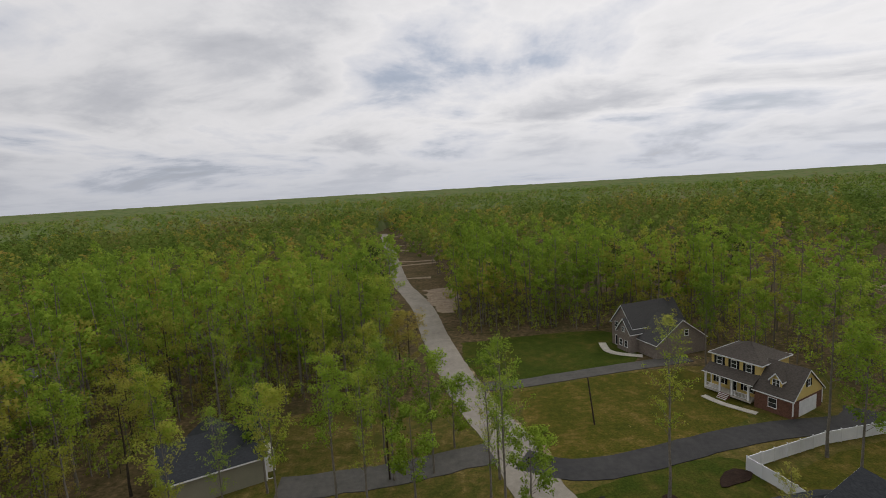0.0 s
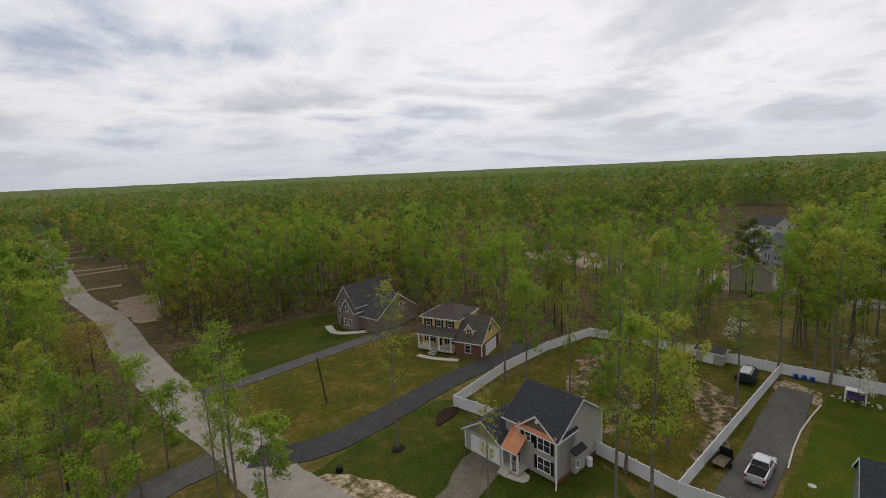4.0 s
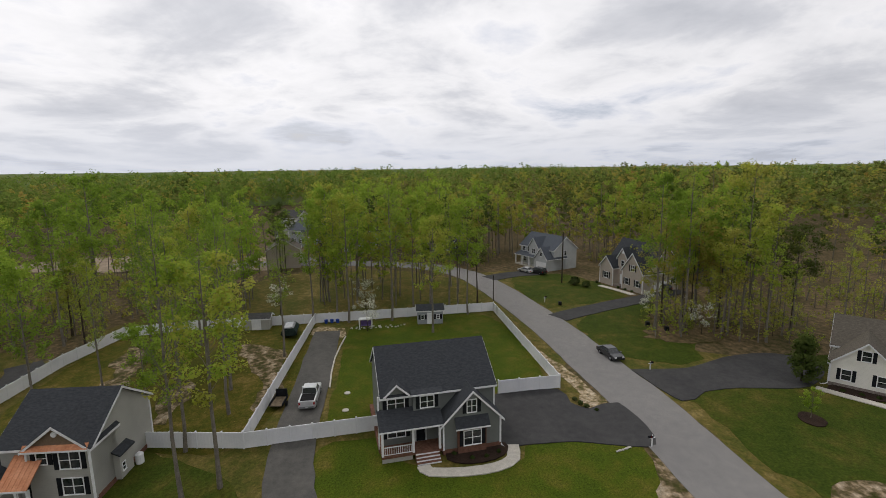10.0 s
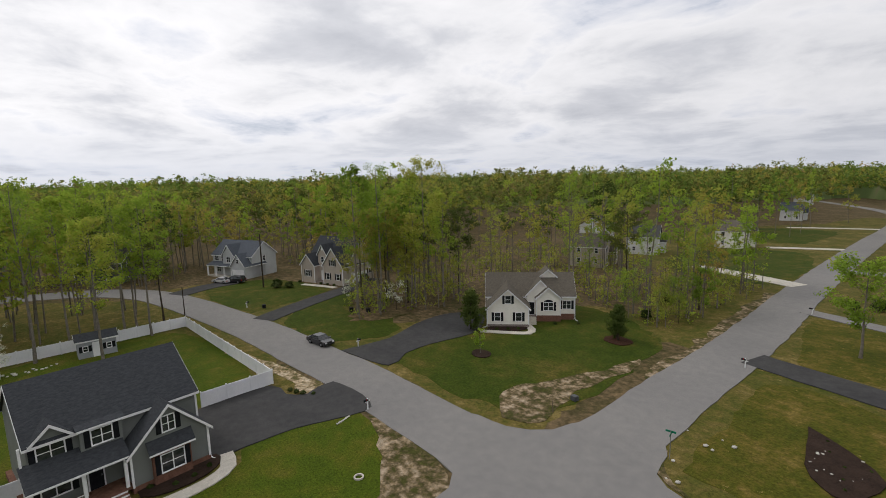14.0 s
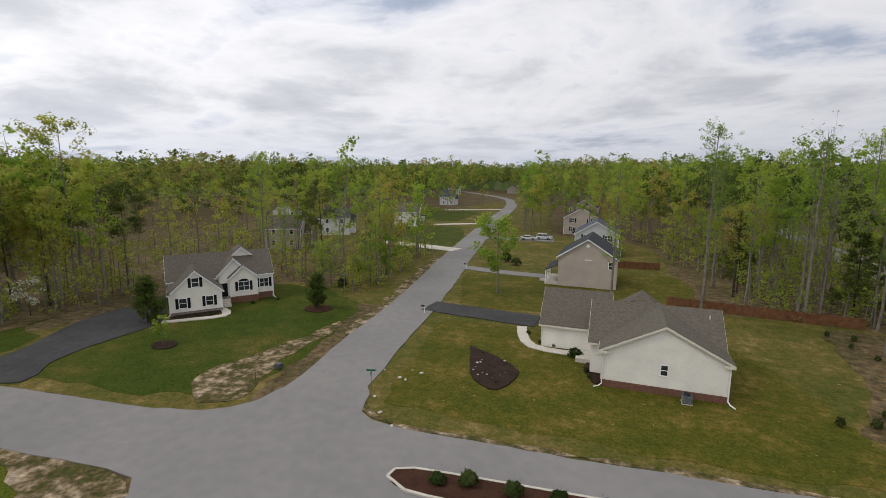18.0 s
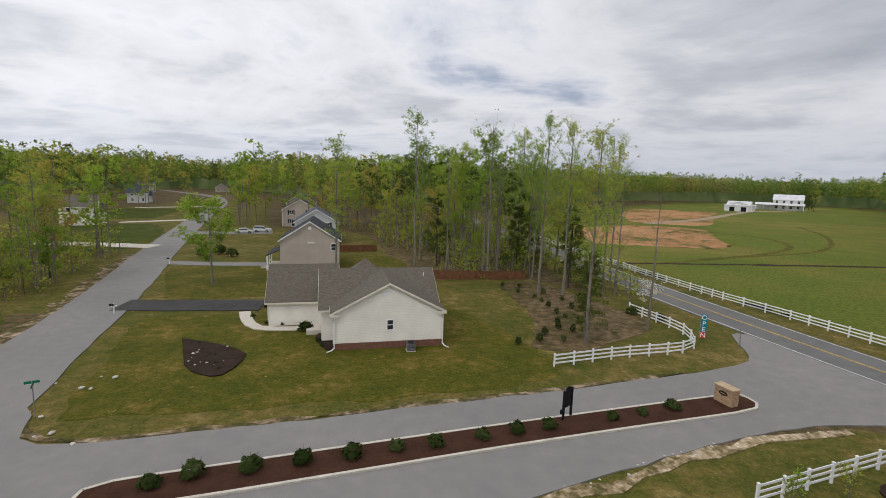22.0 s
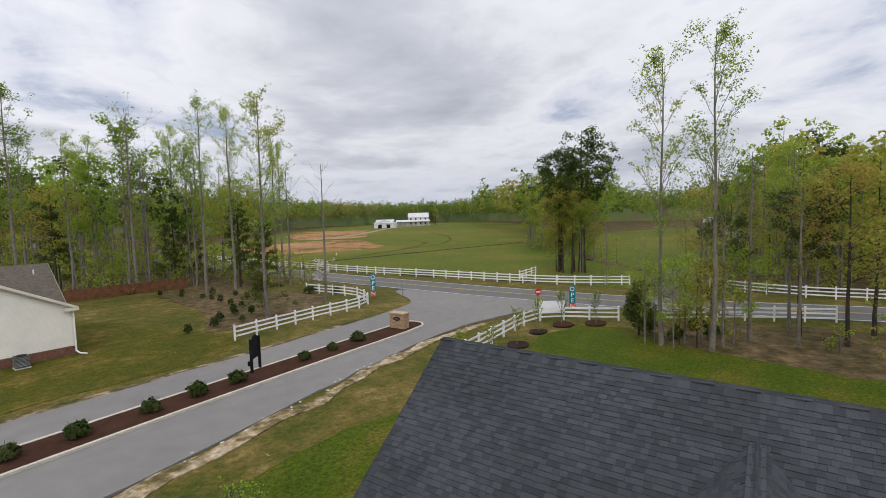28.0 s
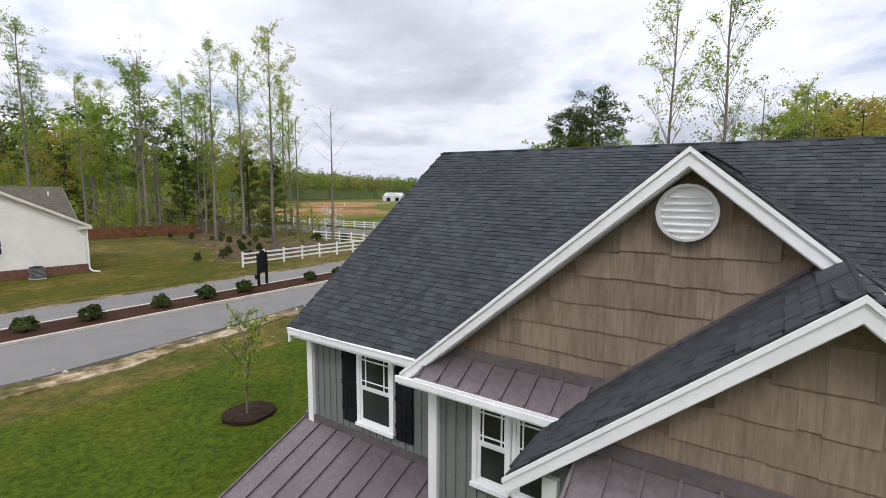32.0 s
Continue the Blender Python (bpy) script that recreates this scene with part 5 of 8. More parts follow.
def air_unit(x, y, a):
    u = root("air_conditioner", pose(x, y, 0.05, 0, 0, a), "grey outdoor air conditioning unit beside the wall", "air conditioner")
    boxpart("slab", (-0.44, 0.44, -0.44, 0.44, 0, 0.06), CONCRETE, u)
    boxpart("case", (-0.38, 0.38, -0.38, 0.38, 0.06, 0.85), DARK_WALL, u)
    bm = bmnew()
    for k in range(7):
        z = 0.18 + 0.09 * k
        for a0 in ((-0.4, 0.4, -0.4, -0.38), (-0.4, 0.4, 0.38, 0.4), (-0.4, -0.38, -0.38, 0.38), (0.38, 0.4, -0.38, 0.38)):
            box(bm, *a0, z, z + 0.04)
    part("louvres", bm, STEEL, u)
    bm = bmnew()
    tube(bm, [(0, 0, 0.85), (0, 0, 0.9)], [0.32, 0.3], 12)
    part("fan_cover", bm, BLACK, u)


air_unit(-3.0, -44.7, 3)

# tan two-storey house beyond
r = root("house", pose(16.0, -85.0, 0, 0, 0, 182), "tan two-storey house with black roof and side porch", "house")
gable(r, 0.6, 10.6, 0, 11, 5.4, 8.6, "y", TAN_SIDING, ROOF_BLACK)
win(r, at(9.6, 0, 3.6), 0.75, 1.2, 1, None)
boxpart("louvre_vent", (5.2, 6.4, -0.05, 0, 4.9, 5.1), TRIM, r)
round_vent(r, at(5.6, 0, 7.5), 0.3)
shed = bmnew()
prism(shed, [(0.6, 3.6), (0.6, 3.75), (-1.8, 2.75), (-1.8, 2.6)], 0.2, 8, "y")
part("porch_roof", shed, ROOF_BLACK, r)
for y in (0.4, 3.0, 5.6):
    boxpart("porch_post", (-1.7, -1.5, y - 0.1, y + 0.1, 0.4, 2.6), TRIM, r)
boxpart("porch_floor", (-1.8, 0.6, 0.2, 8, 0, 0.4), CONCRETE, r)
boxpart("porch_rail", (-1.7, -1.62, 0.4, 5.6, 1.1, 1.2), TRIM, r)
steps(r, -3.0, -1.8, 3, 0.4, 2)


def plain_house(x, y, a, w, d, ze, zr, wall, roof, text, axis="x", wing=True, wins=2):
    """A house far off: gabled body, front wing, windows, door."""
    h = root("house", pose(x, y, 0, 0, 0, a), text, "house", "far houses")
    gable(h, 0, w, 0, d, ze, zr, axis, wall, roof)
    top = ze if ze > 4 else 2.9
    for lv in ([1.1, 3.9] if ze > 4.5 else [1.1]):
        for k in range(wins):
            win(h, at(w * (k + 0.5) / wins, 0, lv), 1.1, 1.3, 2)
            win(h, right(w, d * (k + 0.5) / wins, lv), 0.8, 1.2, 1, None)
            win(h, left(0, d * (k + 0.5) / wins, lv), 0.8, 1.2, 1, None)
    if wing:
        gable(h, w * 0.55, w * 0.95, -1.6, d * 0.5, min(ze, 3.6), min(ze, 3.6) + 2.2, "y", wall, roof, 0.3)
        win(h, at(w * 0.75, -1.6, 1.2), 1.6, 1.3, 2)
    door(h, at(w * 0.3, -0.02, 0.2), 0.95, 2.1)
    corner_boards(h, ((0, 0), (w, 0)), 0, ze)
    return h


plain_house(26, -158, 184, 11, 11, 5.4, 8.6, TAN_SIDING, ROOF_UMBER, "tan two-storey house with brown roof", "y", False)
plain_house(17, -118, 184, 10, 11, 5.4, 8.4, LIGHT_SIDING, ROOF_SLATE, "pale grey two-storey house with slate roof", "y", False)
plain_house(30, -196, 184, 11, 11, 5.6, 9.0, TAN_SIDING, ROOF_GREY, "tan two-storey house with grey roof", "y", False)
plain_house(84, -98, -60, 11, 9, 5.4, 8.2, TAN_SIDING, ROOF_BROWN, "tan house with brown roof behind trees", "y")
plain_house(88, -126, -60, 9, 9, 5.4, 8.4, WHITE_SIDING, ROOF_GREY, "white two-storey house behind trees", "y")
plain_house(78, -156, -70, 10, 9, 5.4, 8.4, CREAM_SIDING, ROOF_BROWN, "cream two-storey house behind trees", "y")
plain_house(118, -138, -60, 12, 9, 5.6, 8.4, WHITE_SIDING, ROOF_GREY, "white two-storey house behind trees", "x")
plain_house(106, -262, -70, 10, 9, 5.0, 8.6, WHITE_SIDING, ROOF_SLATE, "white house with steep dark gables", "y")
plain_house(150, -380, -80, 12, 9, 5.0, 8.0, WHITE_SIDING, ROOF_SLATE, "white house far along the street", "y", False)
plain_house(108, -420, -90, 14, 10, 3.4, 7.0, TAN_SIDING, ROOF_BROWN, "tan low house far along the street", "x", False)
plain_house(141, 56, 110, 9, 9, 5.4, 8.4, TAN_SIDING, ROOF_BROWN, "tan house across the curved street", "y", False)
plain_house(160, 50, -110, 11, 10, 5.4, 8.6, BLUE_SIDING, ROOF_GREY, "grey house across the curved street", "x", False)
plain_house(176, 74, -120, 12, 10, 5.4, 8.6, BLUE_SIDING, ROOF_SLATE, "grey house among the trees", "x")
plain_house(150, 20, -120, 12, 10, 5.2, 8.4, DARK_WALL, ROOF_GREY, "dark grey house at the street bend", "x")
plain_house(226, 100, -110, 12, 10, 5.2, 8.4, WHITE_SIDING, ROOF_GREY, "white house in a far clearing", "x", False)

# brick-and-tan house with steep front gables
r = root("house", pose(117.5, -28.7, 0, 0, 0, -153), "tan house with steep gables and dark roof", "house")
gable(r, 0.3, 13.4, 2.0, 10.6, 5.4, 10.4, "x", TAN_SIDING, ROOF_BLACK)
gable(r, 0.0, 4.4, -0.4, 6.0, 4.4, 6.8, "y", TAN_SIDING, ROOF_BLACK, 0.3)
gable(r, 7.0, 13.2, 0.0, 7.0, 4.6, 8.6, "y", TAN_SIDING, ROOF_BLACK, 0.3)
gable(r, 4.2, 7.2, 1.2, 7.0, 6.8, 9.0, "y", TAN_SIDING, ROOF_BLACK, 0.25)
round_vent(r, at(5.7, 1.2, 8.1), 0.3)
win(r, at(2.2, -0.4, 1.6), 1.5, 1.4, 2)
win(r, at(10.1, 0, 4.6), 1.2, 1.3, 2)
for x in (8.5, 11.7):
    win(r, at(x, 0, 1.3), 1.0, 1.4, 1)
win(r, at(5.7, 1.2, 4.9), 0.9, 1.3, 1, None)
door(r, at(5.7, 1.2, 0.5), 1.0, 2.3, TRIM)
boxpart("stoop", (4.6, 6.8, -0.4, 1.2, 0, 0.5), STONE, r)
door(r, right(13.4, 5.6, 0.05), 4.8, 2.3, TRIM, TRIM, "garage_door")
win(r, right(13.4, 9.2, 1.6), 0.8, 1.2, 1)
corner_boards(r, ((0, -0.4), (4.4, -0.4), (7, 0), (13.2, 0)), 0, 4.4)

# blue-grey house with a porch and garage
r = root("house", pose(141, -9.5, 0, 0, 0, -146), "light grey two-storey house with slate roof and porch", "house")
gable(r, 0.5, 14.6, 1.6, 10.0, 5.6, 8.9, "x", LIGHT_SIDING, ROOF_SLATE)
gable(r, 5.4, 9.4, 0.6, 5.0, 5.8, 8.3, "y", LIGHT_SIDING, ROOF_SLATE, 0.3)
gable(r, 9.8, 14.6, -0.8, 6.0, 3.4, 6.2, "y", LIGHT_SIDING, ROOF_SLATE, 0.3)
shed_roof(r, 0.3, 9.8, -0.6, 1.6, 2.9, 3.7, ROOF_SLATE)
for x in (0.6, 3.6, 6.6, 9.4):
    boxpart("porch_post", (x - 0.15, x + 0.15, -0.5, -0.2, 0.3, 2.9), TRIM, r)
boxpart("porch_floor", (0.5, 9.8, -0.6, 1.6, 0, 0.3), CONCRETE, r)
for x in (2.0, 4.4, 7.4):
    win(r, at(x, 0.6 if x > 5 else 1.6, 3.9), 1.3, 1.3, 2, None)
win(r, at(2.5, 1.6, 1.0), 1.3, 1.4, 2, None)
door(r, at(5.2, 1.6, 0.3), 1.0, 2.1)
win(r, at(12.2, -0.8, 4.0), 0.8, 1.0, 1, None)
door(r, at(12.2, -0.8, 0.05), 3.8, 2.2, TRIM, TRIM, "garage_door")
win(r, right(14.6, 5.8, 4.0), 0.8, 1.2, 1, None)

# dark-roofed house at the wood's edge
r = root("house", pose(-35.6, 53.0, 0, 0, 0, 28), "dark-roofed house with white trim among trees", "house")
gable(r, 0, 12.0, 0, 9.0, 3.6, 6.6, "x", OLIVE_SIDING, ROOF_BLACK)
gable(r, 2.5, 9.5, 4.0, 11.0, 3.4, 6.0, "y", OLIVE_SIDING, ROOF_BLACK)
boxpart("bay", (12.0, 13.4, 2.0, 4.6, 0, 2.8), CREAM_SIDING, r)
door(r, right(12.0, 6.5, 0.1), 0.95, 2.1)
win(r, right(13.4, 3.3, 1.0), 1.2, 1.2, 2, None)
downspout(r, 12.1, 0.1, 3.5, (0.7, 0))
corner_boards(r, ((12, 0), (12, 9)), 0, 3.5)

# white farmhouse and barn over the pasture
PALE_METAL = mixed("pale_metal_roof", [(0.3, (0.5, 0.5, 0.52)), (0.7, (0.66, 0.66, 0.68))], 0.5, 5.0)
r = root("farmhouse", pose(-312, -318, 0, 0, 0, 132) @ Matrix.Diagonal((1.25, 1.25, 1.25, 1)), "white two-storey farmhouse with wide porch", "house")
gable(r, 0, 15, 0, 9, 6.5, 9.4, "x", WHITE_SIDING, PALE_METAL)
boxpart("side_wing", (-9, 0, 1, 9, 0, 4), WHITE_SIDING, r)
shed_roof(r, -9, 16, -3, 0.5, 3.2, 4.4, PALE_METAL)
for k in range(7):
    boxpart("porch_post", (-8.6 + 4 * k, -8.3 + 4 * k, -2.9, -2.6, 0, 3.2), TRIM, r)
for k in range(4):
    win(r, at(2 + 3.6 * k, 0, 4.4), 1.2, 1.5, 1, None)
    win(r, at(2 + 3.6 * k, 0, 1.1), 1.2, 1.5, 1, None)
r = root("barn", pose(-252, -297, 0, 0, 0, 128), "long white barn with grey roof", "barn")
gable(r, 0, 17, 0, 11, 4.2, 6.6, "y", WHITE_SIDING, PALE_METAL)
gable(r, 1.5, 15.5, -1, 11, 4.2, 6.8, "x", WHITE_SIDING, PALE_METAL)
for k in range(2):
    door(r, at(5 + 7 * k, -1.02, 0.05), 3.2, 3.0, BLACK, TRIM, "barn_door")
r = root("shed", pose(-318, -72, 0, 0, 0, 100), "small white metal-roofed shed far off", "shed")
gable(r, 0, 11, 0, 8, 2.2, 3.8, "x", WHITE_SIDING, PALE_METAL)

# garden sheds
r = root("shed", pose(83.1, 12.2, 0, 0, 0, -80), "light grey garden shed with black shutters and dark roof", "shed")
gable(r, 0, 4.6, 0, 3.0, 2.5, 3.2, "x", BLUE_SIDING, ROOF_BLACK, 0.2)
win(r, at(0.9, 0, 1.0), 0.5, 0.7, 1)
win(r, at(3.7, 0, 1.0), 0.5, 0.7, 1)
door(r, at(2.3, 0, 0.05), 0.95, 2.0, TRIM)
r = root("shed", pose(78.4, 42.4, 0, 0, 0, -80), "small pale shed with dark roof", "shed")
gable(r, 0, 4.2, 0, 2.6, 2.0, 2.6, "x", PALE_SIDING, ROOF_GREY, 0.2)
door(r, at(2.0, 0, 0.05), 1.4, 1.8, TRIM)

# ---- grey corner house, seen close ----
BB_SIDING = mixed("sage_grey_boards", [(0.3, (0.15, 0.165, 0.152)), (0.7, (0.19, 0.205, 0.19))], 0.9, 12.0, rough=0.55, bump=0.1, share=0.2)


def per_piece(name, dark, light, rough, small, bump, stretch=(1, 1, 1)):
    """Each piece takes its own tone."""
    m, nt, b = material(name, rough, 0.0, 0.25)
    info = nt.nodes.new("ShaderNodeObjectInfo")
    geo = nt.nodes.new("ShaderNodeNewGeometry")
    add = nt.nodes.new("ShaderNodeMath")
    add.operation = "ADD"
    nt.links.new(info.outputs["Random"], add.inputs[0])
    nt.links.new(geo.outputs["Random Per Island"], add.inputs[1])
    fr = nt.nodes.new("ShaderNodeMath")
    fr.operation = "FRACT"
    nt.links.new(add.outputs[0], fr.inputs[0])
    col = ramp(nt, fr.outputs[0], [(0.0, dark), (0.45, tuple((a + c) / 2 for a, c in zip(dark, light))), (1.0, light)])
    g = noise_of(nt, small, 4.0, 0.7, "Object", stretch)
    big = noise_of(nt, 0.7, 3.0)
    col = blend(nt, 0.55, col, blend(nt, 1.0, col, ramp(nt, g, [(0.3, (0.55, 0.55, 0.55)), (0.7, (1.4, 1.4, 1.4))]), "MULTIPLY"))
    col = blend(nt, 0.5, col, blend(nt, 1.0, col, ramp(nt, big, [(0.35, (0.75, 0.75, 0.75)), (0.65, (1.2, 1.2, 1.2))]), "MULTIPLY"))
    nt.links.new(col, b.inputs["Base Color"])
    bumped(nt, b, g, bump, 0.004)
    return m


SLATE_TAB = per_piece("charcoal_shingle_tab", (0.034, 0.038, 0.043), (0.058, 0.063, 0.07), 0.95, 60.0, 1.0)
SHAKE_PIECE = per_piece("brown_shake_piece", (0.18, 0.135, 0.098), (0.245, 0.186, 0.136), 0.75, 30.0, 0.6, (1, 1, 0.1))

hg = root("house", pose(-1.714, -6.595, 0, 0, 0, 97), "new grey house with brown shake gables and charcoal roof", "house")
boxpart("wall", (-0.25, 13.0, 0.0, 8.4, 0.0, 4.2), BB_SIDING, hg)
base_course(hg, -0.25, 13.0, 0.0, 8.4, 0.4, RED_BRICK)
SL = 0.6637


def slab(name, pts, t, mat, parent, label=""):
    """A plane piece given by its outline, thickened downwards along its normal."""
    bm = bmnew()
    P = [Vector(p) for p in pts]
    n = (P[1] - P[0]).cross(P[2] - P[0]).normalized()
    if n.z < 0:
        n = -n
    top = [bm.verts.new(p) for p in P]
    low = [bm.verts.new(p - n * t) for p in P]
    bm.faces.new(top)
    bm.faces.new(low[::-1])
    for i in range(len(P)):
        j = (i + 1) % len(P)
        bm.faces.new((top[i], low[i], low[j], top[j]))
    return part(name, bm, mat, parent, label)


EY, EZ, RY, RZ = -0.35, 4.19, 4.2, 7.21
BY = 8.75
# the roof falls slightly along its ridge
DROP = 0.016
roof = slab("roof", [(-0.4, EY, EZ), (13.3, EY, EZ - DROP * 13.7), (13.3, RY, RZ - DROP * 13.7), (-0.62, RY, RZ)], 0.09, ROOF_BLACK, hg)
slab("roof", [(-0.4, BY, EZ), (13.3, BY, EZ - DROP * 13.7), (13.3, RY, RZ - DROP * 13.7), (-0.62, RY, RZ)], 0.14, ROOF_BLACK, hg)
bm = bmnew()
prism(bm, [(0.0, 4.15), (8.4, 4.15), (4.2, 6.85)], -0.25, -0.2, "x")
part("gable_wall", bm, BB_SIDING, hg)
for ya, yb in ((EY, RY), (BY, RY)):
    bm = bmnew()
    prism(bm, [(ya, EZ - 0.25), (ya, EZ - 0.12), (yb, RZ - 0.12), (yb, RZ - 0.25)], -0.385, -0.35, "x")
    part("rake_board", bm, TRIM, hg)
boxpart("fascia", (-0.35, 2.6, EY - 0.035, EY, EZ - 0.105, EZ - 0.015), TRIM, hg)
boxpart("drip_edge", (-0.36, 2.6, EY - 0.045, EY + 0.02, EZ - 0.02, EZ - 0.008), TRIM, hg)
boxpart("soffit", (-0.35, 2.6, EY, 0.0, EZ - 0.15, EZ - 0.12), TRIM, hg)
for k in range(22):
    bm = bmnew()
    box(bm, -0.09, 0.09, -0.15, 0.17, -0.012, 0.006)
    x = -0.5 + 0.62 * k
    for v in bm.verts:
        v.co = Vector((x + v.co.y, RY + v.co.x * 1.1, RZ - DROP * (x + 0.6) + 0.028 - abs(v.co.x) * 0.72 + v.co.z + (0.008 if v.co.y > 0 else 0)))
    part("ridge_cap", bm, SLATE_TAB, roof)

# tab meshes shared by the shingles
TABS = []
for k, w in enumerate((0.08, 0.11, 0.14, 0.18)):
    bm = bmnew()
    box(bm, 0.0012, w - 0.0012, 0.0, 0.17, 0.0, 0.018)
    for v in bm.verts:
        if v.co.y > 0.1 and v.co.z > 0.005:
            v.co.z = 0.003
    TABS.append((w, mesh_of("shingle", bm, SLATE_TAB)))


def shingles(host, origin, along, up, width, length, course=0.1, keep=None, single=lambda u, v: False):
    """Courses of tabs on a plane: those in reach are pieces of their own, the rest one joined piece."""
    a, b = Vector(along).normalized(), Vector(up).normalized()
    n = a.cross(b).normalized()
    if n.z < 0:
        n = -n
    o = Vector(origin)
    lay = random.Random(int(o.x * 100) + 7)
    V, Fc = [], []
    rows = int(length / course)
    for j in range(rows):
        u, v = -lay.uniform(0, 0.25), j * course
        while u < width:
            k = lay.randrange(len(TABS))
            w, me = TABS[k]
            mid = (u + w / 2, v + course / 2)
            if -0.02 <= u and u + w < width + 0.05 and (keep is None or keep(*mid)):
                lift = lay.choice((0.0, 0.0, 0.004))
                m = Matrix((a, b, n)).transposed().to_4x4()
                m.translation = o + a * u + b * (v + lay.choice((0.0, 0.0, -0.006))) + n * (0.002 + lift)
                if single(*mid):
                    s = part("shingle", me, None, host)
                    s.matrix_local = m
                else:
                    i0 = len(V)
                    V += [m @ q.co for q in me.vertices]
                    Fc += [tuple(i0 + i for i in p.vertices) for p in me.polygons]
            u += w
    if V:
        me = bpy.data.meshes.new("shingle_cover")
        me.from_pydata(V, [], Fc)
        me.materials.append(SLATE_TAB)
        tagged(part("shingle_cover", me, None, host), kind="stuff")


shingles(roof, (-0.63, EY, EZ), (1, 0, -DROP), (0, 1, SL), 9.4, 5.38, keep=lambda u, v: u > 0.3 - 0.22 * v / 5.44, single=lambda u, v: u < 1.8 and v < 2.0)

# front gables: rake boards, shakes, metal skirts, little roofs


def shake_wall(host, x0, x1, z0, peak_x, peak_z, slope, y, row=0.25):
    z, j = z0, 0
    lay = random.Random(int(peak_x * 10))
    while z < peak_z - 0.25:
        x = x0 - lay.uniform(0, 0.2)
        while x < x1:
            w = lay.choice((0.12, 0.16, 0.2, 0.25, 0.31))
            zm = z + row * 0.4
            if zm < peak_z - slope * abs(x + w / 2 - peak_x) - 0.02:
                dz = lay.choice((0.0, 0.004, 0.012, -0.008))
                bm = bmnew()
                box(bm, x + 0.0006, x + w - 0.0006, y - 0.022, y, z + dz, z + row + 0.02)
                for v in bm.verts:
                    if v.co.z > z + 0.1:
                        v.co.y = max(v.co.y, y - 0.008)
                    v.co.z = min(v.co.z, max(z + dz, peak_z - slope * abs(v.co.x - peak_x)))
                part("shake", bm, SHAKE_PIECE, host)
            x += w
        z += row
        j += 1


def front_gable(px, pz, slope, half_l, half_r, y, back, zlow, left_back=None, rise=0.0):
    wall_y = y + 0.22
    bm = bmnew()
    prism(bm, [(px - half_l + 0.3, zlow), (px + half_r - 0.1, zlow), (px + half_r - 0.1, pz - slope * half_r), (px, pz - 0.16), (px - half_l + 0.3, pz - slope * half_l + 0.1)], wall_y, wall_y + 0.3, "y")
    wall = part("gable_wall", bm, SHAKE, hg, "brown shake gable wall")
    shake_wall(wall, px - half_l + 0.3, px + half_r, zlow + 0.02, px, pz - 0.16, slope, wall_y - 0.004)
    rf = None
    for s, half in ((-1, half_l), (1, half_r)):
        ex = px + s * half
        ez = pz - slope * half
        end, up = (left_back, rise) if s < 0 and left_back is not None else (back, 0.0)
        q = slab("gable_roof", [(px, y, pz), (ex, y, ez), (ex, end, ez + up), (px, end, pz + up)], 0.1, ROOF_BLACK, hg)
        if s < 0:
            rf = q
        bm = bmnew()
        prism(bm, [(px, pz - 0.02), (px, pz - 0.145), (ex, ez - 0.145), (ex, ez - 0.02)], y - 0.03, y, "y")
        part("rake_board", bm, TRIM, hg)
        bm = bmnew()
        prism(bm, [(px, pz), (px, pz - 0.04), (ex, ez - 0.04), (ex, ez)], y - 0.05, y - 0.03, "y")
        part("rake_moulding", bm, TRIM, hg)
        bm = bmnew()
        prism(bm, [(px, pz - 0.12), (px, pz - 0.16), (ex, ez - 0.16), (ex, ez - 0.12)], y, wall_y, "y")
        part("soffit", bm, TRIM, hg)
        d = Vector((-s, 0, slope))
        ln = half * math.hypot(1, slope)
        shingles(q, (ex, y, ez) if s < 0 else (ex, y, ez), (0, end - y, up), d, end - y, ln, keep=None)
    k = 0
    while y + 0.02 + 0.3 * k < back:
        bm = bmnew()
        box(bm, -0.105, 0.105, 0.0, 0.34, 0.0, 0.014)
        for v in bm.verts:
            v.co = Vector((px + v.co.x, y + 0.3 * k + v.co.y - 0.03, pz + 0.034 - abs(v.co.x) * slope * 0.95 + v.co.z + (0.007 if v.co.y < 0.1 else 0)))
        part("ridge_cap", bm, SLATE_TAB, rf)
        k += 1
    return wall


front_gable(5.22, 6.62, 0.84, 2.83, 2.83, -0.87, 3.45, 4.5)
front_gable(6.17, 5.78, 0.85, 1.97, 1.97, -1.8, 2.2, 4.4, -0.62, 0.085)
bm = bmnew()
prism(bm, [(4.2, 4.13), (4.2, 4.23), (6.0, 5.76), (6.0, 5.66)], -0.705, -0.66, "y")
part("step_flashing", bm, BRONZE_METAL, hg)
round_vent(hg, at(5.2, -0.67, 6.12), 0.228)


def metal_roof(x0, x1, y0, y1, z0, z1, n, label):
    ob = shed_roof(hg, x0, x1, y0, y1, z0, z1, BRONZE_METAL, t=0.03, name="metal_roof")
    ob["label"] = label
    standing_seams(hg, x0, x1, y0, y1, z0, z1, n, BRONZE_METAL, 0.03, ob)
    boxpart("flashing", (x0, x1, y1 - 0.05, y1 + 0.005, z1 + 0.01, z1 + 0.12), BRONZE_METAL, ob)
    return ob


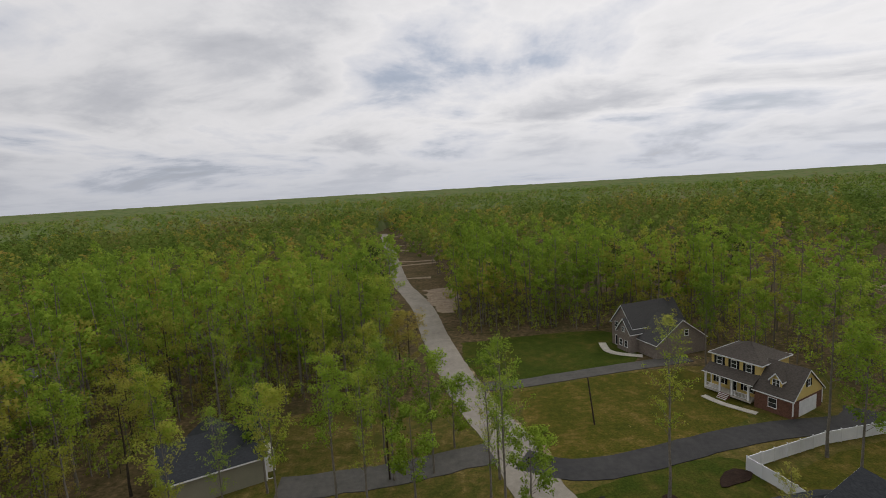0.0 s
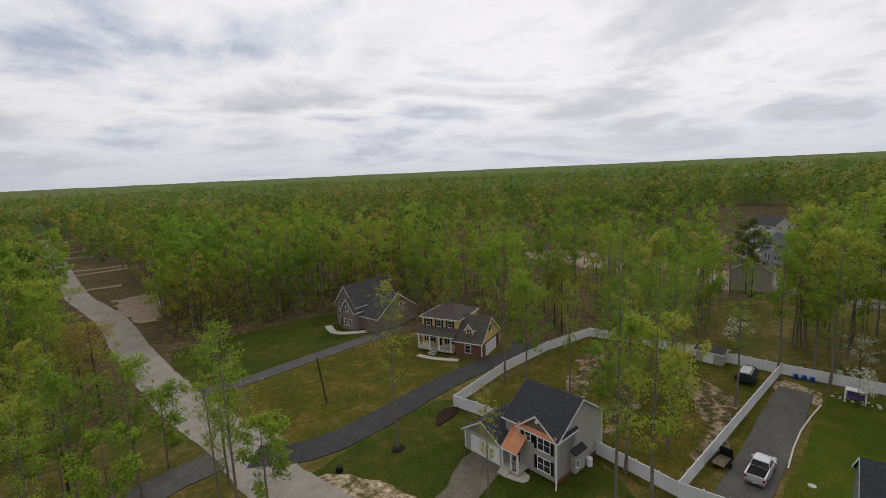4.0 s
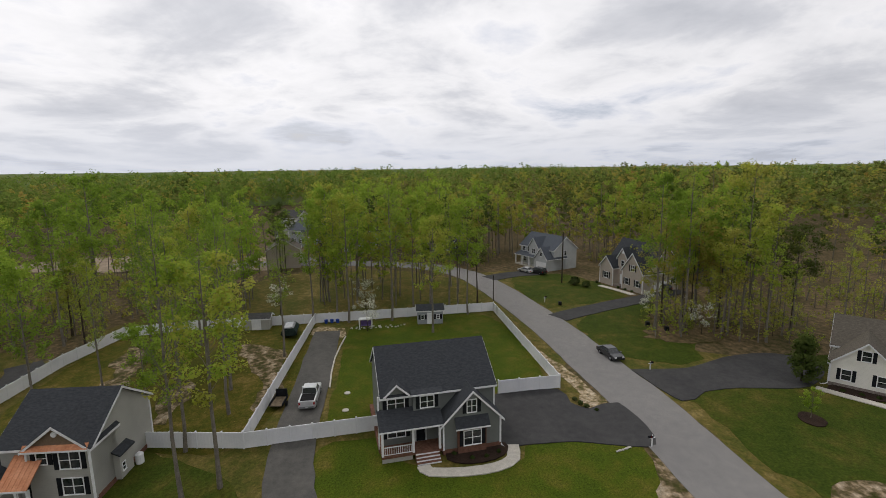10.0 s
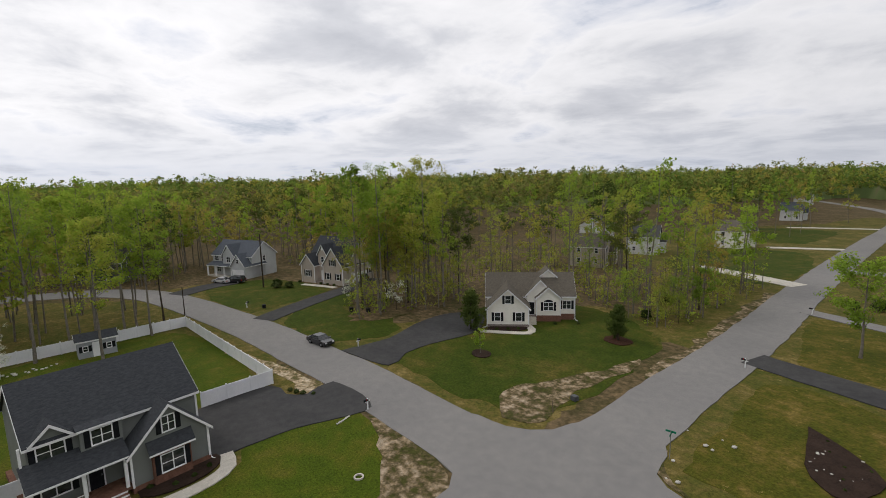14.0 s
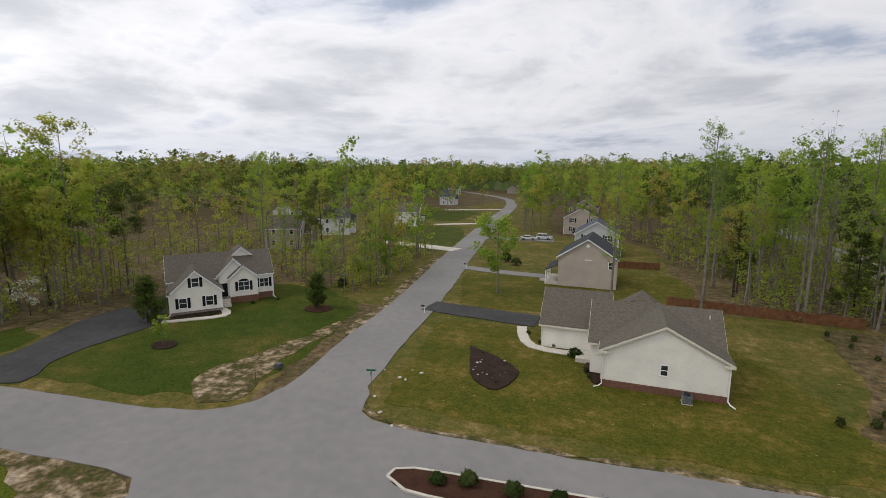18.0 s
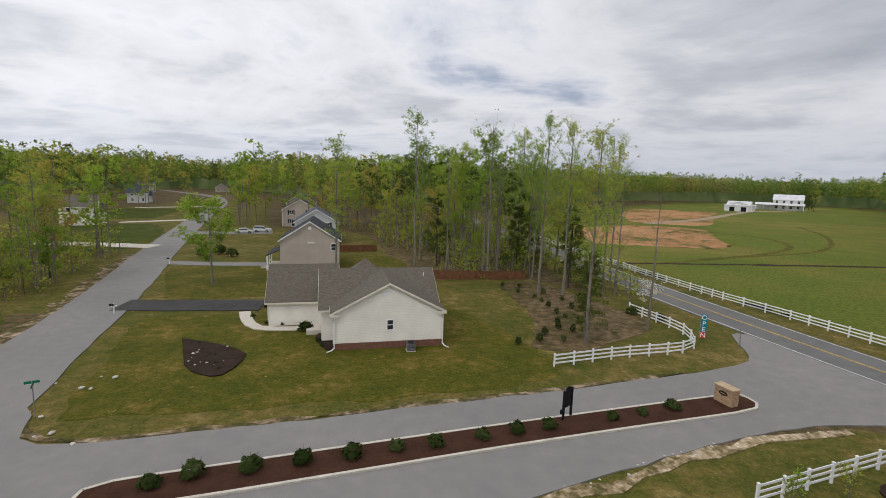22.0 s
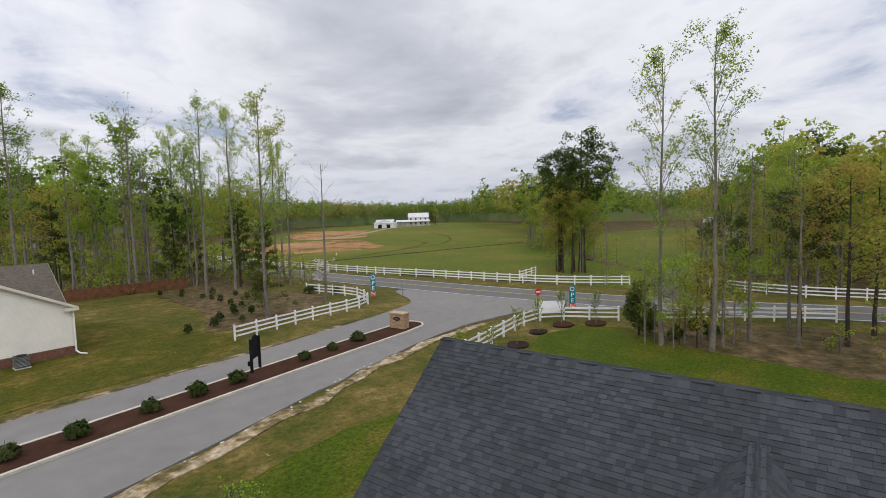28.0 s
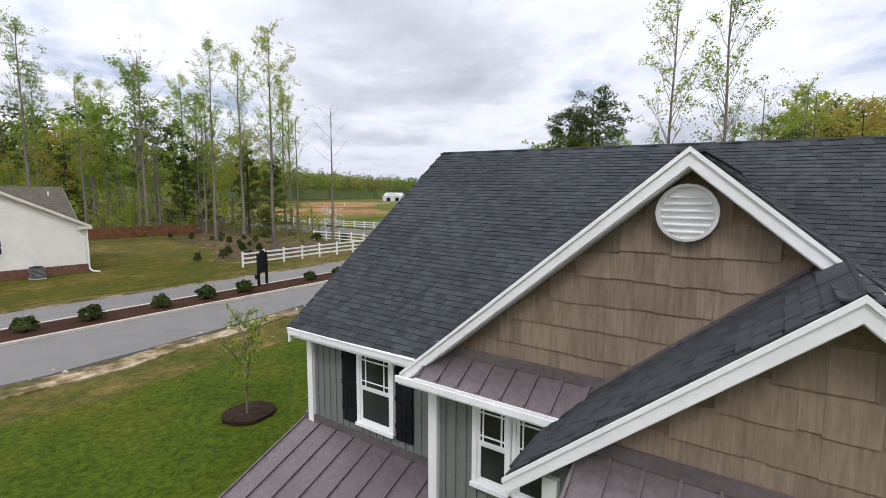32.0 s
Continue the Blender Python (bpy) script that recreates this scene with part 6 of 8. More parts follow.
metal_roof(2.72, 8.0, -1.02, -0.64, 4.26, 4.49, 21, "bronze standing-seam metal skirt roof")
metal_roof(4.72, 8.1, -2.0, -1.58, 4.14, 4.4, 15, "bronze standing-seam metal skirt roof")
boxpart("fascia", (2.44, 8.0, -1.06, -1.02, 4.195, 4.26), TRIM, hg)
boxpart("soffit", (2.46, 8.0, -1.02, -0.62, 4.16, 4.19), TRIM, hg)
metal_roof(-0.42, 2.62, -1.9, 0.0, 1.78, 2.55, 8, "bronze standing-seam metal porch roof")
boxpart("bump_out", (2.68, 8.0, -0.62, 0.0, 0.0, 4.2), BB_SIDING, hg)
boxpart("garage_bay", (4.5, 8.0, -1.58, -0.62, 0.0, 4.3), BB_SIDING, hg)
for x, y, z0, z1 in ((-0.25, 0, 2.5, 4.0), (2.68, -0.62, 0.3, 4.1), (-0.25, 0, 0.3, 2.4), (4.5, -1.58, 0.3, 4.1)):
    corner_boards(hg, ((x, y),), z0, z1, TRIM, 0.1)
for k in range(20):
    x = -0.12 + 0.14 * k
    if x < 2.6:
        boxpart("batten", (x - 0.014, x + 0.014, -0.018, 0, 2.55, 4.0), BB_SIDING, hg)
for k in range(13):
    boxpart("batten", (2.82 + 0.14 * k - 0.014, 2.82 + 0.14 * k + 0.014, -0.638, -0.62, 0.3, 4.1), BB_SIDING, hg)


def grille_window(m, w, h, both=True):
    """Sash window whose upper light has a prairie grille."""
    bm = bmnew()
    ring_mesh(bm, -w / 2, w / 2, 0, h, 0.06, -0.055, 0.02, m)
    ob = part("window", bm, TRIM, hg)
    boxpart("sill", (-w / 2 - 0.07, w / 2 + 0.07, -0.085, -0.055, -0.075, -0.03), TRIM, ob, "", m)
    for lo, hi, y in ((0.0, h * 0.49, -0.02), (h * 0.49, h, -0.035)):
        bm = bmnew()
        ring_mesh(bm, -w / 2 + 0.04, w / 2 - 0.04, lo + 0.04, hi - 0.03, 0.04, y - 0.012, y + 0.012, m)
        part("sash", bm, TRIM, ob)
        boxpart("pane", (-w / 2 + 0.04, w / 2 - 0.04, y - 0.004, y, lo + 0.04, hi - 0.03), GLASS, ob, "", m)
    for x in (-w * 0.3, w * 0.3):
        boxpart("muntin", (x - 0.009, x + 0.009, -0.046, -0.036, h * 0.53, h - 0.03), TRIM, ob, "", m)
    for z in (h * 0.6, h * 0.9):
        boxpart("muntin", (-w / 2 + 0.04, w / 2 - 0.04, -0.047, -0.037, z - 0.009, z + 0.009), TRIM, ob, "", m)


grille_window(at(1.17, 0, 2.88), 0.6, 1.06)
for x in (0.65, 1.72):
    sh = boxpart("shutter", (x - 0.15, x + 0.15, -0.04, -0.02, 2.8, 4.01), BLACK, hg)
    for k in range(3):
        boxpart("shutter_board", (x - 0.15 + 0.1 * k + 0.004, x - 0.15 + 0.1 * k + 0.096, -0.052, -0.04, 2.8, 4.01), BLACK, sh)
    for z in (3.01, 3.41, 3.81):
        boxpart("shutter_batten", (x - 0.15, x + 0.15, -0.066, -0.052, z - 0.04, z + 0.04), BLACK, sh)
grille_window(at(3.46, -0.62, 3.14), 0.37, 0.88)
grille_window(at(3.93, -0.62, 3.14), 0.37, 0.88)
bm = bmnew()
tube(bm, [(2.42, 5.9, 5.8), (2.42, 5.9, 6.5)], [0.045, 0.045], 10)
part("vent_pipe", bm, TRIM, hg, "white roof vent pipe")

# ---- fences ----


def resample(pts, step):
    P = [Vector(p) for p in pts]
    out = []
    for a, b in zip(P, P[1:]):
        n = max(1, round((b - a).length / step))
        out += [a.lerp(b, k / n) for k in range(n)]
    return out + [P[-1]]


def shaped_post(w, h, cap):
    bm = bmnew()
    box(bm, -w / 2, w / 2, -w / 2, w / 2, -0.2, h)
    top = [v for v in bm.verts if v.co.z > h - 0.01]
    bm.faces.ensure_lookup_table()
    f = [q for q in bm.faces if all(v.co.z > h - 0.01 for v in q.verts)][0]
    r = bmesh.ops.inset_region(bm, faces=[f], thickness=0.0005)
    for v in f.verts:
        v.co.x *= 1.25
        v.co.y *= 1.25
    e = bmesh.ops.extrude_face_region(bm, geom=[f])
    vs = [v for v in e["geom"] if isinstance(v, bmesh.types.BMVert)]
    for v in vs:
        v.co.z += cap * 0.4
    g = [q for q in e["geom"] if isinstance(q, bmesh.types.BMFace)][0]
    e = bmesh.ops.extrude_face_region(bm, geom=[g])
    for v in [v for v in e["geom"] if isinstance(v, bmesh.types.BMVert)]:
        v.co.z += cap * 0.6
        v.co.x *= 0.15
        v.co.y *= 0.15
    return mesh_of("post", bm, VINYL)


PRIVACY_POST = shaped_post(0.13, 1.86, 0.1)
RAIL_POST = shaped_post(0.13, 1.3, 0.07)


def privacy_fence(pts, h=1.8):
    f = root("fence", ID.copy(), "tall white vinyl privacy fence", "fence")
    line = resample(pts, 2.4)
    for i, p in enumerate(line):
        q = part("post", PRIVACY_POST, None, f)
        q.location = (p.x, p.y, 0)
        if i + 1 < len(line):
            d = line[i + 1] - p
            m = pose(p.x, p.y, 0.0, 0, 0, math.degrees(math.atan2(d.y, d.x)))
            L = d.length
            bm = bmnew()
            n = 8
            V0 = []
            for k in range(n):
                for e, y in ((0.0, -0.014), (0.02, -0.022), (0.98, -0.022), (1.0, -0.014)):
                    V0.append((0.06 + (L - 0.12) * (k + e) / n, y))
            prism(bm, V0 + [(x, 0.022) for x in (L - 0.06, 0.06)], 0.14, h - 0.12, "z", m)
            part("panel", bm, VINYL, f)
            boxpart("rail", (0.06, L - 0.06, -0.045, 0.045, h - 0.13, h - 0.02), VINYL, f, "", m)
            boxpart("rail", (0.06, L - 0.06, -0.045, 0.045, 0.06, 0.2), VINYL, f, "", m)


privacy_fence([(38.4, 46.6), (37.4, 51.2), (36.1, 54.9), (49.5, 59.4), (62, 61.6), (74.0, 61.6), (78.0, 52.4), (81.0, 39.4), (83.0, 31.1)])
privacy_fence([(83.0, 31.1), (92.0, -1.7), (75, -5.6), (58.9, -9.3), (56.8, -1.4)])
privacy_fence([(42.9, 35.0), (43.3, 27.0), (43.4, 24.8), (47.6, 11.9)])
privacy_fence([(43.5, 24.9), (62.0, 27.9), (82.6, 31.2)])


def rail_fence(pts, z=0.0):
    f = root("rail_fence", ID.copy(), "white vinyl three-rail fence", "fence")
    line = resample([tuple(p) for p in smooth_line(pts, 1.0)][::2], 1.2)
    line = [line[0], *[p for p in line[1:-1]][1::2], line[-1]] if len(line) > 3 else line
    for i, p in enumerate(line):
        q = part("post", RAIL_POST, None, f)
        q.location = (p.x, p.y, 0)
        if i + 1 < len(line):
            d = line[i + 1] - p
            m = pose(p.x, p.y, 0, 0, 0, math.degrees(math.atan2(d.y, d.x)))
            for hz_ in (0.32, 0.7, 1.08):
                boxpart("rail", (0.05, d.length - 0.05, -0.022, 0.022, hz_, hz_ + 0.14), VINYL, f, "", m)


rail_fence([(-15.6, -39.3), (-23, -40.6), (-31.0, -41.6), (-33.6, -44.6), (-34.4, -48.4), (-33.2, -56)])
rail_fence([(-18.9, -20.1), (-26, -21.4), (-34.0, -22.6), (-36.6, -21.6), (-38.2, -18.8), (-40.2, -15.6)])
rail_fence([(-41.4, -13.6), (-45.4, -8), (-48.6, -2)])
rail_fence([(-49.0, -128), (-50.3, -74.5), (-52.9, -51), (-55.6, -32.5), (-60.6, -22.2)])
rail_fence([(-57.6, -38.2), (-61, -38.6), (-65, -39.4)])
rail_fence([(-62.6, -14.3), (-60.8, -8.3), (-61.2, -0.7), (-67, 18), (-80, 46)])


def board_fence(pts, h=1.55):
    f = root("board_fence", ID.copy(), "brown wooden board fence", "fence")
    line = resample(pts, 2.4)
    for p, q in zip(line, line[1:]):
        d = q - p
        m = pose(p.x, p.y, 0, 0, 0, math.degrees(math.atan2(d.y, d.x)))
        bm = bmnew()
        n = 12
        prism(bm, [(d.length * (k + e) / n, y) for k in range(n) for e, y in ((0.04, -0.02), (0.94, -0.02), (0.97, 0.0))] + [(d.length, 0.02), (0, 0.02)], 0.05, h, "z", m)
        part("panel", bm, CEDAR_FENCE, f)
        boxpart("post", (-0.05, 0.05, 0.02, 0.12, -0.1, h), CEDAR_FENCE, f, "", m)


board_fence([(6.8, -106), (-2.0, -107)])
board_fence([(-2.4, -78.4), (-14, -77), (-26.0, -76.4)])

# ---- vehicles ----


def paint(name, color):
    m, nt, b = material(name, 0.28, 0.3, 0.5)
    b.inputs["Coat Weight"].default_value = 0.6
    col = ramp(nt, noise_of(nt, 1.2, 3.0), [(0.3, tuple(c * 0.85 for c in color)), (0.7, color)])
    nt.links.new(col, b.inputs["Base Color"])
    return m


SILVER, DARK_CAR, WHITE_CAR = paint("silver_car_paint", (0.68, 0.69, 0.7)), paint("dark_car_paint", (0.018, 0.019, 0.022)), paint("white_car_paint", (0.72, 0.72, 0.72))
RED_LAMP = mixed("red_lamp_plastic", [(0.3, (0.3, 0.01, 0.01)), (0.7, (0.4, 0.02, 0.02))], 2.0, 9.0, rough=0.3)
CLEAR_LAMP = mixed("clear_lamp_plastic", [(0.3, (0.6, 0.6, 0.6)), (0.7, (0.7, 0.7, 0.7))], 2.0, 9.0, rough=0.2)


def car(m, kind, body_paint, label):
    L, W, H = {"pickup": (5.5, 1.95, 1.85), "sedan": (4.7, 1.82, 1.45), "suv": (4.8, 1.9, 1.75)}[kind]
    c = root(kind if kind != "suv" else "car", m, label, "pickup truck" if kind == "pickup" else "car")
    w = W / 2
    low = [(-L / 2, 0.45), (-L / 2 + 0.1, 0.3), (L / 2 - 0.1, 0.3), (L / 2, 0.5)]
    hood = {"pickup": 1.12, "sedan": 0.92, "suv": 1.1}[kind]
    belt = [(L / 2 - 0.05, hood - 0.12), (L / 2 - 0.9, hood), (-L / 2 + 0.05, hood + 0.02)]
    bm = bmnew()
    prism(bm, low + belt, -w, w, "y")
    bmesh.ops.bevel(bm, geom=bm.edges[:], offset=0.06, segments=2, affect="EDGES")
    body = part("body", bm, body_paint, c, smooth=False)
    x0, x1, x2, x3 = {"pickup": (-0.55, -0.35, 0.75, 1.35), "sedan": (-1.75, -0.95, 0.45, 1.25), "suv": (-2.25, -1.95, 0.6, 1.35)}[kind]
    for nm, mat, s, top in (("greenhouse", GLASS, 0.0, H - 0.05), ("cabin_roof", body_paint, 0.02, H)):
        bm = bmnew()
        zt = top
        zb = hood - 0.02 if nm == "greenhouse" else H - 0.09
        k = 0.0 if nm == "greenhouse" else 1.0
        a0, a3 = (x0, x3) if nm == "greenhouse" else (x1 - 0.05, x2 + 0.08)
        vs = [bm.verts.new(p) for p in ((a0, -w + 0.08 + 0.1 * k, zb), (a3, -w + 0.08 + 0.1 * k, zb), (a3, w - 0.08 - 0.1 * k, zb), (a0, w - 0.08 - 0.1 * k, zb), (x1, -w + 0.22, zt), (x2, -w + 0.22, zt), (x2, w - 0.22, zt), (x1, w - 0.22, zt))]
        for f in ((3, 2, 1, 0), (4, 5, 6, 7), (0, 1, 5, 4), (1, 2, 6, 5), (2, 3, 7, 6), (3, 0, 4, 7)):
            bm.faces.new([vs[i] for i in f])
        part(nm, bm, mat, c)
    for s in (-1, 1):
        for xa, xb in ((x3, x2), (x0, x1)):
            bm = bmnew()
            tube(bm, [(xa, s * (w - 0.08), hood), (xb, s * (w - 0.21), H - 0.06)], [0.05, 0.04], 6)
            part("pillar", bm, body_paint, c)
        boxpart("mirror", (x3 - 0.25, x3 - 0.05, s * (w + 0.1) - 0.1, s * (w + 0.1) + 0.1, hood, hood + 0.17), body_paint, c)
        for xx in (L / 2 - 0.95, -L / 2 + 1.0):
            bm = bmnew()
            tube(bm, [(xx, s * (w - 0.22), 0.36), (xx, s * (w + 0.01), 0.36)], [0.37, 0.37], 18)
            t = part("tyre", bm, RUBBER, c)
            bm = bmnew()
            tube(bm, [(xx, s * (w - 0.2), 0.36), (xx, s * (w + 0.025), 0.36)], [0.22, 0.2], 12)
            part("rim", bm, STEEL, t)
        boxpart("headlight", (L / 2 - 0.12, L / 2 + 0.01, s * (w - 0.3) - 0.18, s * (w - 0.3) + 0.18, hood - 0.32, hood - 0.15), CLEAR_LAMP, c)
        boxpart("tail_light", (-L / 2 - 0.01, -L / 2 + 0.1, s * (w - 0.14) - 0.1, s * (w - 0.14) + 0.1, hood - 0.35, hood - 0.08), RED_LAMP, c)
    boxpart("front_bumper", (L / 2 - 0.1, L / 2 + 0.07, -w + 0.1, w - 0.1, 0.32, 0.55), STEEL if kind == "pickup" else body_paint, c)
    boxpart("rear_bumper", (-L / 2 - 0.09, -L / 2 + 0.1, -w + 0.1, w - 0.1, 0.36, 0.56), STEEL if kind == "pickup" else body_paint, c)
    boxpart("number_plate", (-L / 2 - 0.1, -L / 2 - 0.088, -0.16, 0.16, 0.42, 0.52), TRIM, c)
    if kind == "pickup":
        boxpart("bed_liner", (-L / 2 + 0.14, x0 - 0.08, -w + 0.14, w - 0.14, hood - 0.02, hood + 0.035), RUBBER, c, "black bed liner")
        for s in (-1, 1):
            boxpart("bed_rail", (-L / 2 + 0.04, x0 - 0.02, s * (w - 0.08) - 0.07, s * (w - 0.08) + 0.07, hood, hood + 0.12), body_paint, c)
        boxpart("tailgate", (-L / 2 + 0.0, -L / 2 + 0.09, -w + 0.15, w - 0.15, hood - 0.5, hood + 0.12), body_paint, c)
    return c


car(pose(53.8, 21.6, 0.08, 0, 0, 11), "pickup", SILVER, "silver crew-cab pickup parked on the gravel lane")
car(pose(69.6, -18.4, 0.08, 0, 0, 198), "sedan", DARK_CAR, "black sedan parked at the street edge")
car(pose(109.5, -40.2, 0.08, 0, 0, 20), "suv", DARK_CAR, "black car parked before the garage")
car(pose(126, -14.4, 0.08, 0, 0, 40), "suv", DARK_CAR, "dark car parked on the driveway")
car(pose(127.8, -11.4, 0.08, 0, 0, 40), "sedan", WHITE_CAR, "white car parked on the driveway")
car(pose(33.2, -138.6, 0.1, 0, 0, 186), "sedan", WHITE_CAR, "white car parked on the gravel driveway")
car(pose(29.0, -141.6, 0.1, 0, 0, 176), "suv", SILVER, "silver car parked on the gravel driveway")

t = root("utility_trailer", pose(52.2, 24.9, 0.08, 0, 0, 6), "small flat wooden-decked utility trailer", "trailer")
boxpart("deck", (-1.2, 1.2, -0.75, 0.75, 0.5, 0.58), WOOD_POST, t)
for s in (-1, 1):
    boxpart("side_rail", (-1.2, 1.2, s * 0.75 - 0.03, s * 0.75 + 0.03, 0.5, 0.85), BLACK, t)
    bm = bmnew()
    tube(bm, [(0, s * 0.8, 0.3), (0, s * 0.98, 0.3)], [0.3, 0.3], 14)
    part("tyre", bm, RUBBER, t)
boxpart("tongue", (1.2, 2.2, -0.05, 0.05, 0.45, 0.52), BLACK, t)
boxpart("ramp", (1.15, 1.2, -0.7, 0.7, 0.58, 1.6), BLACK, t)

t = root("covered_trailer", pose(76.6, 33.4, 0.04, 0, 0, 15), "dark green tarp-covered boat on a trailer", "trailer")
bm = bmnew()
prism(bm, [(-1.2, 0.5), (1.2, 0.5), (1.3, 1.1), (0.8, 1.7), (-0.7, 1.75), (-1.3, 1.1)], -2.3, 2.3, "x")
bmesh.ops.bevel(bm, geom=bm.edges[:], offset=0.15, segments=2, affect="EDGES")
part("tarp", bm, mixed("green_tarp", [(0.3, (0.012, 0.022, 0.02)), (0.7, (0.03, 0.045, 0.04))], 1.0, 6.0, rough=0.6), t)
bm = bmnew()
prism(bm, [(-0.9, 1.78), (0.9, 1.72), (0.7, 1.9), (-0.6, 1.95)], -2.0, 1.2, "x")
part("cover_top", bm, STEEL, t)
for s in (-1, 1):
    bm = bmnew()
    tube(bm, [(-0.3, s * 0.9, 0.32), (-0.3, s * 1.15, 0.32)], [0.32, 0.32], 14)
    part("tyre", bm, RUBBER, t)

PURPLE = mixed("purple_plastic", [(0.3, (0.1, 0.07, 0.2)), (0.7, (0.16, 0.11, 0.28))], 1.0, 6.0, rough=0.5)
t = root("play_bench", pose(80.6, 21.2, 0.05, 0, 0, -80), "white-framed purple garden swing seat", "garden seat")
boxpart("seat", (-0.9, 0.9, -0.3, 0.4, 0.45, 0.55), PURPLE, t)
boxpart("backrest", (-0.9, 0.9, 0.3, 0.4, 0.55, 1.3), PURPLE, t)
boxpart("canopy", (-1.15, 1.15, -0.6, 0.6, 1.7, 1.8), TRIM, t)
for s in (-1, 1):
    for y in (-0.5, 0.5):
        boxpart("leg", (s * 1.1 - 0.06, s * 1.1 + 0.06, y - 0.06, y + 0.06, 0, 1.72), TRIM, t)
lay = random.Random(5)
ROCK = mixed("pale_rock", [(0.3, (0.4, 0.38, 0.33)), (0.7, (0.62, 0.6, 0.54))], 2.0, 9.0, bump=0.5)


def rock(x, y, s, mat=ROCK, z=0.04, label="pale rounded garden stone on the grass"):
    bm = bmnew()
    bmesh.ops.create_icosphere(bm, subdivisions=1, radius=s)
    for v in bm.verts:
        v.co *= 1 + lay.uniform(-0.25, 0.25)
        v.co.z *= 0.6
    ob = tagged(part("rock", bm, mat), label, "rock", "garden stones")
    ob.location = (x, y, s * 0.35 + z)


for k in range(22):
    rock(80.0 - 0.25 * k * 0.1 + lay.uniform(-0.6, 0.6) + 0.13 * k, 23.5 - 0.42 * k + lay.uniform(-0.3, 0.3), lay.uniform(0.12, 0.3))
for k in range(40):
    x = lay.uniform(-30, 10)
    rock(x, float(np.interp(x, (-32, -24, -18, -10, -2, 8), (-26.2, -26.4, -25.2, -23.1, -21.4, -20))) + lay.uniform(0.0, 0.7), lay.uniform(0.05, 0.12))
for x, y in [(22.2, -38.8), (22.6, -41.1), (21.4, -40.8), (23.1, -34.5), (21.2, -32.2), (19.2, -30.7), (22.9, -38.9), (25.3, -40.1), (22.0, -31.9)]:
    rock(x, y, lay.uniform(0.1, 0.24))
for k in range(14):
    rock(14.6 + lay.uniform(-1.6, 2.6) + 0.3 * k * 0.1, -44.6 + lay.uniform(-2.6, 2.8), lay.uniform(0.07, 0.17), z=0.1, label="pale stone among the dark bark mulch")
for x, y in ((55.9, 17.6), (51.6, 16.6)):
    bm = bmnew()
    tube(bm, [(x, y, 0.03), (x, y, 0.1), (x, y, 0.13)], [0.4, 0.38, 0.3], 14)
    tagged(part("septic_lid", bm, CONCRETE), "round pale concrete lid in the lawn", "lid")
bm = bmnew()
for k in range(20):
    a, b = math.tau * k / 20, math.tau * (k + 1) / 20
    q = [bm.verts.new((35.7 + r_ * math.cos(c_), -11.3 + r_ * math.sin(c_), z_)) for c_ in (a, b) for r_, z_ in ((0.3, 0.03), (0.3, 0.16), (0.42, 0.16), (0.42, 0.03))]
    for i in range(3):
        bm.faces.new((q[i], q[i + 1], q[i + 5], q[i + 4]))
tagged(part("lid_ring", bm, CONCRETE), "round concrete ring set in the lawn", "lid")
for k in range(8):
    rock(45.9 - 0.12 * k, -14.2 + 0.22 * k, 0.14)

# ---- signs, posts, mailboxes ----


def mailbox(x, y, a, mat=TRIM):
    b = root("mailbox", pose(x, y, 0.05, 0, 0, a), "mailbox on a white post at the kerb", "mailbox", "mailboxes")
    boxpart("post", (-0.05, 0.05, -0.05, 0.05, 0, 1.25), mat, b)
    boxpart("arm", (-0.05, 0.05, -0.35, 0.3, 0.92, 1.0), mat, b)
    bm = bmnew()
    prism(bm, [(-0.1, 1.0), (0.1, 1.0), (0.1, 1.13), *[(0.1 * math.cos(q), 1.13 + 0.1 * math.sin(q)) for q in (0.5, 1.05, 1.57, 2.1, 2.6)], (-0.1, 1.13)], -0.45, 0.05, "y")
    part("box", bm, BLACK if mat is TRIM else mat, b)
    bm = bmnew()
    box(bm, 0.1, 0.115, -0.2, -0.16, 1.05, 1.3)
    part("flag", bm, RED_LAMP, b)


mailbox(46.2, -16.4, 200)
mailbox(30.0, -59.6, 95)
mailbox(65.0, -22.6, 20)
mailbox(98.6, -12.6, 30)
mailbox(35.4, -91.4, 95)
mailbox(9.6, 58.4, 90, BLACK)


def post(x, y, h, mat, label, name="post", w=0.05, lean=0.0):
    bm = bmnew()
    tube(bm, [(0, 0, -0.1), (lean * h * 0.5, 0, h * 0.5), (lean * h, 0, h)], [w, w * 0.95, w * 0.85], 8)
    ob = tagged(part(name, bm, mat), label, "post")
    ob.location = (x, y, 0.0)
    return ob


post(35.0, -32.2, 1.3, WOOD_POST, "short weathered wooden stake on the corner lawn", w=0.06)
post(-37.3, -41.8, 2.3, STEEL, "thin leaning steel sign post", lean=0.12)
post(-40.6, -22.6, 1.2, WOOD_POST, "short wooden stake by the highway")
post(-53.4, -12.6, 1.1, BLACK, "black roadside marker post", w=0.07)
post(99.5, -1.9, 5.5, POLE_WOOD, "slim dark lamp post beside the street", "lamp_post", 0.09)
post(116.2, -19.0, 12.5, POLE_WOOD, "tall dark wooden utility pole", "utility_pole", 0.17)
post(21.4, 68.0, 7.6, POLE_WOOD, "bare dark leaning pole on the lawn", "pole", 0.12, -0.12)
post(-8.6, 57.2, 9.0, POLE_WOOD, "bare dark pole beside the gravel driveway", "pole", 0.13)
GREEN_SIGN = mixed("street_sign_green", [(0.3, (0.01, 0.14, 0.08)), (0.7, (0.015, 0.18, 0.1))], 2.0, 9.0, rough=0.5)


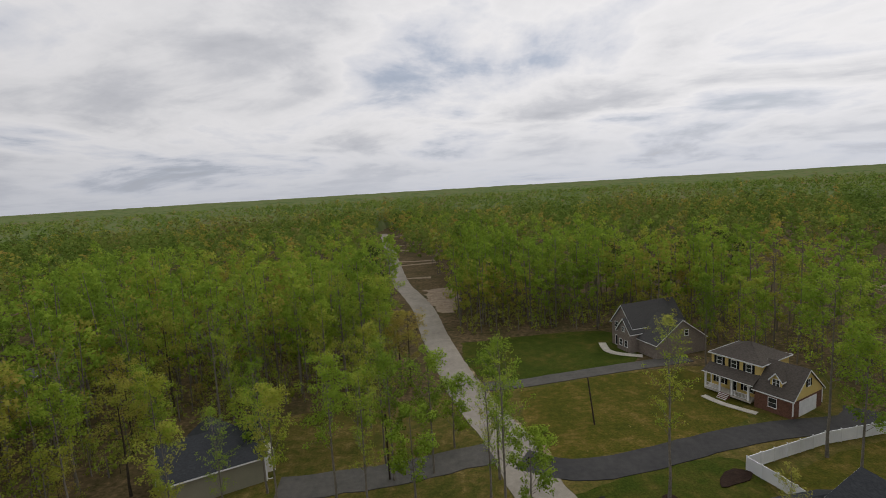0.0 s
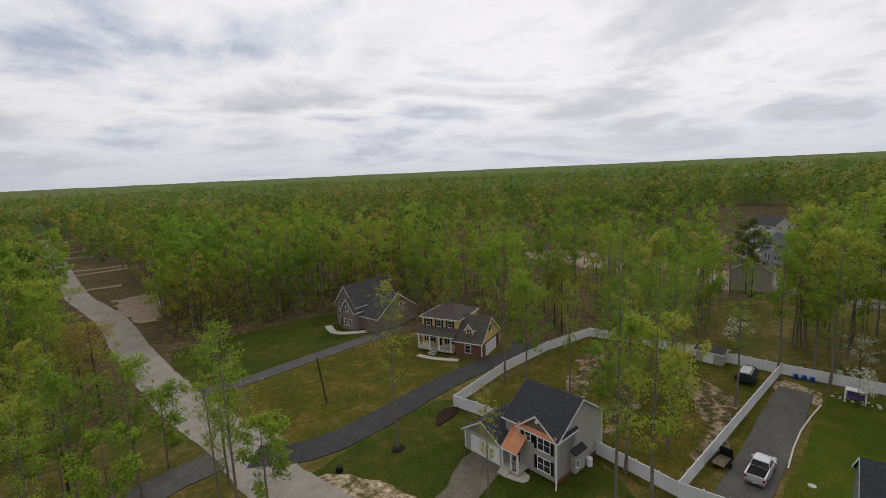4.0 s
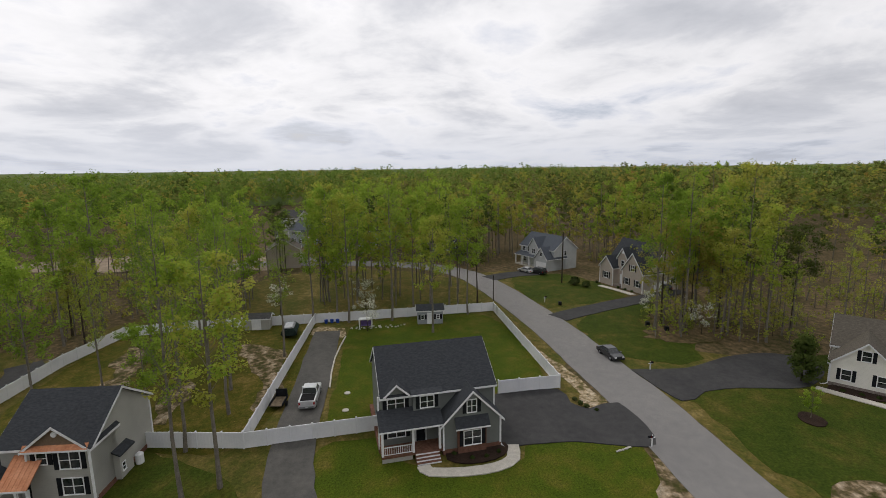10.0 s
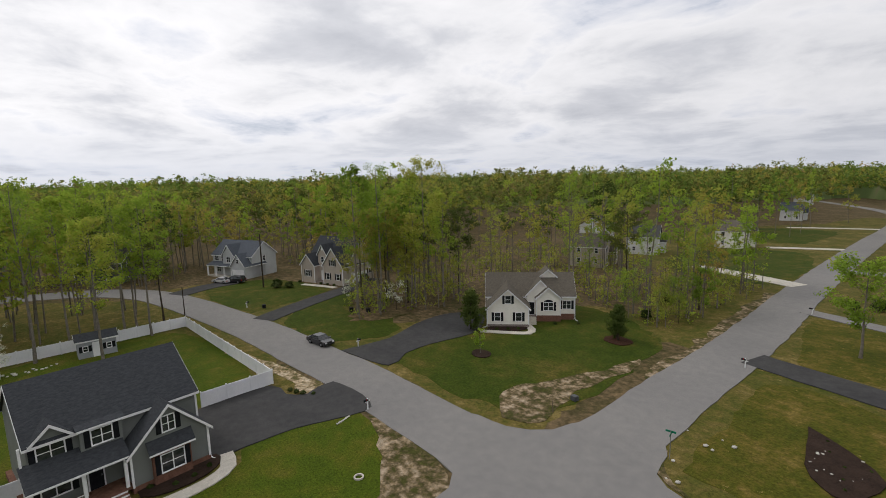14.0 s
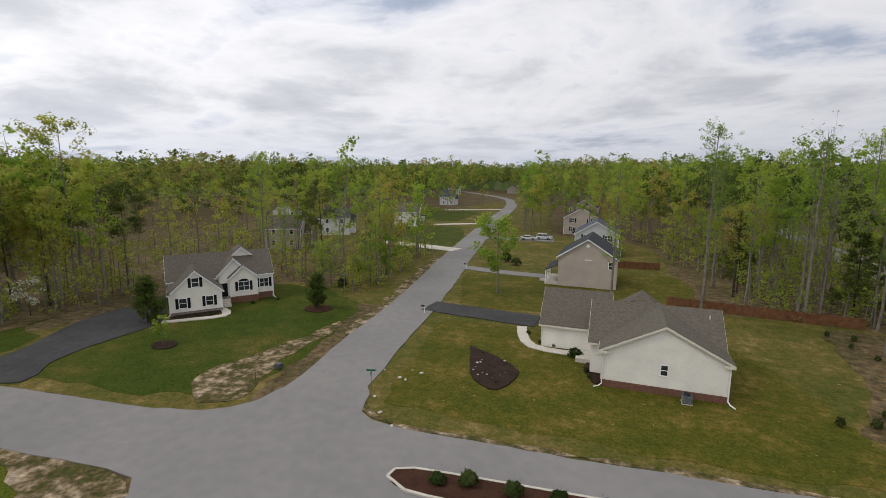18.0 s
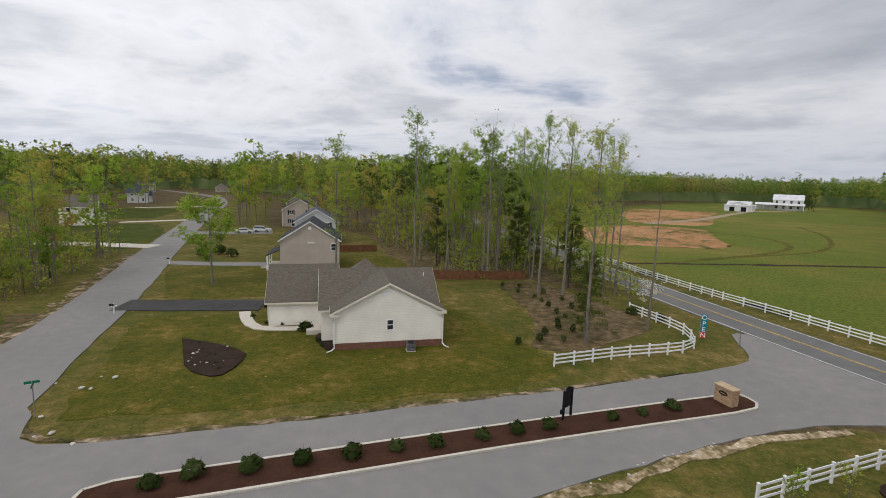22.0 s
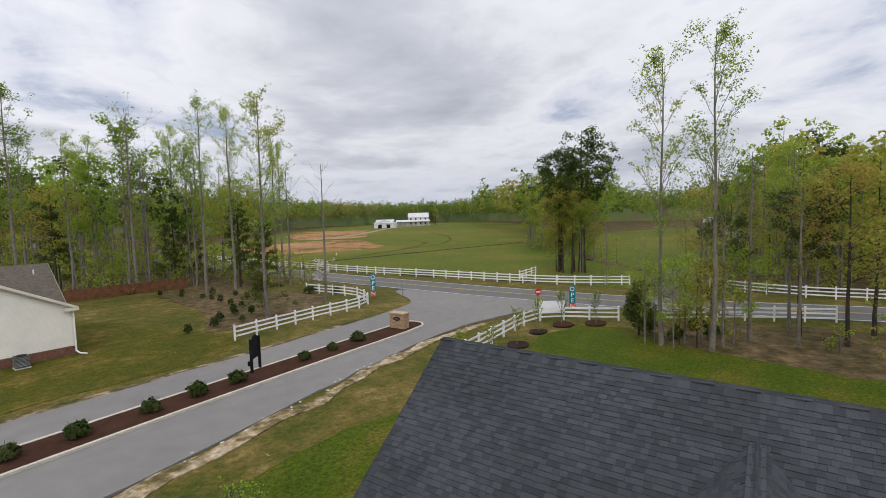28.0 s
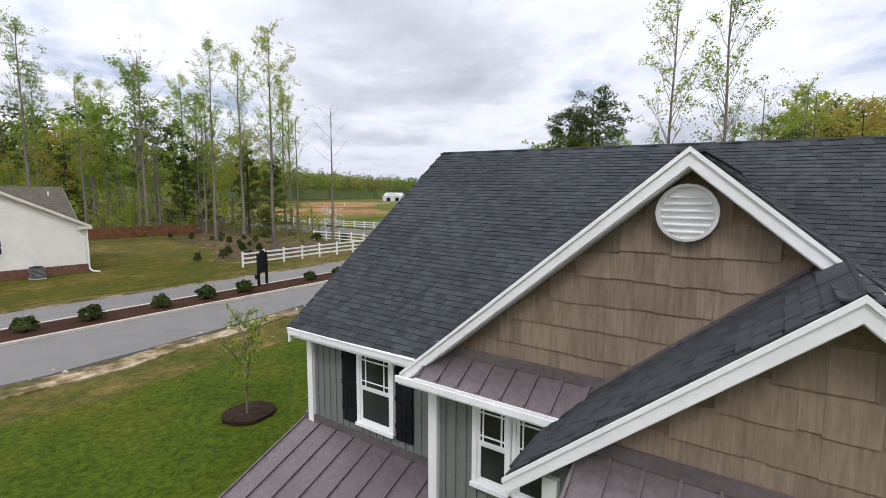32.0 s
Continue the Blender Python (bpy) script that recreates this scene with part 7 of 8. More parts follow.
def street_sign(x, y, a, h=2.6):
    s = root("street_sign", pose(x, y, 0.05, 0, 0, a), "green street-name blades on a steel post", "street sign")
    bm = bmnew()
    tube(bm, [(0, 0, -0.1), (0, 0, h)], [0.035, 0.035], 8)
    part("pole", bm, STEEL, s)
    for k, q in enumerate((0, 90)):
        b = boxpart("blade", (-0.42, 0.42, -0.012, 0.012, h - 0.2 - 0.24 * k, h - 0.02 - 0.24 * k), GREEN_SIGN, s, "", pose(0, 0, 0, 0, 0, q))
        boxpart("lettering", (-0.3, 0.3, -0.016, -0.012, h - 0.14 - 0.24 * k, h - 0.08 - 0.24 * k), TRIM, b, "", pose(0, 0, 0, 0, 0, q))


street_sign(23.5, -34.6, 20)

# carved black board on two posts in the island
s = root("sign_board", pose(-12.6, -30.0, 0.2, 0, 0, 35), "black wooden sign board on two posts", "sign")
for x in (-0.52, 0.52):
    boxpart("post", (x - 0.07, x + 0.07, -0.07, 0.07, -0.1, 2.15), BLACK, s)
bm = bmnew()
prism(bm, [(-0.45, 0.85), (0.45, 0.85), (0.45, 2.05), (0.3, 2.12), (0.22, 2.28), (0.0, 2.36), (-0.22, 2.28), (-0.3, 2.12), (-0.45, 2.05)], -0.04, 0.04, "y")
part("board", bm, BLACK, s)
boxpart("flyer_box", (0.6, 0.78, -0.12, 0.1, 0.5, 0.8), BLACK, s)
for k in range(3):
    boxpart("lettering", (-0.3 + 0.04 * k, 0.3 - 0.04 * k, -0.046, -0.04, 1.25 + 0.22 * k, 1.33 + 0.22 * k), WOOD_POST, s)

# brick entrance pier
s = root("brick_pier", pose(-26.1, -30.72, 0.15, 0, 0, 100) @ Matrix.Diagonal((0.76, 0.76, 0.84, 1)), "tan brick entrance pier with a pale cap", "sign")
boxpart("core", (-1.0, 1.0, -0.48, 0.48, 0, 1.55), TAN_BRICK, s)
BRICK_ME = {}
for L in (0.2, 0.095):
    bm = bmnew()
    box(bm, -L / 2, L / 2, -0.012, 0.04, 0, 0.062)
    BRICK_ME[L] = mesh_of("brick", bm, per_piece("pier_brick", (0.27, 0.17, 0.1), (0.47, 0.33, 0.2), 0.85, 14.0, 0.4) if not BRICK_ME else BRICK_ME[0.2].materials[0])
for j in range(21):
    for side, (w, dd) in enumerate(((1.0, 0.48), (1.0, 0.48), (0.48, 1.0), (0.48, 1.0))):
        x = -w + (0.0 if j % 2 else -0.1)
        while x < w - 0.02:
            c = x + 0.1
            L = 0.2
            if c - 0.1 < -w or c + 0.1 > w:
                L, c = 0.095, (-w + 0.05 if c < 0 else w - 0.05)
            q = part("brick", BRICK_ME[L], None, s)
            z = 0.01 + 0.073 * j
            q.matrix_local = (pose(c, -dd, z), pose(c, dd, z, 0, 0, 180), pose(dd, c, z, 0, 0, 90), pose(-dd, c, z, 0, 0, -90))[side]
            x += 0.212
boxpart("cap", (-1.1, 1.1, -0.58, 0.58, 1.55, 1.67), mixed("tan_cap_stone", [(0.3, (0.36, 0.27, 0.17)), (0.7, (0.48, 0.37, 0.25))], 1.2, 12.0, bump=0.3), s)
for y, q in ((-0.5, 0), (0.5, 180)):
    bm = bmnew()
    prism(bm, [(math.cos(a) * 0.5, 1.05 + math.sin(a) * 0.2) for a in (math.tau * k / 24 for k in range(24))], -0.53, -0.5, "y", pose(0, 0, 0, 0, 0, q))
    pl = part("plaque", bm, BLACK, s, "black oval name plaque")
    boxpart("lettering", (-0.3, 0.3, -0.536, -0.53, 1.02, 1.09), TAN_BRICK, pl, "", pose(0, 0, 0, 0, 0, q))


def open_flag(x, y, a, h):
    f = root("feather_flag", pose(x, y, 0.05, 0, 0, a), "upright OPEN banner flag in teal and red", "flag")
    bm = bmnew()
    tube(bm, [(-0.33, 0, -0.1), (-0.33, 0, h * 0.8), (-0.2, 0, h * 0.97), (0.05, 0, h)], [0.02, 0.018, 0.014, 0.01], 6)
    part("pole", bm, STEEL, f)
    teal = mixed("teal_cloth", [(0.3, (0.01, 0.16, 0.2)), (0.7, (0.02, 0.22, 0.27))], 1.5, 9.0, rough=0.8)
    red = mixed("red_cloth", [(0.3, (0.5, 0.05, 0.03)), (0.7, (0.62, 0.08, 0.05))], 1.5, 9.0, rough=0.8)
    cell = (h - 0.25) / 4
    for k, ch in enumerate("NEPO"):
        b = boxpart("cloth", (-0.3, 0.3, -0.01, 0.01, 0.2 + cell * k, 0.2 + cell * (k + 1)), (red, teal, teal, teal)[k], f)
        cu = bpy.data.curves.new("letter", "FONT")
        cu.body, cu.size, cu.align_x, cu.extrude = ch, cell * 1.05, "CENTER", 0.004
        cu.materials.append(TRIM)
        for yy, q in ((-0.02, 0), (0.02, 180)):
            o = new("letter", cu)
            o.parent = b
            o.matrix_local = pose(0, yy, 0.2 + cell * k + cell * 0.14, 90, 0, q)


open_flag(-35.3, -44.9, 141, 2.9)
open_flag(-41.2, -21.9, 116, 2.5)

s = root("stop_sign", pose(-38.7, -24.3, 0.05, 0, 0, 150), "red and white round road sign on a post", "road sign")
boxpart("post", (-0.06, 0.06, -0.06, 0.06, -0.1, 2.0), WOOD_POST, s)
bm = bmnew()
prism(bm, [(math.cos(a) * 0.36, 2.05 + math.sin(a) * 0.36) for a in (math.tau * (k + 0.5) / 8 for k in range(8))], -0.09, -0.065, "y")
p8 = part("plate", bm, mixed("sign_red", [(0.3, (0.45, 0.03, 0.035)), (0.7, (0.55, 0.04, 0.045))], 2.0, 9.0, rough=0.4), s)
boxpart("bar", (-0.24, 0.24, -0.096, -0.09, 1.98, 2.12), TRIM, p8)
s = root("sales_board", pose(-37.0, -21.9, 0.05, 0, 0, 128), "blank white board sign on two posts", "sign")
boxpart("board", (-1.2, 1.2, -0.03, 0.03, 0.55, 1.65), TRIM, s)
for x in (-1.1, 1.1):
    boxpart("post", (x - 0.06, x + 0.06, 0.03, 0.13, -0.1, 1.7), TRIM, s)
for x, y, h, mt in ((35.6, -36.0, 0.55, DARK_WALL), (96.6, -15.4, 0.7, BLACK), (84, -28.6, 0.8, BLACK), (81.6, -31, 0.8, BLACK), (16.6, 50.4, 0.6, BLACK), (13.4, -61.6, 0.9, BLACK)):
    bm = bmnew()
    box(bm, -0.35, 0.35, -0.3, 0.3, 0, h)
    bmesh.ops.bevel(bm, geom=bm.edges[:], offset=0.04, segments=2, affect="EDGES")
    q = tagged(part("utility_box", bm, mt), "dark ground-standing utility box", "utility box")
    q.location = (x, y, 0.04)
for k, (x, y) in enumerate(((84.4, 29.2), (84.7, 28.2), (84.9, 27.2))):
    bm = bmnew()
    tube(bm, [(x - 1.4, y, 0.03), (x - 1.4, y, 0.6), (x - 1.4, y, 0.66)], [0.28, 0.33, 0.33], 12)
    tagged(part("bin", bm, mixed("blue_plastic", [(0.3, (0.02, 0.05, 0.25)), (0.7, (0.03, 0.08, 0.35))], 2.0, 9.0, rough=0.5) if k == 0 else bpy.data.materials["blue_plastic"]), "blue plastic barrel beside the fence", "barrel", "blue barrels")

# ---- trees ----
rnd = np.random.default_rng(7)


def raw_mesh(name, verts, faces, mat, smooth=False, normals=None):
    """Quads or triangles from arrays; normals, one a corner point, soften the crowns."""
    me = bpy.data.meshes.new(name)
    verts = np.asarray(verts, np.float32)
    faces = np.asarray(faces, np.int32)
    k = faces.shape[1]
    me.vertices.add(len(verts))
    me.vertices.foreach_set("co", verts.ravel())
    me.loops.add(faces.size)
    me.loops.foreach_set("vertex_index", faces.ravel())
    me.polygons.add(len(faces))
    me.polygons.foreach_set("loop_start", np.arange(0, faces.size, k, dtype=np.int32))
    me.update(calc_edges=True)
    me.materials.append(mat)
    if smooth or normals is not None:
        me.shade_smooth()
    if normals is not None:
        soft = me.attributes.new("custom_normal", "FLOAT_VECTOR", "POINT")
        soft.data.foreach_set("vector", np.ascontiguousarray(normals, np.float32).ravel())
        me.update()
    return me


def limbs_mesh(name, limbs, mat, sides):
    """limbs: lists of (x, y, z, radius)."""
    V, Fc = [], []
    full = sides
    for limb in limbs:
        n0 = len(V)
        L = np.asarray(limb)
        sides = full + 1 if len(L) > 6 else 3
        for i in range(len(L)):
            d = L[min(i + 1, len(L) - 1), :3] - L[max(i - 1, 0), :3]
            d = d / (np.linalg.norm(d) + 1e-9)
            s = np.cross(d, (0.3, 0.9, 0.1) if abs(d[2]) > 0.5 else (0, 0, 1.0))
            s /= np.linalg.norm(s)
            t = np.cross(d, s)
            for k in range(sides):
                a = math.tau * k / sides
                V.append(L[i, :3] + L[i, 3] * (math.cos(a) * s + math.sin(a) * t))
        for i in range(len(L) - 1):
            for k in range(sides):
                a, b = n0 + i * sides + k, n0 + i * sides + (k + 1) % sides
                Fc.append((a, b, b + sides, a + sides))
    return raw_mesh(name, V, Fc, mat, True)


def unit(v):
    return v / (np.linalg.norm(v, axis=1)[:, None] + 1e-9)


def leaf_sprays(centres, size, rg, out=None, up=0.5, corners=4):
    """Small crooked leaf sprays of three or four corners, most of them facing up and outwards."""
    n = len(centres)
    nrm = rg.normal(0, 0.5, (n, 3)) + (0, 0, up)
    if out is not None:
        nrm = nrm + 0.7 * out
    nrm = unit(nrm)
    a = unit(np.cross(nrm, rg.normal(size=(n, 3))))
    b = np.cross(nrm, a)
    s = size * rg.uniform(0.6, 1.4, (n, 1))
    w = s * rg.uniform(0.55, 0.95, (n, 1))
    sk = rg.uniform(-0.2, 0.2, (2, n, 1))
    if corners == 3:
        ring = [centres - a * s * 0.5, centres - b * w * 0.5 + a * s * (0.3 + sk[0]), centres + b * w * 0.5 + a * s * (0.3 + sk[1])]
    else:
        ring = [centres - a * s * 0.5, centres - b * w * 0.5 + a * s * sk[0], centres + a * s * 0.5, centres + b * w * 0.5 + a * s * sk[1]]
    V = np.stack(ring, 1).reshape(-1, 3)
    return V, np.arange(corners * n).reshape(n, corners), nrm


def soft_normals(nrm, centres, out, corners, heart, wide, tall):
    """Leaf normals bent towards the way out of the clump and of the whole crown."""
    way = (centres - heart) / (wide, wide, tall)
    n = unit(0.35 * nrm + 0.75 * out + 0.8 * way + (0, 0, 0.25))
    flip = (n * nrm).sum(1) < 0.1
    n[flip] = unit(n[flip] + 1.0 * nrm[flip])
    return np.repeat(n, corners, 0)


def clumped(tips, leaves, spread, rg):
    """Leaf places gathered in clumps round the tips, with the way out of each clump."""
    pick = rg.integers(0, len(tips), leaves)
    off = rg.normal(size=(leaves, 3))
    off /= np.linalg.norm(off, axis=1)[:, None]
    off[:, 2] = off[:, 2] * 0.7 + 0.15
    rad = spread * rg.uniform(0.2, 1.0, (leaves, 1)) ** 0.6
    return tips[pick] + off * rad, off


def grow(seed, height, trunk_r, crown_from, crown_r, branches, lift=0.6, shape="poplar", lean=0.02, forks=2):
    """Limbs and leaf centres of one tree."""
    rg = np.random.default_rng(seed)
    n = 9
    zs = np.linspace(0, height, n)
    bend = np.cumsum(rg.normal(0, lean * height / n, (n, 2)), axis=0)
    bend[0] = 0
    trunk = [(bend[i, 0], bend[i, 1], zs[i] - (0.15 if i == 0 else 0), trunk_r * (1 - 0.86 * zs[i] / height) * (1.25 if i == 0 else 1)) for i in range(n)]
    limbs, tips = [trunk], []
    for k in range(branches):
        f = (k + rg.uniform(0, 1)) / branches
        h = height * (crown_from + (0.97 - crown_from) * f)
        base = np.array([np.interp(h, zs, bend[:, 0]), np.interp(h, zs, bend[:, 1]), h])
        az = rg.uniform(0, math.tau)
        if shape == "poplar":
            ext = crown_r * (0.45 + 0.75 * math.sin(math.pi * min(1, (f * 0.85 + 0.12)))) * rg.uniform(0.6, 1.15)
            up = lift * rg.uniform(0.7, 1.4)
        elif shape == "round":
            ext = crown_r * math.sqrt(max(0.06, 1 - (f * 1.7 - 0.75) ** 2)) * rg.uniform(0.7, 1.1)
            up = lift * rg.uniform(0.5, 1.3)
        else:
            ext = crown_r * (1.05 - 0.85 * f) * rg.uniform(0.6, 1.1)
            up = lift * rg.uniform(0.2, 1.0)
        d = np.array([math.cos(az), math.sin(az), up])
        d /= np.linalg.norm(d)
        pts = []
        for j in range(4):
            t = j / 3
            p = base + d * ext * t * 1.25 + np.array([0, 0, ext * 0.16 * t * t]) + rg.normal(0, 0.06 * ext * t, 3)
            pts.append((*p, max(0.012, trunk_r * 0.3 * (1 - h / height * 0.7) * (1 - 0.8 * t))))
        limbs.append(pts)
        P4 = np.array([q[:3] for q in pts])
        for _ in range(forks):
            t = rg.uniform(0.35, 0.85)
            s = P4[0] + (P4[3] - P4[0]) * t
            e = s + (d + rg.normal(0, 0.6, 3)) * ext * rg.uniform(0.25, 0.55)
            limbs.append([(*s, pts[2][3] * 0.7), (*((s + e) / 2 + rg.normal(0, 0.05, 3)), pts[2][3] * 0.5), (*e, 0.01)])
            tips += [(s + e) / 2, e, e]
        tips += [P4[1] * 0.5 + P4[2] * 0.5, P4[2], P4[3], P4[3]]
    tips = np.array(tips)
    return limbs, tips


TEMPLATES = {}


def template(kind, seed, leaf_mat, bark, leaf, leaves, clump=0.8, **kw):
    limbs, tips = grow(seed, **kw)
    rg = np.random.default_rng(seed + 100)
    c, out = clumped(tips, leaves, clump, rg)
    V, Q, nrm = leaf_sprays(c, leaf, rg, out, 0.5, 3)
    N = soft_normals(nrm, c, out, 3, (tips[:, 0].mean(), tips[:, 1].mean(), tips[:, 2].min() * 0.6 + tips[:, 2].max() * 0.4), kw["crown_r"] * 1.3, np.ptp(tips[:, 2]) * 0.6)
    TEMPLATES.setdefault(kind, []).append((limbs_mesh("trunk", limbs, bark, 5), raw_mesh("crown", V, Q, leaf_mat, normals=N)))


for s in range(4):
    template("poplar", s, GREEN_LEAF, BARK, 0.36, 3300, 0.9, height=22.0 + s, trunk_r=0.22, crown_from=0.38, crown_r=2.9 + 0.3 * (s % 3), branches=26, lift=0.9)
for s in range(3):
    template("sparse", 20 + s, GREEN_LEAF, BARK, 0.2, 3400, 0.5, height=24.0 + s, trunk_r=0.22, crown_from=0.34, crown_r=2.8, branches=27, lift=1.6, forks=4)
for s in range(3):
    template("oak", 40 + s, BROWN_LEAF, DARK_BARK, 0.29, 3400, 0.9, height=17.0 + s, trunk_r=0.22, crown_from=0.35, crown_r=3.7, branches=24, lift=0.6, shape="round", forks=3)
for s in range(2):
    template("maple", 60 + s, GREEN_LEAF, BARK, 0.27, 3200, 0.6, height=9.0 + s, trunk_r=0.13, crown_from=0.22, crown_r=2.5, branches=22, lift=0.7, shape="round")
for s in range(2):
    template("pine", 80 + s, DARK_LEAF, DARK_BARK, 0.29, 4000, 0.75, height=18.0 + 2 * s, trunk_r=0.23, crown_from=0.5, crown_r=3.4, branches=26, lift=0.25, shape="round", lean=0.03)
template("cedar", 90, DARK_LEAF, DARK_BARK, 0.22, 5200, 0.42, height=4.6, trunk_r=0.1, crown_from=0.03, crown_r=1.25, branches=46, lift=0.8, shape="cone")
template("spruce", 91, DARK_LEAF, DARK_BARK, 0.3, 3600, 0.5, height=13.0, trunk_r=0.17, crown_from=0.15, crown_r=2.6, branches=44, lift=0.1, shape="cone")
template("bare", 95, BROWN_LEAF, BARK, 0.22, 260, 0.4, height=19.0, trunk_r=0.2, crown_from=0.35, crown_r=2.6, branches=24, lift=1.0, forks=5)
template("dead", 96, BROWN_LEAF, BARK, 0.15, 12, 0.3, height=14.0, trunk_r=0.16, crown_from=0.5, crown_r=1.4, branches=12, lift=0.8, forks=2)
template("dogwood", 97, WHITE_LEAF, DARK_BARK, 0.22, 800, 0.5, height=5.5, trunk_r=0.08, crown_from=0.3, crown_r=2.0, branches=18, lift=0.4, shape="round")
template("sapling", 98, GREEN_LEAF, BARK, 0.075, 620, 0.12, height=2.4, trunk_r=0.03, crown_from=0.25, crown_r=0.55, branches=16, lift=1.6, forks=3)
template("understory", 99, GREEN_LEAF, BARK, 0.14, 3000, 0.6, height=7.0, trunk_r=0.07, crown_from=0.2, crown_r=2.0, branches=18, lift=0.8)
template("understory", 101, BROWN_LEAF, DARK_BARK, 0.14, 2600, 0.6, height=5.5, trunk_r=0.06, crown_from=0.15, crown_r=1.9, branches=18, lift=0.8)

TREE_TEXT = {
    "poplar": ("tall slender tree in bright spring leaf", "tree"), "sparse": ("tall slender tree with thin new leaves", "tree"),
    "oak": ("broad tree in brownish budding leaf", "tree"), "maple": ("young round-crowned tree in fresh green leaf", "tree"),
    "pine": ("dark green pine with a high crown", "pine tree"), "cedar": ("dense dark green cedar tree", "evergreen"),
    "spruce": ("dark drooping evergreen tree", "evergreen"), "bare": ("tall nearly leafless tree", "tree"), "dead": ("dead leafless grey snag", "tree"),
    "dogwood": ("small white-blossoming dogwood tree", "tree"), "sapling": ("thin newly planted sapling", "sapling"), "understory": ("slim woodland undergrowth tree", "tree")}


def tree(kind, x, y, size=1.0, turn=None, which=None, z=0.0):
    pick = int(rnd.integers(0, 99)) if which is None else which
    trunk, crown = TEMPLATES[kind][pick % len(TEMPLATES[kind])]
    a = rnd.uniform(0, 360) if turn is None else turn
    r = root("tree", pose(x, y, z, 0, 0, a) @ Matrix.Diagonal((size, size, size, 1)), *TREE_TEXT[kind], group="sapling row" if kind == "sapling" else "woodland trees")
    part("trunk", trunk, None, r)
    part("crown", crown, None, r)
    return r


def inside(px, py, poly):
    c = np.zeros(len(px), bool)
    j = len(poly) - 1
    for i in range(len(poly)):
        (xi, yi), (xj, yj) = poly[i], poly[j]
        c ^= ((yi > py) != (yj > py)) & (px < (xj - xi) * (py - yi) / (yj - yi + 1e-12) + xi)
        j = i
    return c


# single trees that stand apart
NORTH_TREES = [
    ("sparse", 4, 52.5, 0.62), ("poplar", -8, 57, 0.75), ("sparse", -9.5, 61, 0.7), ("maple", -14, 66, 1.2), ("poplar", -42, 63, 0.62), ("maple", -36, 79, 1),
    ("poplar", -20, 74, 0.8), ("sparse", -16, 79, 0.7), ("sparse", 24.3, 50.4, 0.82), ("poplar", 5.5, 56, 0.72), ("poplar", -2.9, 58, 0.72),
    ("maple", -27.6, 62.3, 1.2), ("poplar", -38.9, 58.7, 0.66), ("poplar", -30, 46, 0.62), ("sparse", -25, 47, 0.6), ("poplar", -44, 50, 0.72), ("oak", -42, 57, 0.8),
    ("sparse", 27.8, 118, 0.8), ("sparse", 5, 45, 0.84), ("sparse", -10, 49, 0.75), ("poplar", -14.5, 52.5, 0.76), ("poplar", -20.5, 50, 0.7), ("maple", 8, 47.6, 1.1),
    ("maple", -5, 52, 1.15), ("sparse", -24, 56, 0.66), ("maple", 0, 64, 1.1), ("poplar", -13, 71, 0.7), ("sparse", -33, 68, 0.75),
]
YARD_TREES = [
    ("poplar", 47.5, 56.6, 0.95), ("sparse", 35.6, 26.4, 0.92), ("poplar", 37.4, 24, 0.95), ("sparse", 27.2, 35.9, 0.5), ("sparse", 50, 30, 0.85), ("sparse", 56, 33, 0.9),
    ("sparse", 60, 38, 0.85), ("sparse", 63, 46, 0.9), ("sparse", 67, 30.5, 0.8), ("sparse", 52, 47, 0.7), ("sparse", 70, 52, 0.9), ("poplar", 74, 44, 0.9),
    ("poplar", 48.7, 86.5, 0.72), ("poplar", 54.3, 81, 0.72), ("sparse", 42.5, 30.5, 0.86), ("sparse", 59, 45.5, 0.9), ("poplar", 71, 46, 0.95), ("sparse", 65, 37, 0.85),
    ("maple", 58, 41, 1.1), ("maple", 50, 40, 1), ("poplar", 46, 50, 0.8),
]
MEADOW_TREES = [
    ("poplar", 83.7, 25.1, 0.95), ("poplar", 85, 27.8, 0.9), ("poplar", 82.6, 31.6, 0.9), ("sparse", 85.1, 17.3, 0.95), ("poplar", 79, 9, 0.9), ("poplar", 89.6, 3.3, 0.9),
    ("sparse", 92, 7, 0.9), ("poplar", 94, 11, 0.95), ("poplar", 91, 14, 0.9), ("poplar", 96, 5.5, 0.85), ("pine", 97, 1.5, 0.8), ("poplar", 99, 20, 0.95),
    ("sparse", 102, 28, 0.95), ("poplar", 97, 33, 0.95), ("poplar", 105, 36, 1), ("dogwood", 92, 24, 1), ("dogwood", 88, 40, 1), ("pine", 126, 56, 0.95),
    ("pine", 124.4, 54, 0.9), ("dogwood", 79, 20.5, 0.9),
]
STREET_TREES = [
    ("poplar", 84.5, -34.2, 0.75), ("sparse", 87.2, -34.4, 0.7), ("poplar", 87.8, -38, 0.8), ("poplar", 88.7, -42.5, 0.75), ("oak", 83, -40, 0.8), ("dogwood", 80, -36, 0.9),
    ("dogwood", 90, -31, 0.8), ("maple", 23.6, -74.8, 1.38), ("cedar", 45.4, -55.2, 1.15), ("cedar", 62.4, -40.8, 1.35), ("maple", 52.8, -35.8, 0.34), ("sparse", 46.4, -73.6, 0.5), ("maple", 45, -76, 0.8),
    ("oak", 48, -80, 0.7), ("pine", 62, -78, 0.95), ("understory", 47, -69, 0.9), ("understory", 50, -72, 1), ("understory", 47.5, -86, 0.9), ("understory", 52, -66, 1.1),
]
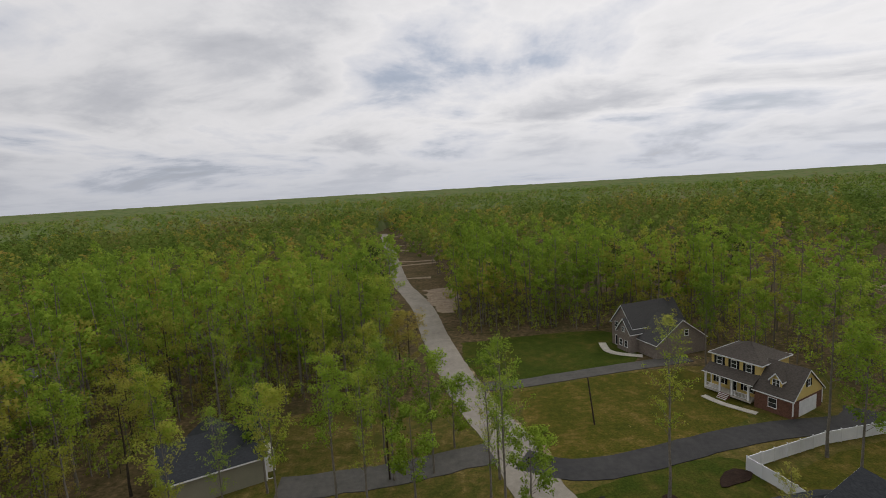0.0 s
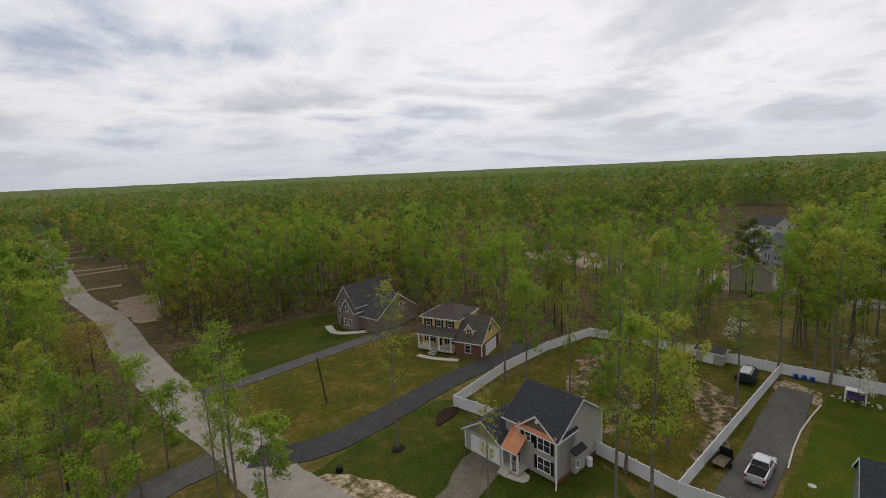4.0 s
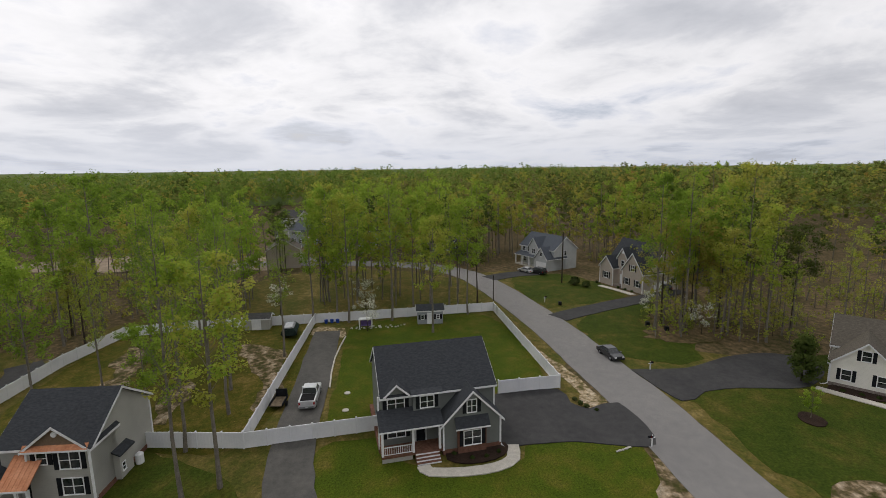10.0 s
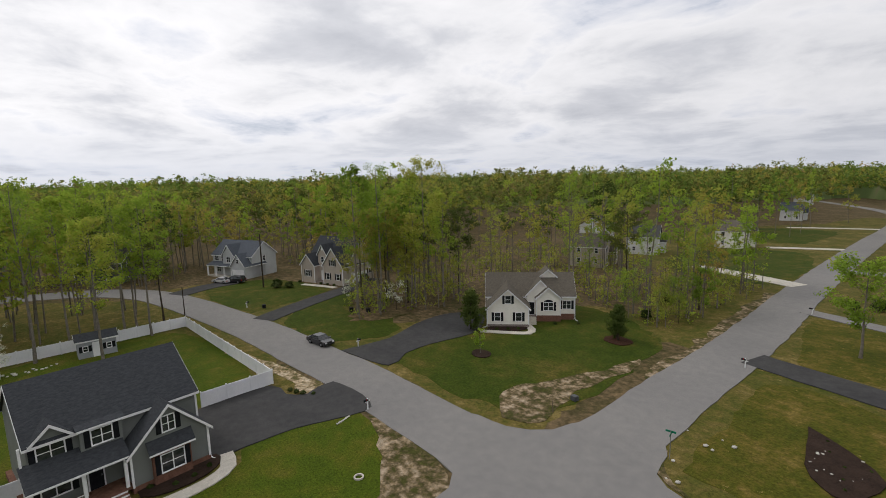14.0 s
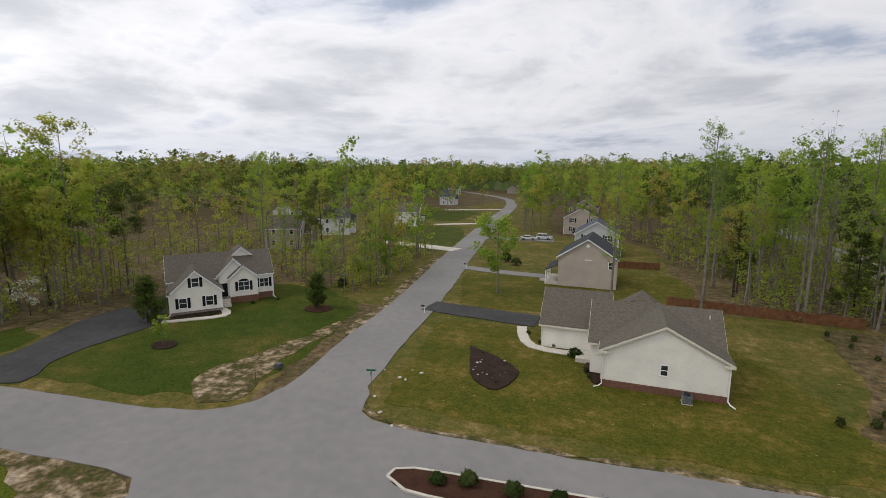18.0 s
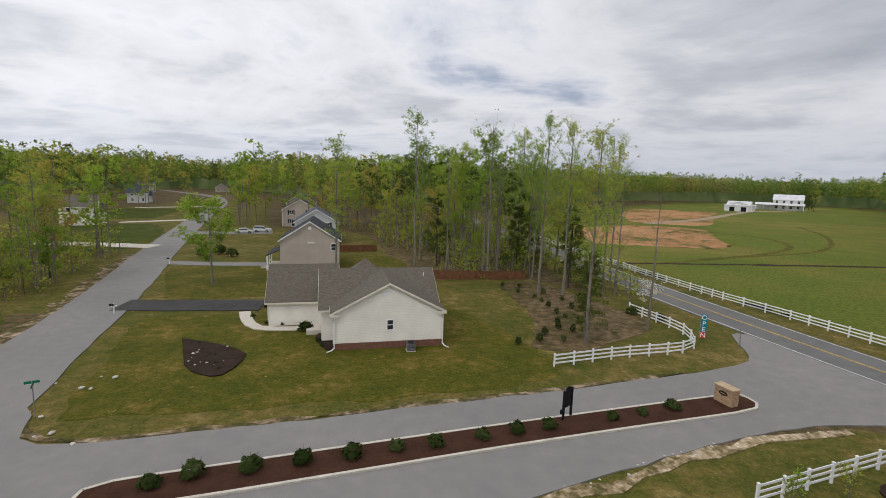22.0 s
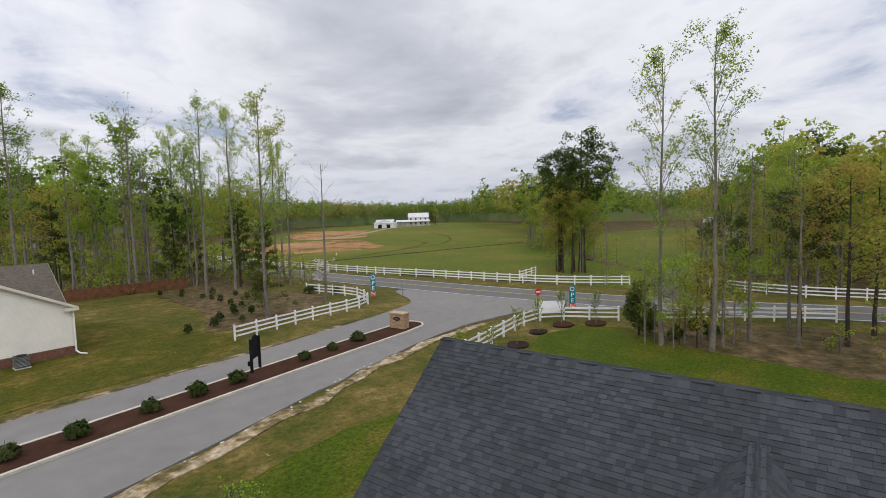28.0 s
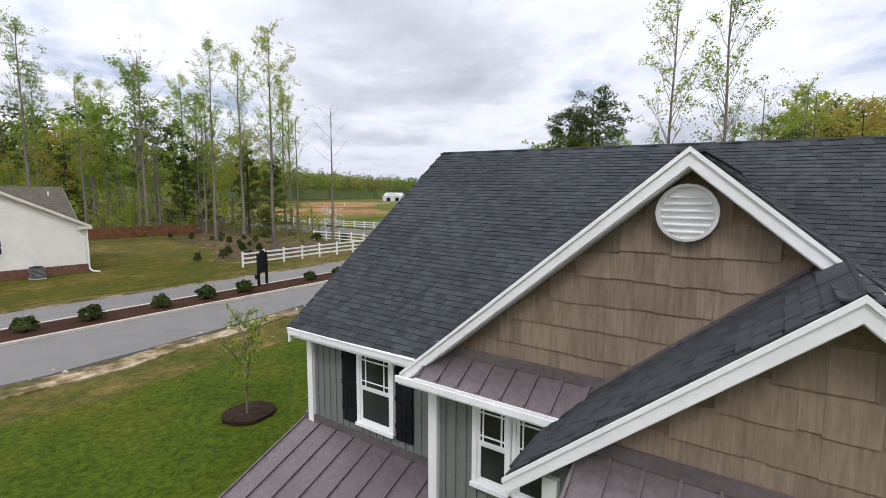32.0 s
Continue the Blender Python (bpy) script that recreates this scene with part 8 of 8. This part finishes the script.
SOUTH_TREES = [
    ("sparse", -28.1, -65.6, 1), ("sparse", -21.8, -45.4, 0.92), ("spruce", -22.6, -46.8, 0.75), ("sparse", -24.5, -66, 0.98), ("dead", -31.1, -48.7, 1.16), ("bare", -24.2, -88, 1),
    ("poplar", -16, -90, 0.85), ("sparse", -10.5, -96, 1), ("spruce", -27, -84, 0.95), ("sparse", -27.8, -80.2, 0.85), ("dogwood", -36, -56, 0.7), ("sparse", 5, -66, 0.9),
    ("sparse", -45, -82, 0.95), ("oak", -33, -74, 0.9), ("poplar", -20, -82, 1), ("sparse", -30, -92, 1.05), ("spruce", -31, -70, 1), ("sparse", -36, -68, 0.9),
    ("sparse", -7, -78, 1.07), ("bare", -19.6, -77, 1.35),
]
WEST_TREES = [
    ("sparse", -33.6, -11.3, 0.79), ("understory", -34.6, -10.4, 0.7), ("sparse", -34.1, -8.2, 0.83), ("bare", -38.4, -6.6, 0.72), ("bare", -39, -3.8, 0.7), ("pine", -42, -4, 0.62),
    ("bare", -36.6, -9.4, 0.55), ("cedar", -35.6, -13.6, 0.9), ("understory", -33.2, -10.4, 0.85), ("understory", -34.2, -12, 0.75), ("understory", -34.4, -9.2, 0.95), ("bare", -35.2, -10.2, 0.45),
    ("bare", -33.4, -12.4, 0.4), ("understory", -37, -7.4, 0.9), ("bare", -35.6, -7.8, 0.6), ("oak", -40.6, -1.2, 0.72), ("understory", -40.2, -7, 0.8), ("pine", -45.5, 3.5, 0.72),
]
FARM_TREES = [
    ("pine", -69.4, -34.3, 1.12), ("pine", -70.2, -38, 1.08), ("oak", -70.5, -36, 0.72), ("oak", -68.5, -33, 0.66), ("understory", -68, -36.5, 1.6), ("oak", -69.6, -35.4, 0.84), ("oak", -70.8, -38.4, 0.7), ("understory", -70, -34, 1.7), ("understory", -69.2, -38.4, 1.6),
    ("pine", -71.4, -35.2, 1.02), ("pine", -67.9, -37.2, 0.96), ("understory", -67.6, -33.4, 1.5), ("oak", -66.8, -34.4, 0.7), ("oak", -67.2, -36.2, 0.64), ("spruce", -345, -318, 1),
    ("spruce", -352, -328, 0.8), ("oak", -330, -300, 0.8), ("pine", -372, -340, 0.8),
]
for kind, x, y, size in NORTH_TREES + YARD_TREES + MEADOW_TREES + STREET_TREES + SOUTH_TREES + WEST_TREES + FARM_TREES:
    tree(kind, x, y, size)


LOT_TREES = ([], [])
WEST_LOT = [(-28, -14), (-28, 40), (-60, 40), (-64, 4), (-44, -10)]
SOUTH_LOT = [(-42, -62), (-20, -76), (12, -104), (-2, -145), (-42, -145)]


def scatter(poly, n, away=(), gap=9.0):
    """Single trees strewn over a lot, clear of the given points."""
    xs, ys = [p[0] for p in poly], [p[1] for p in poly]
    done = 0
    while done < n:
        x, y = rnd.uniform(min(xs), max(xs)), rnd.uniform(min(ys), max(ys))
        if not inside(np.array([x]), np.array([y]), poly)[0] or any((x - a) ** 2 + (y - b) ** 2 < gap * gap for a, b in away):
            continue
        LOT_TREES[0].append(x)
        LOT_TREES[1].append(y)
        done += 1


for x, y in [(-3.3, -12.8), (-19.4, -18.5), (-23.5, -19.1), (-27.6, -19.7), (-32, -20.4), (-35.2, -20), (-37.3, -17.8)]:
    tree("sapling", x, y, 1.0 + rnd.uniform(-0.1, 0.2), z=0.05)

# house lots among the trees, only thinly wooded
BACK_LOT = [(60, 66), (84, 58), (126, 56), (128, 150), (96, 150), (66, 100)]
THIN = [(46, -64), (76, -52), (104, -50), (150, -90), (160, -160), (130, -200), (84, -210), (60, -130)]

# open land where no woodland grows: polygons of the plan
CLEARED_EAST = [(-48, 44), (-46, 74), (-24, 80), (-14, 78), (-7, 84), (-27, 190), (-42, 290), (-60, 430), (-46, 430), (-34, 330), (-29, 290), (-9, 180), (2, 172), (3, 142), (2, 116), (36, 115), (48, 108), (56, 100), (58, 88), (68, 84), (66, 66), (84, 66), (88, 58), (108, 58), (126, 54), (128, 140), (150, 140), (146, 60), (144, 20), (132, 2), (150, -6), (150, -30), (128, -34), (120, -52), (100, -46), (92, -30), (78, -26), (76, -50)]
CLEARED_WEST = [(66, -66), (44, -64), (48, -108), (78, -104), (120, -116), (120, -170), (110, -220), (98, -276), (108, -322), (142, -366), (182, -428), (164, -446), (112, -394), (80, -340), (64, -304), (54, -250), (40, -165), (20, -160), (-2, -140), (-4, -112), (-14, -100), (-10, -78), (-28, -76), (-36, -60), (-40, -52), (-41, -330), (-51, -330), (-52, -100), (-56, -30), (-60, -10), (-66, 20), (-78, 50), (-108, 110), (-96, 114), (-64, 46), (-52, 12), (-44, -8), (-36, -12), (-33, 4), (-30, 30)]
OPEN = [
    CLEARED_EAST + CLEARED_WEST,
    [(-50, -140), (-52, -80), (-56, -30), (-62, -14), (-72, -20), (-100, -60), (-152, -98), (-182, -128), (-262, -202), (-400, -306), (-430, -380), (-330, -415), (-200, -330), (-110, -240), (-50, -200)],
    [(-250, -66), (-340, -60), (-340, -100), (-250, -100)],
    [(-44, -62), (-36, -62), (-35, -48), (-44, -48)],
    [(126, 46), (126, 64), (190, 92), (280, 130), (286, 108), (190, 70)],
    [(-57, -32), (-60, -14), (-75, -17), (-140, -20), (-240, -50), (-240, -70), (-170, -84), (-100, -46), (-72, -24)], [(205, 80), (245, 80), (245, 130), (205, 130)], [(150, 60), (205, 90), (205, 100), (150, 90)]]


def open_land(px, py):
    c = np.zeros(len(px), bool)
    for poly in OPEN:
        c |= inside(px, py, poly)
    return c


def near_open(px, py, d):
    c = np.zeros(len(px), bool)
    for k in range(8):
        c |= open_land(px + d * math.cos(k * math.pi / 4), py + d * math.sin(k * math.pi / 4))
    return c


def grid_points(step, reach, jitter=0.42):
    a = np.arange(-reach, reach, step)
    gx, gy = np.meshgrid(a, a)
    gx = gx.ravel() + rnd.uniform(-jitter, jitter, gx.size) * step
    gy = gy.ravel() + rnd.uniform(-jitter, jitter, gy.size) * step
    return gx, gy


CURVE = [(80, 34.5), (86, 37.5), (92, 40), (98, 42.5), (104, 45.5), (110, 48), (116, 50.5), (122, 53), (100, -6), (111, -2), (122, 3), (131, 11), (137, 24), (139, 48), (136, 80), (93, -1)]
scatter([(94, 4), (88, 32), (86, 56), (106, 62), (124, 56), (128, 30), (120, 10), (108, 6)], 46, CURVE, 7.0)
STREET = [(33 + 0.19 * -(y + 63) * 1.0, y) for y in range(-300, -60, 8)]
LOTS = [(84, -98), (88, -126), (78, -156), (118, -138), (26, -158), (17, -118), (30, -196), (106, -262), (80, -102), (90, -131), (83, -160), (20, -164), (11, -124), (24, -202)]
scatter([(58, -80), (72, -78), (120, -116), (120, -170), (110, -220), (84, -280), (72, -240), (62, -170), (52, -120)], 20, STREET + LOTS, 11.0)
scatter([(34, -166), (4, -140), (12, -132), (44, -140), (54, -200), (62, -260), (54, -262), (46, -200)], 16, STREET + LOTS, 10.0)
DRIVES = [(-9.8 - (y - 167) * 0.165 + k * 3, y + 1) for y in (196, 216, 240, 262, 300, 330, 380) for k in range(7)]
scatter([(0, 180), (20, 180), (-2, 300), (-20, 400), (-40, 400), (-22, 290), (-12, 230)], 70, DRIVES, 4.5)
scatter([(6, 124), (20, 124), (20, 178), (6, 178)], 18)

# woodland edge: whole trees
gx, gy = grid_points(5.2, 175)
d = np.hypot(gx, gy)
keep = (d > 30) & (d < 170) & ~open_land(gx, gy) & near_open(gx, gy, 9.0)
gx, gy = gx[keep], gy[keep]
sparse_here = (inside(gx, gy, WEST_LOT) | inside(gx, gy, SOUTH_LOT) | inside(gx, gy, THIN)) & (rnd.uniform(size=len(gx)) < 0.5)
gx, gy = gx[~sparse_here], gy[~sparse_here]
order = np.argsort(np.hypot(gx, gy))
beyond = order[150:560]
LOT_TREES[0].extend(gx[beyond])
LOT_TREES[1].extend(gy[beyond])
order = order[:150]
for i in order:
    x, y = gx[i], gy[i]
    u = rnd.uniform()
    kind = "poplar" if u < 0.42 else "sparse" if u < 0.55 else "oak" if u < 0.74 else "understory" if u < 0.93 else "pine"
    if y < -50 and x > 44 and kind in ("poplar", "oak") and u < 0.7:
        kind = "sparse"
    if x < -28 and y > -20 and x > -60:
        kind = "sparse" if u < 0.12 else "bare" if u < 0.36 else "pine" if u < 0.46 else "oak" if u < 0.7 else "understory"
    if y < -60 and x < 10:
        kind = "sparse" if u < 0.35 else "bare" if u < 0.5 else "oak" if u < 0.65 else "spruce" if u < 0.78 else "understory"
    tall_here = 1.0 + 0.3 * noise.noise((x * 0.05, y * 0.05, 6.0))
    if y < -50 and x > 30 and kind == "sparse":
        tall_here *= 0.74
    tree(kind, x, y, which=1 if kind == "understory" and x < -28 else None, size=tall_here * (rnd.uniform(0.58, 0.78) if x < 0 and -60 < y < 30 else rnd.uniform(0.72, 1.08)))

# deeper woodland: one joined mass of simple trees


def simple_tree(seed, height, crown_from, crown_r, clumps, leaves, size, puff, trunk=True, up=0.5):
    rg = np.random.default_rng(seed)
    f = (np.arange(clumps) + rg.uniform(0, 1, clumps)) / clumps
    r = crown_r * np.sqrt(np.clip(1 - (f * 1.55 - 0.6) ** 2, 0.05, 1)) * np.sqrt(rg.uniform(0.15, 1, clumps))
    a = rg.uniform(0, math.tau, clumps)
    tips = np.stack([r * np.cos(a), r * np.sin(a), height * (crown_from + (0.96 - crown_from) * f)], 1)
    c, out = clumped(tips, leaves, puff, rg)
    V, Q, nrm = leaf_sprays(c, size, rg, out, up, 3)
    N = soft_normals(nrm, c, out, 3, (0, 0, height * (crown_from * 0.6 + 0.38)), crown_r * 1.1, height * (1 - crown_from) * 0.55)
    T, bend = [], rg.normal(0, 0.16, 2)
    for z, w in ((0, 0.17), (height * 0.3, 0.14), (height * 0.6, 0.1), (height * 0.9, 0.035)) if trunk else ():
        for k in range(3):
            T.append((w * math.cos(math.tau * k / 3) + bend[0] * math.sin(z * 0.3), w * math.sin(math.tau * k / 3) + bend[1] * math.sin(z * 0.37), z))
    TF = [(3 * i + k, 3 * i + (k + 1) % 3, 3 * i + 3 + (k + 1) % 3, 3 * i + 3 + k) for i in range(3) for k in range(3)] if trunk else []
    return V, Q, np.array(T), np.array(TF), N


def rise(x, y):
    """The land swells towards the south and east, and the woods with it."""
    a = math.atan2(y + 20, x)
    return max(0.0, min(1.0, 0.5 + 1.2 * math.cos(a + 1.15)))


def mass(name, px, py, kinds, label, scale=(0.75, 1.1), lean=0.035):
    """Many simple trees: kinds is a list of (share, leaf material, templates)."""
    bins = [([], [], []) for _ in kinds]
    count = [0] * len(kinds)
    TV, TQ, nt_ = [], [], 0
    for x, y in zip(px, py):
        u = (0.6 if -90 < x < -24 and -45 < y < 60 else 0.34 if (-130 < x < -24 and -75 < y < 60) or (-42 < x < 14 and -150 < y < -72) else 0.22 if x > 60 and y < 40 - 0.25 * x else 0.0) + rnd.uniform() * 0.7 + 0.3 * min(0.999, max(0.0, 0.5 + 0.9 * noise.noise((x * 0.02, y * 0.02, 11.0))))
        q = 0
        while q < len(kinds) - 1 and u > kinds[q][0]:
            u -= kinds[q][0]
            q += 1
        if q == 2 and -85 < x < -24 and -45 < y < 60:
            q = 1
        temps = kinds[q][2]
        V, Q, T, TF, N = temps[int(rnd.integers(0, len(temps)))]
        s, a = rnd.uniform(*scale), rnd.uniform(0, math.tau)
        s *= 1 + 0.22 * noise.noise((x * 0.02, y * 0.02, 4.0))
        c, n = math.cos(a), math.sin(a)
        R = np.array([[c, -n, 0], [n, c, 0], [0, 0, 1]])
        far = min(1.0, max(0.0, (math.hypot(x, y) - 150) / 150))
        M = R * s
        M[2, 2] *= 1 + 0.13 * far * rise(x, y)
        M[0, 2], M[1, 2] = rnd.normal(0, lean, 2) * s
        o = np.array([x, y, 0])
        bins[q][0].append(V @ M.T + o)
        bins[q][1].append(Q + count[q])
        bins[q][2].append(N @ R.T)
        count[q] += len(V)
        if len(T):
            TV.append(T @ M.T + o)
            TQ.append(TF + nt_)
            nt_ += len(T)
    r = root(name, ID.copy(), label, "woodland", kind="stuff")
    for (LV, LQ, LN), (_, mat, _t) in zip(bins, kinds):
        if LV:
            part("crowns", raw_mesh("crowns", np.concatenate(LV), np.concatenate(LQ), mat, normals=np.concatenate(LN)), None, r)
    if TV:
        part("trunks", raw_mesh("trunks", np.concatenate(TV), np.concatenate(TQ), BARK), None, r)


def woods_between(r0, r1, step, cut=0.74, south=0.74):
    gx, gy = grid_points(step, r1)
    d = np.hypot(gx, gy)
    k = (d >= r0) & (d < r1) & ~open_land(gx, gy)
    luck = rnd.uniform(size=len(gx))
    thin = inside(gx, gy, THIN) & (luck < cut + 0.14) | (inside(gx, gy, BACK_LOT) | inside(gx, gy, WEST_LOT)) & (luck < cut) | inside(gx, gy, SOUTH_LOT) & (luck < south)
    k &= ~thin
    return gx[k], gy[k]


green = [simple_tree(200 + s, 21 + s, 0.33, 3.1, 15, 400, 0.66, 1.25) for s in range(5)]
brown = [simple_tree(210 + s, 17 + s, 0.36, 3.8, 16, 380, 0.66, 1.3) for s in range(3)]
dark = [simple_tree(220 + s, 20 + s, 0.55, 3.2, 14, 360, 0.58, 1.1) for s in range(2)]
gx, gy = woods_between(38, 170, 4.9, 0.74, 0.5)
k = ~near_open(gx, gy, 7.0)
mass("near_woods", [*gx[k], *LOT_TREES[0]], [*gy[k], *LOT_TREES[1]], [(0.66, GREEN_LEAF, green), (0.24, BROWN_LEAF, brown), (0.1, DARK_LEAF, dark)], "dense spring-green woodland of tall slender trees", (0.72, 1.15))
brush = [simple_tree(230 + s, 3.6 + 1.4 * s, 0.08, 1.9, 8, 110, 0.42, 0.95) for s in range(4)]
gx, gy = woods_between(36, 150, 3.3, 0.4, 0.0)
mass("undergrowth", gx, gy, [(0.3, GREEN_LEAF, brush), (0.7, BROWN_LEAF, brush)], "brown-green undergrowth beneath the trees", (0.4, 1.15))
mid = [simple_tree(260 + s, 21 + s, 0.45, 3.7, 11, 105, 1.15, 1.4, False, 0.6) for s in range(5)]
gx, gy = woods_between(170, 420, 7.4)
hx, hy = woods_between(420, 640, 7.0)
rim = near_open(hx, hy, 8.0) | near_open(hx, hy, 20.0) | near_open(hx, hy, 38.0) | near_open(hx, hy, 56.0)
gx, gy = np.concatenate([gx, hx[rim]]), np.concatenate([gy, hy[rim]])
mass("middle_woods", gx, gy, [(0.72, HAZED_LEAF, mid), (0.16, BROWN_LEAF, mid), (0.12, DARK_LEAF, mid)], "green woodland canopy seen from above, greyed for haze", (0.86, 1.08))

# distance haze is put into this base colour: bluer and less saturated
HAZED_CANOPY = foliage("hazed_far_canopy", [(0.3, (0.1226, 0.169, 0.0638)), (0.45, (0.1603, 0.2076, 0.0797)), (0.58, (0.1886, 0.227, 0.0956)), (0.7, (0.2075, 0.198, 0.101))], 0.25, 0.05, 0.0, 0.0)
# far canopy: a lumpy sheet of crowns out to the horizon, in the hazed colour
V, Q = [], []
seg = 600
radii = [405 * 1.0135 ** i for i in range(181)]
for i, r in enumerate(radii):
    for k in range(seg):
        a = math.tau * (k + 0.5 * (i % 2)) / seg
        V.append((r * math.cos(a), r * math.sin(a), 0.0))
V = np.array(V)
hz_lump = np.array([noise.noise((p[0] * 0.10, p[1] * 0.10, 0.0)) * 4.0 + noise.noise((p[0] * 0.031, p[1] * 0.031, 5.0)) * 2.6 + noise.noise((p[0] * 0.004, p[1] * 0.004, 9.0)) * 3.5 for p in V])
rr = np.hypot(V[:, 0], V[:, 1])
swell = np.array([rise(p[0], p[1]) for p in V])
V[:, 2] = 17.0 + hz_lump + np.clip((rr - 400) / 300, 0, 1) * 4.0 * swell + np.clip((rr - 600) / 3800, 0, 1) * 4
V[rr < 412, 2] = -1.0
clear = open_land(V[:, 0], V[:, 1]) | ((near_open(V[:, 0], V[:, 1], 14.0) | near_open(V[:, 0], V[:, 1], 34.0) | near_open(V[:, 0], V[:, 1], 56.0)) & (rr < 720))
V[clear, 2] = -2.0
n = len(radii)
for i in range(n - 1):
    for k in range(seg):
        Q.append((i * seg + k, i * seg + (k + 1) % seg, (i + 1) * seg + (k + 1) % seg, (i + 1) * seg + k))
tagged(part("far_woods", raw_mesh("far_woods", V, Q, HAZED_CANOPY)), "endless green woodland canopy to the horizon, haze in its colour", "woodland", kind="stuff")

# crowns standing out of the far canopy
tuft = [simple_tree(300 + s, 20 + s, 0.5, 4.2, 8, 46, 1.7, 1.9, False, 0.6) for s in range(6)]
gx, gy = woods_between(415, 900, 12.5)
mass("far_crowns", gx, gy, [(0.88, HAZED_LEAF, tuft), (0.08, BROWN_LEAF, tuft), (0.04, DARK_LEAF, tuft)], "single crowns rising from the far woodland, greyed for haze", (0.85, 1.12))

# ---- shrubs ----


def bush_mesh(seed, n, size, squash, r=0.5):
    rg = np.random.default_rng(seed)
    d = rg.normal(size=(n, 3))
    d /= np.linalg.norm(d, axis=1)[:, None]
    d[:, 2] = np.abs(d[:, 2]) * 1.1 - 0.25
    lump = 0.8 + 0.35 * np.array([noise.noise(Vector(q * 1.7) + Vector((seed, 0, 0))) for q in d])
    c = d * (r * lump * rg.uniform(0.55, 1.0, n) ** 0.4)[:, None] * (1, 1, squash)
    c[:, 2] += r * squash * 0.45
    c[:, 2] = np.maximum(c[:, 2], 0.04)
    V, Q, nrm = leaf_sprays(c, size, rg, d)
    N = soft_normals(nrm, c, d, 4, (0, 0, r * squash * 0.4), r, r * squash)
    stems = []
    for k in range(7):
        a = math.tau * k / 7
        stems.append([(0.03 * math.cos(a), 0.03 * math.sin(a), -0.05, 0.014), (0.2 * math.cos(a), 0.2 * math.sin(a), 0.3 * squash, 0.01), (0.36 * math.cos(a), 0.36 * math.sin(a), 0.6 * squash, 0.005)])
    return raw_mesh("foliage", V, Q, SHRUB_LEAF, normals=N), limbs_mesh("woody_base", stems, DARK_BARK, 4)


BUSHES = [bush_mesh(s, 520, 0.12, 1.0) for s in range(4)]
TALL_BUSH = [bush_mesh(20 + s, 420, 0.13, 1.7) for s in range(2)]


def shrub(x, y, size, label, group, tall=False, z=0.06):
    lv, st = (TALL_BUSH if tall else BUSHES)[int(rnd.integers(0, 99)) % (2 if tall else 4)]
    r = root("shrub", pose(x, y, z, 0, 0, rnd.uniform(0, 360)) @ Matrix.Diagonal((size, size, size * rnd.uniform(0.9, 1.1), 1)), label, "shrub", group)
    part("foliage", lv, None, r)
    part("woody_base", st, None, r)


for x, y, s in [(12.9, -26.0, 1.1), (11.0, -26.7, 1.25), (8.0, -26.9, 1.25), (5.2, -27.2, 1.25), (2.4, -27.5, 1.25), (-0.3, -27.9, 0.95), (-2.8, -28.1, 1.1), (-5.9, -28.5, 1.0), (-8.4, -28.9, 1.15), (-10.8, -29.2, 1.1), (-15.8, -29.8, 0.9), (-18.4, -30.2, 0.85), (-21.2, -30.7, 1.15)]:
    shrub(x, y + 0.42, s * 1.2, "rounded evergreen shrub planted in the mulched island", "island shrubs", z=0.2)
for x, y in [(-14.2, -45.2), (-16.8, -46), (-19.5, -46), (-21.8, -48.7), (-23.3, -54), (-23, -56), (-23.1, -58.9), (-23.2, -61.6), (-23, -63.8), (-23, -70.6), (-20.4, -71), (-20.6, -50), (-21.4, -52), (-26, -58), (-26.4, -62), (-25.2, -66), (-21.6, -67), (-18.2, -48)]:
    shrub(x, y, rnd.uniform(0.7, 1.0), "young evergreen shrub in a brown planting bed", "bed shrubs", True)
for x, y, s in [(7.6, -51.6, 1.9), (6.0, -48.0, 0.7), (5.6, -46.6, 0.6), (59.6, -43.9, 0.7), (58.6, -45.4, 0.7), (57.8, -46.8, 0.7), (56.4, -53.4, 0.7), (54.4, -56.6, 0.7), (43.6, 3.4, 0.6), (43.0, 1.6, 0.6), (43.4, 0.2, 0.55), (44.2, -1.0, 0.6), (44.4, 3.8, 0.5), (42.4, 9.2, 0.8), (42.9, 7.9, 0.8), (107.2, -33, 0.9), (109, -32, 0.9), (111, -31, 0.9), (116, -27.4, 1.0), (36.6, 36.6, 0.8), (37.2, 34.8, 0.7), (48.6, 70.8, 0.7), (46.6, 73.6, 0.7), (53.9, -11.6, 0.8), (54.6, -11.0, 0.8), (55.6, -10.6, 0.8), (53.2, -12.6, 0.6), (14.2, -57.2, 0.7), (12.2, -54.4, 0.6), (10.4, -53.8, 0.6)]:
    shrub(x, y, s, "low rounded shrub beside the house wall", "foundation shrubs")
for x, y in [(13.6, -46), (15, -45), (14.4, -43), (16.6, -46.6), (17.4, -48.4), (13.8, -41.6)]:
    shrub(x, y, 0.35, "tiny plant in the dark mulch bed", "bed plants")
for x, y, s in [(112, -24, 2.6), (114, -21.6, 3.0), (117, -22.4, 2.4), (30, -103, 3.0), (27, -100, 2.6), (33, -101, 2.4), (50, -68, 2.4), (54, -80, 2.6), (-30, -63, 1.8), (-33, -55, 1.8), (-35, -52, 1.6), (-36, -11, 1.5), (-38, -9, 1.6), (-40, -10.5, 1.7)]:
    shrub(x, y, s, "wild overgrown bush at the wood's edge", "wild bushes")
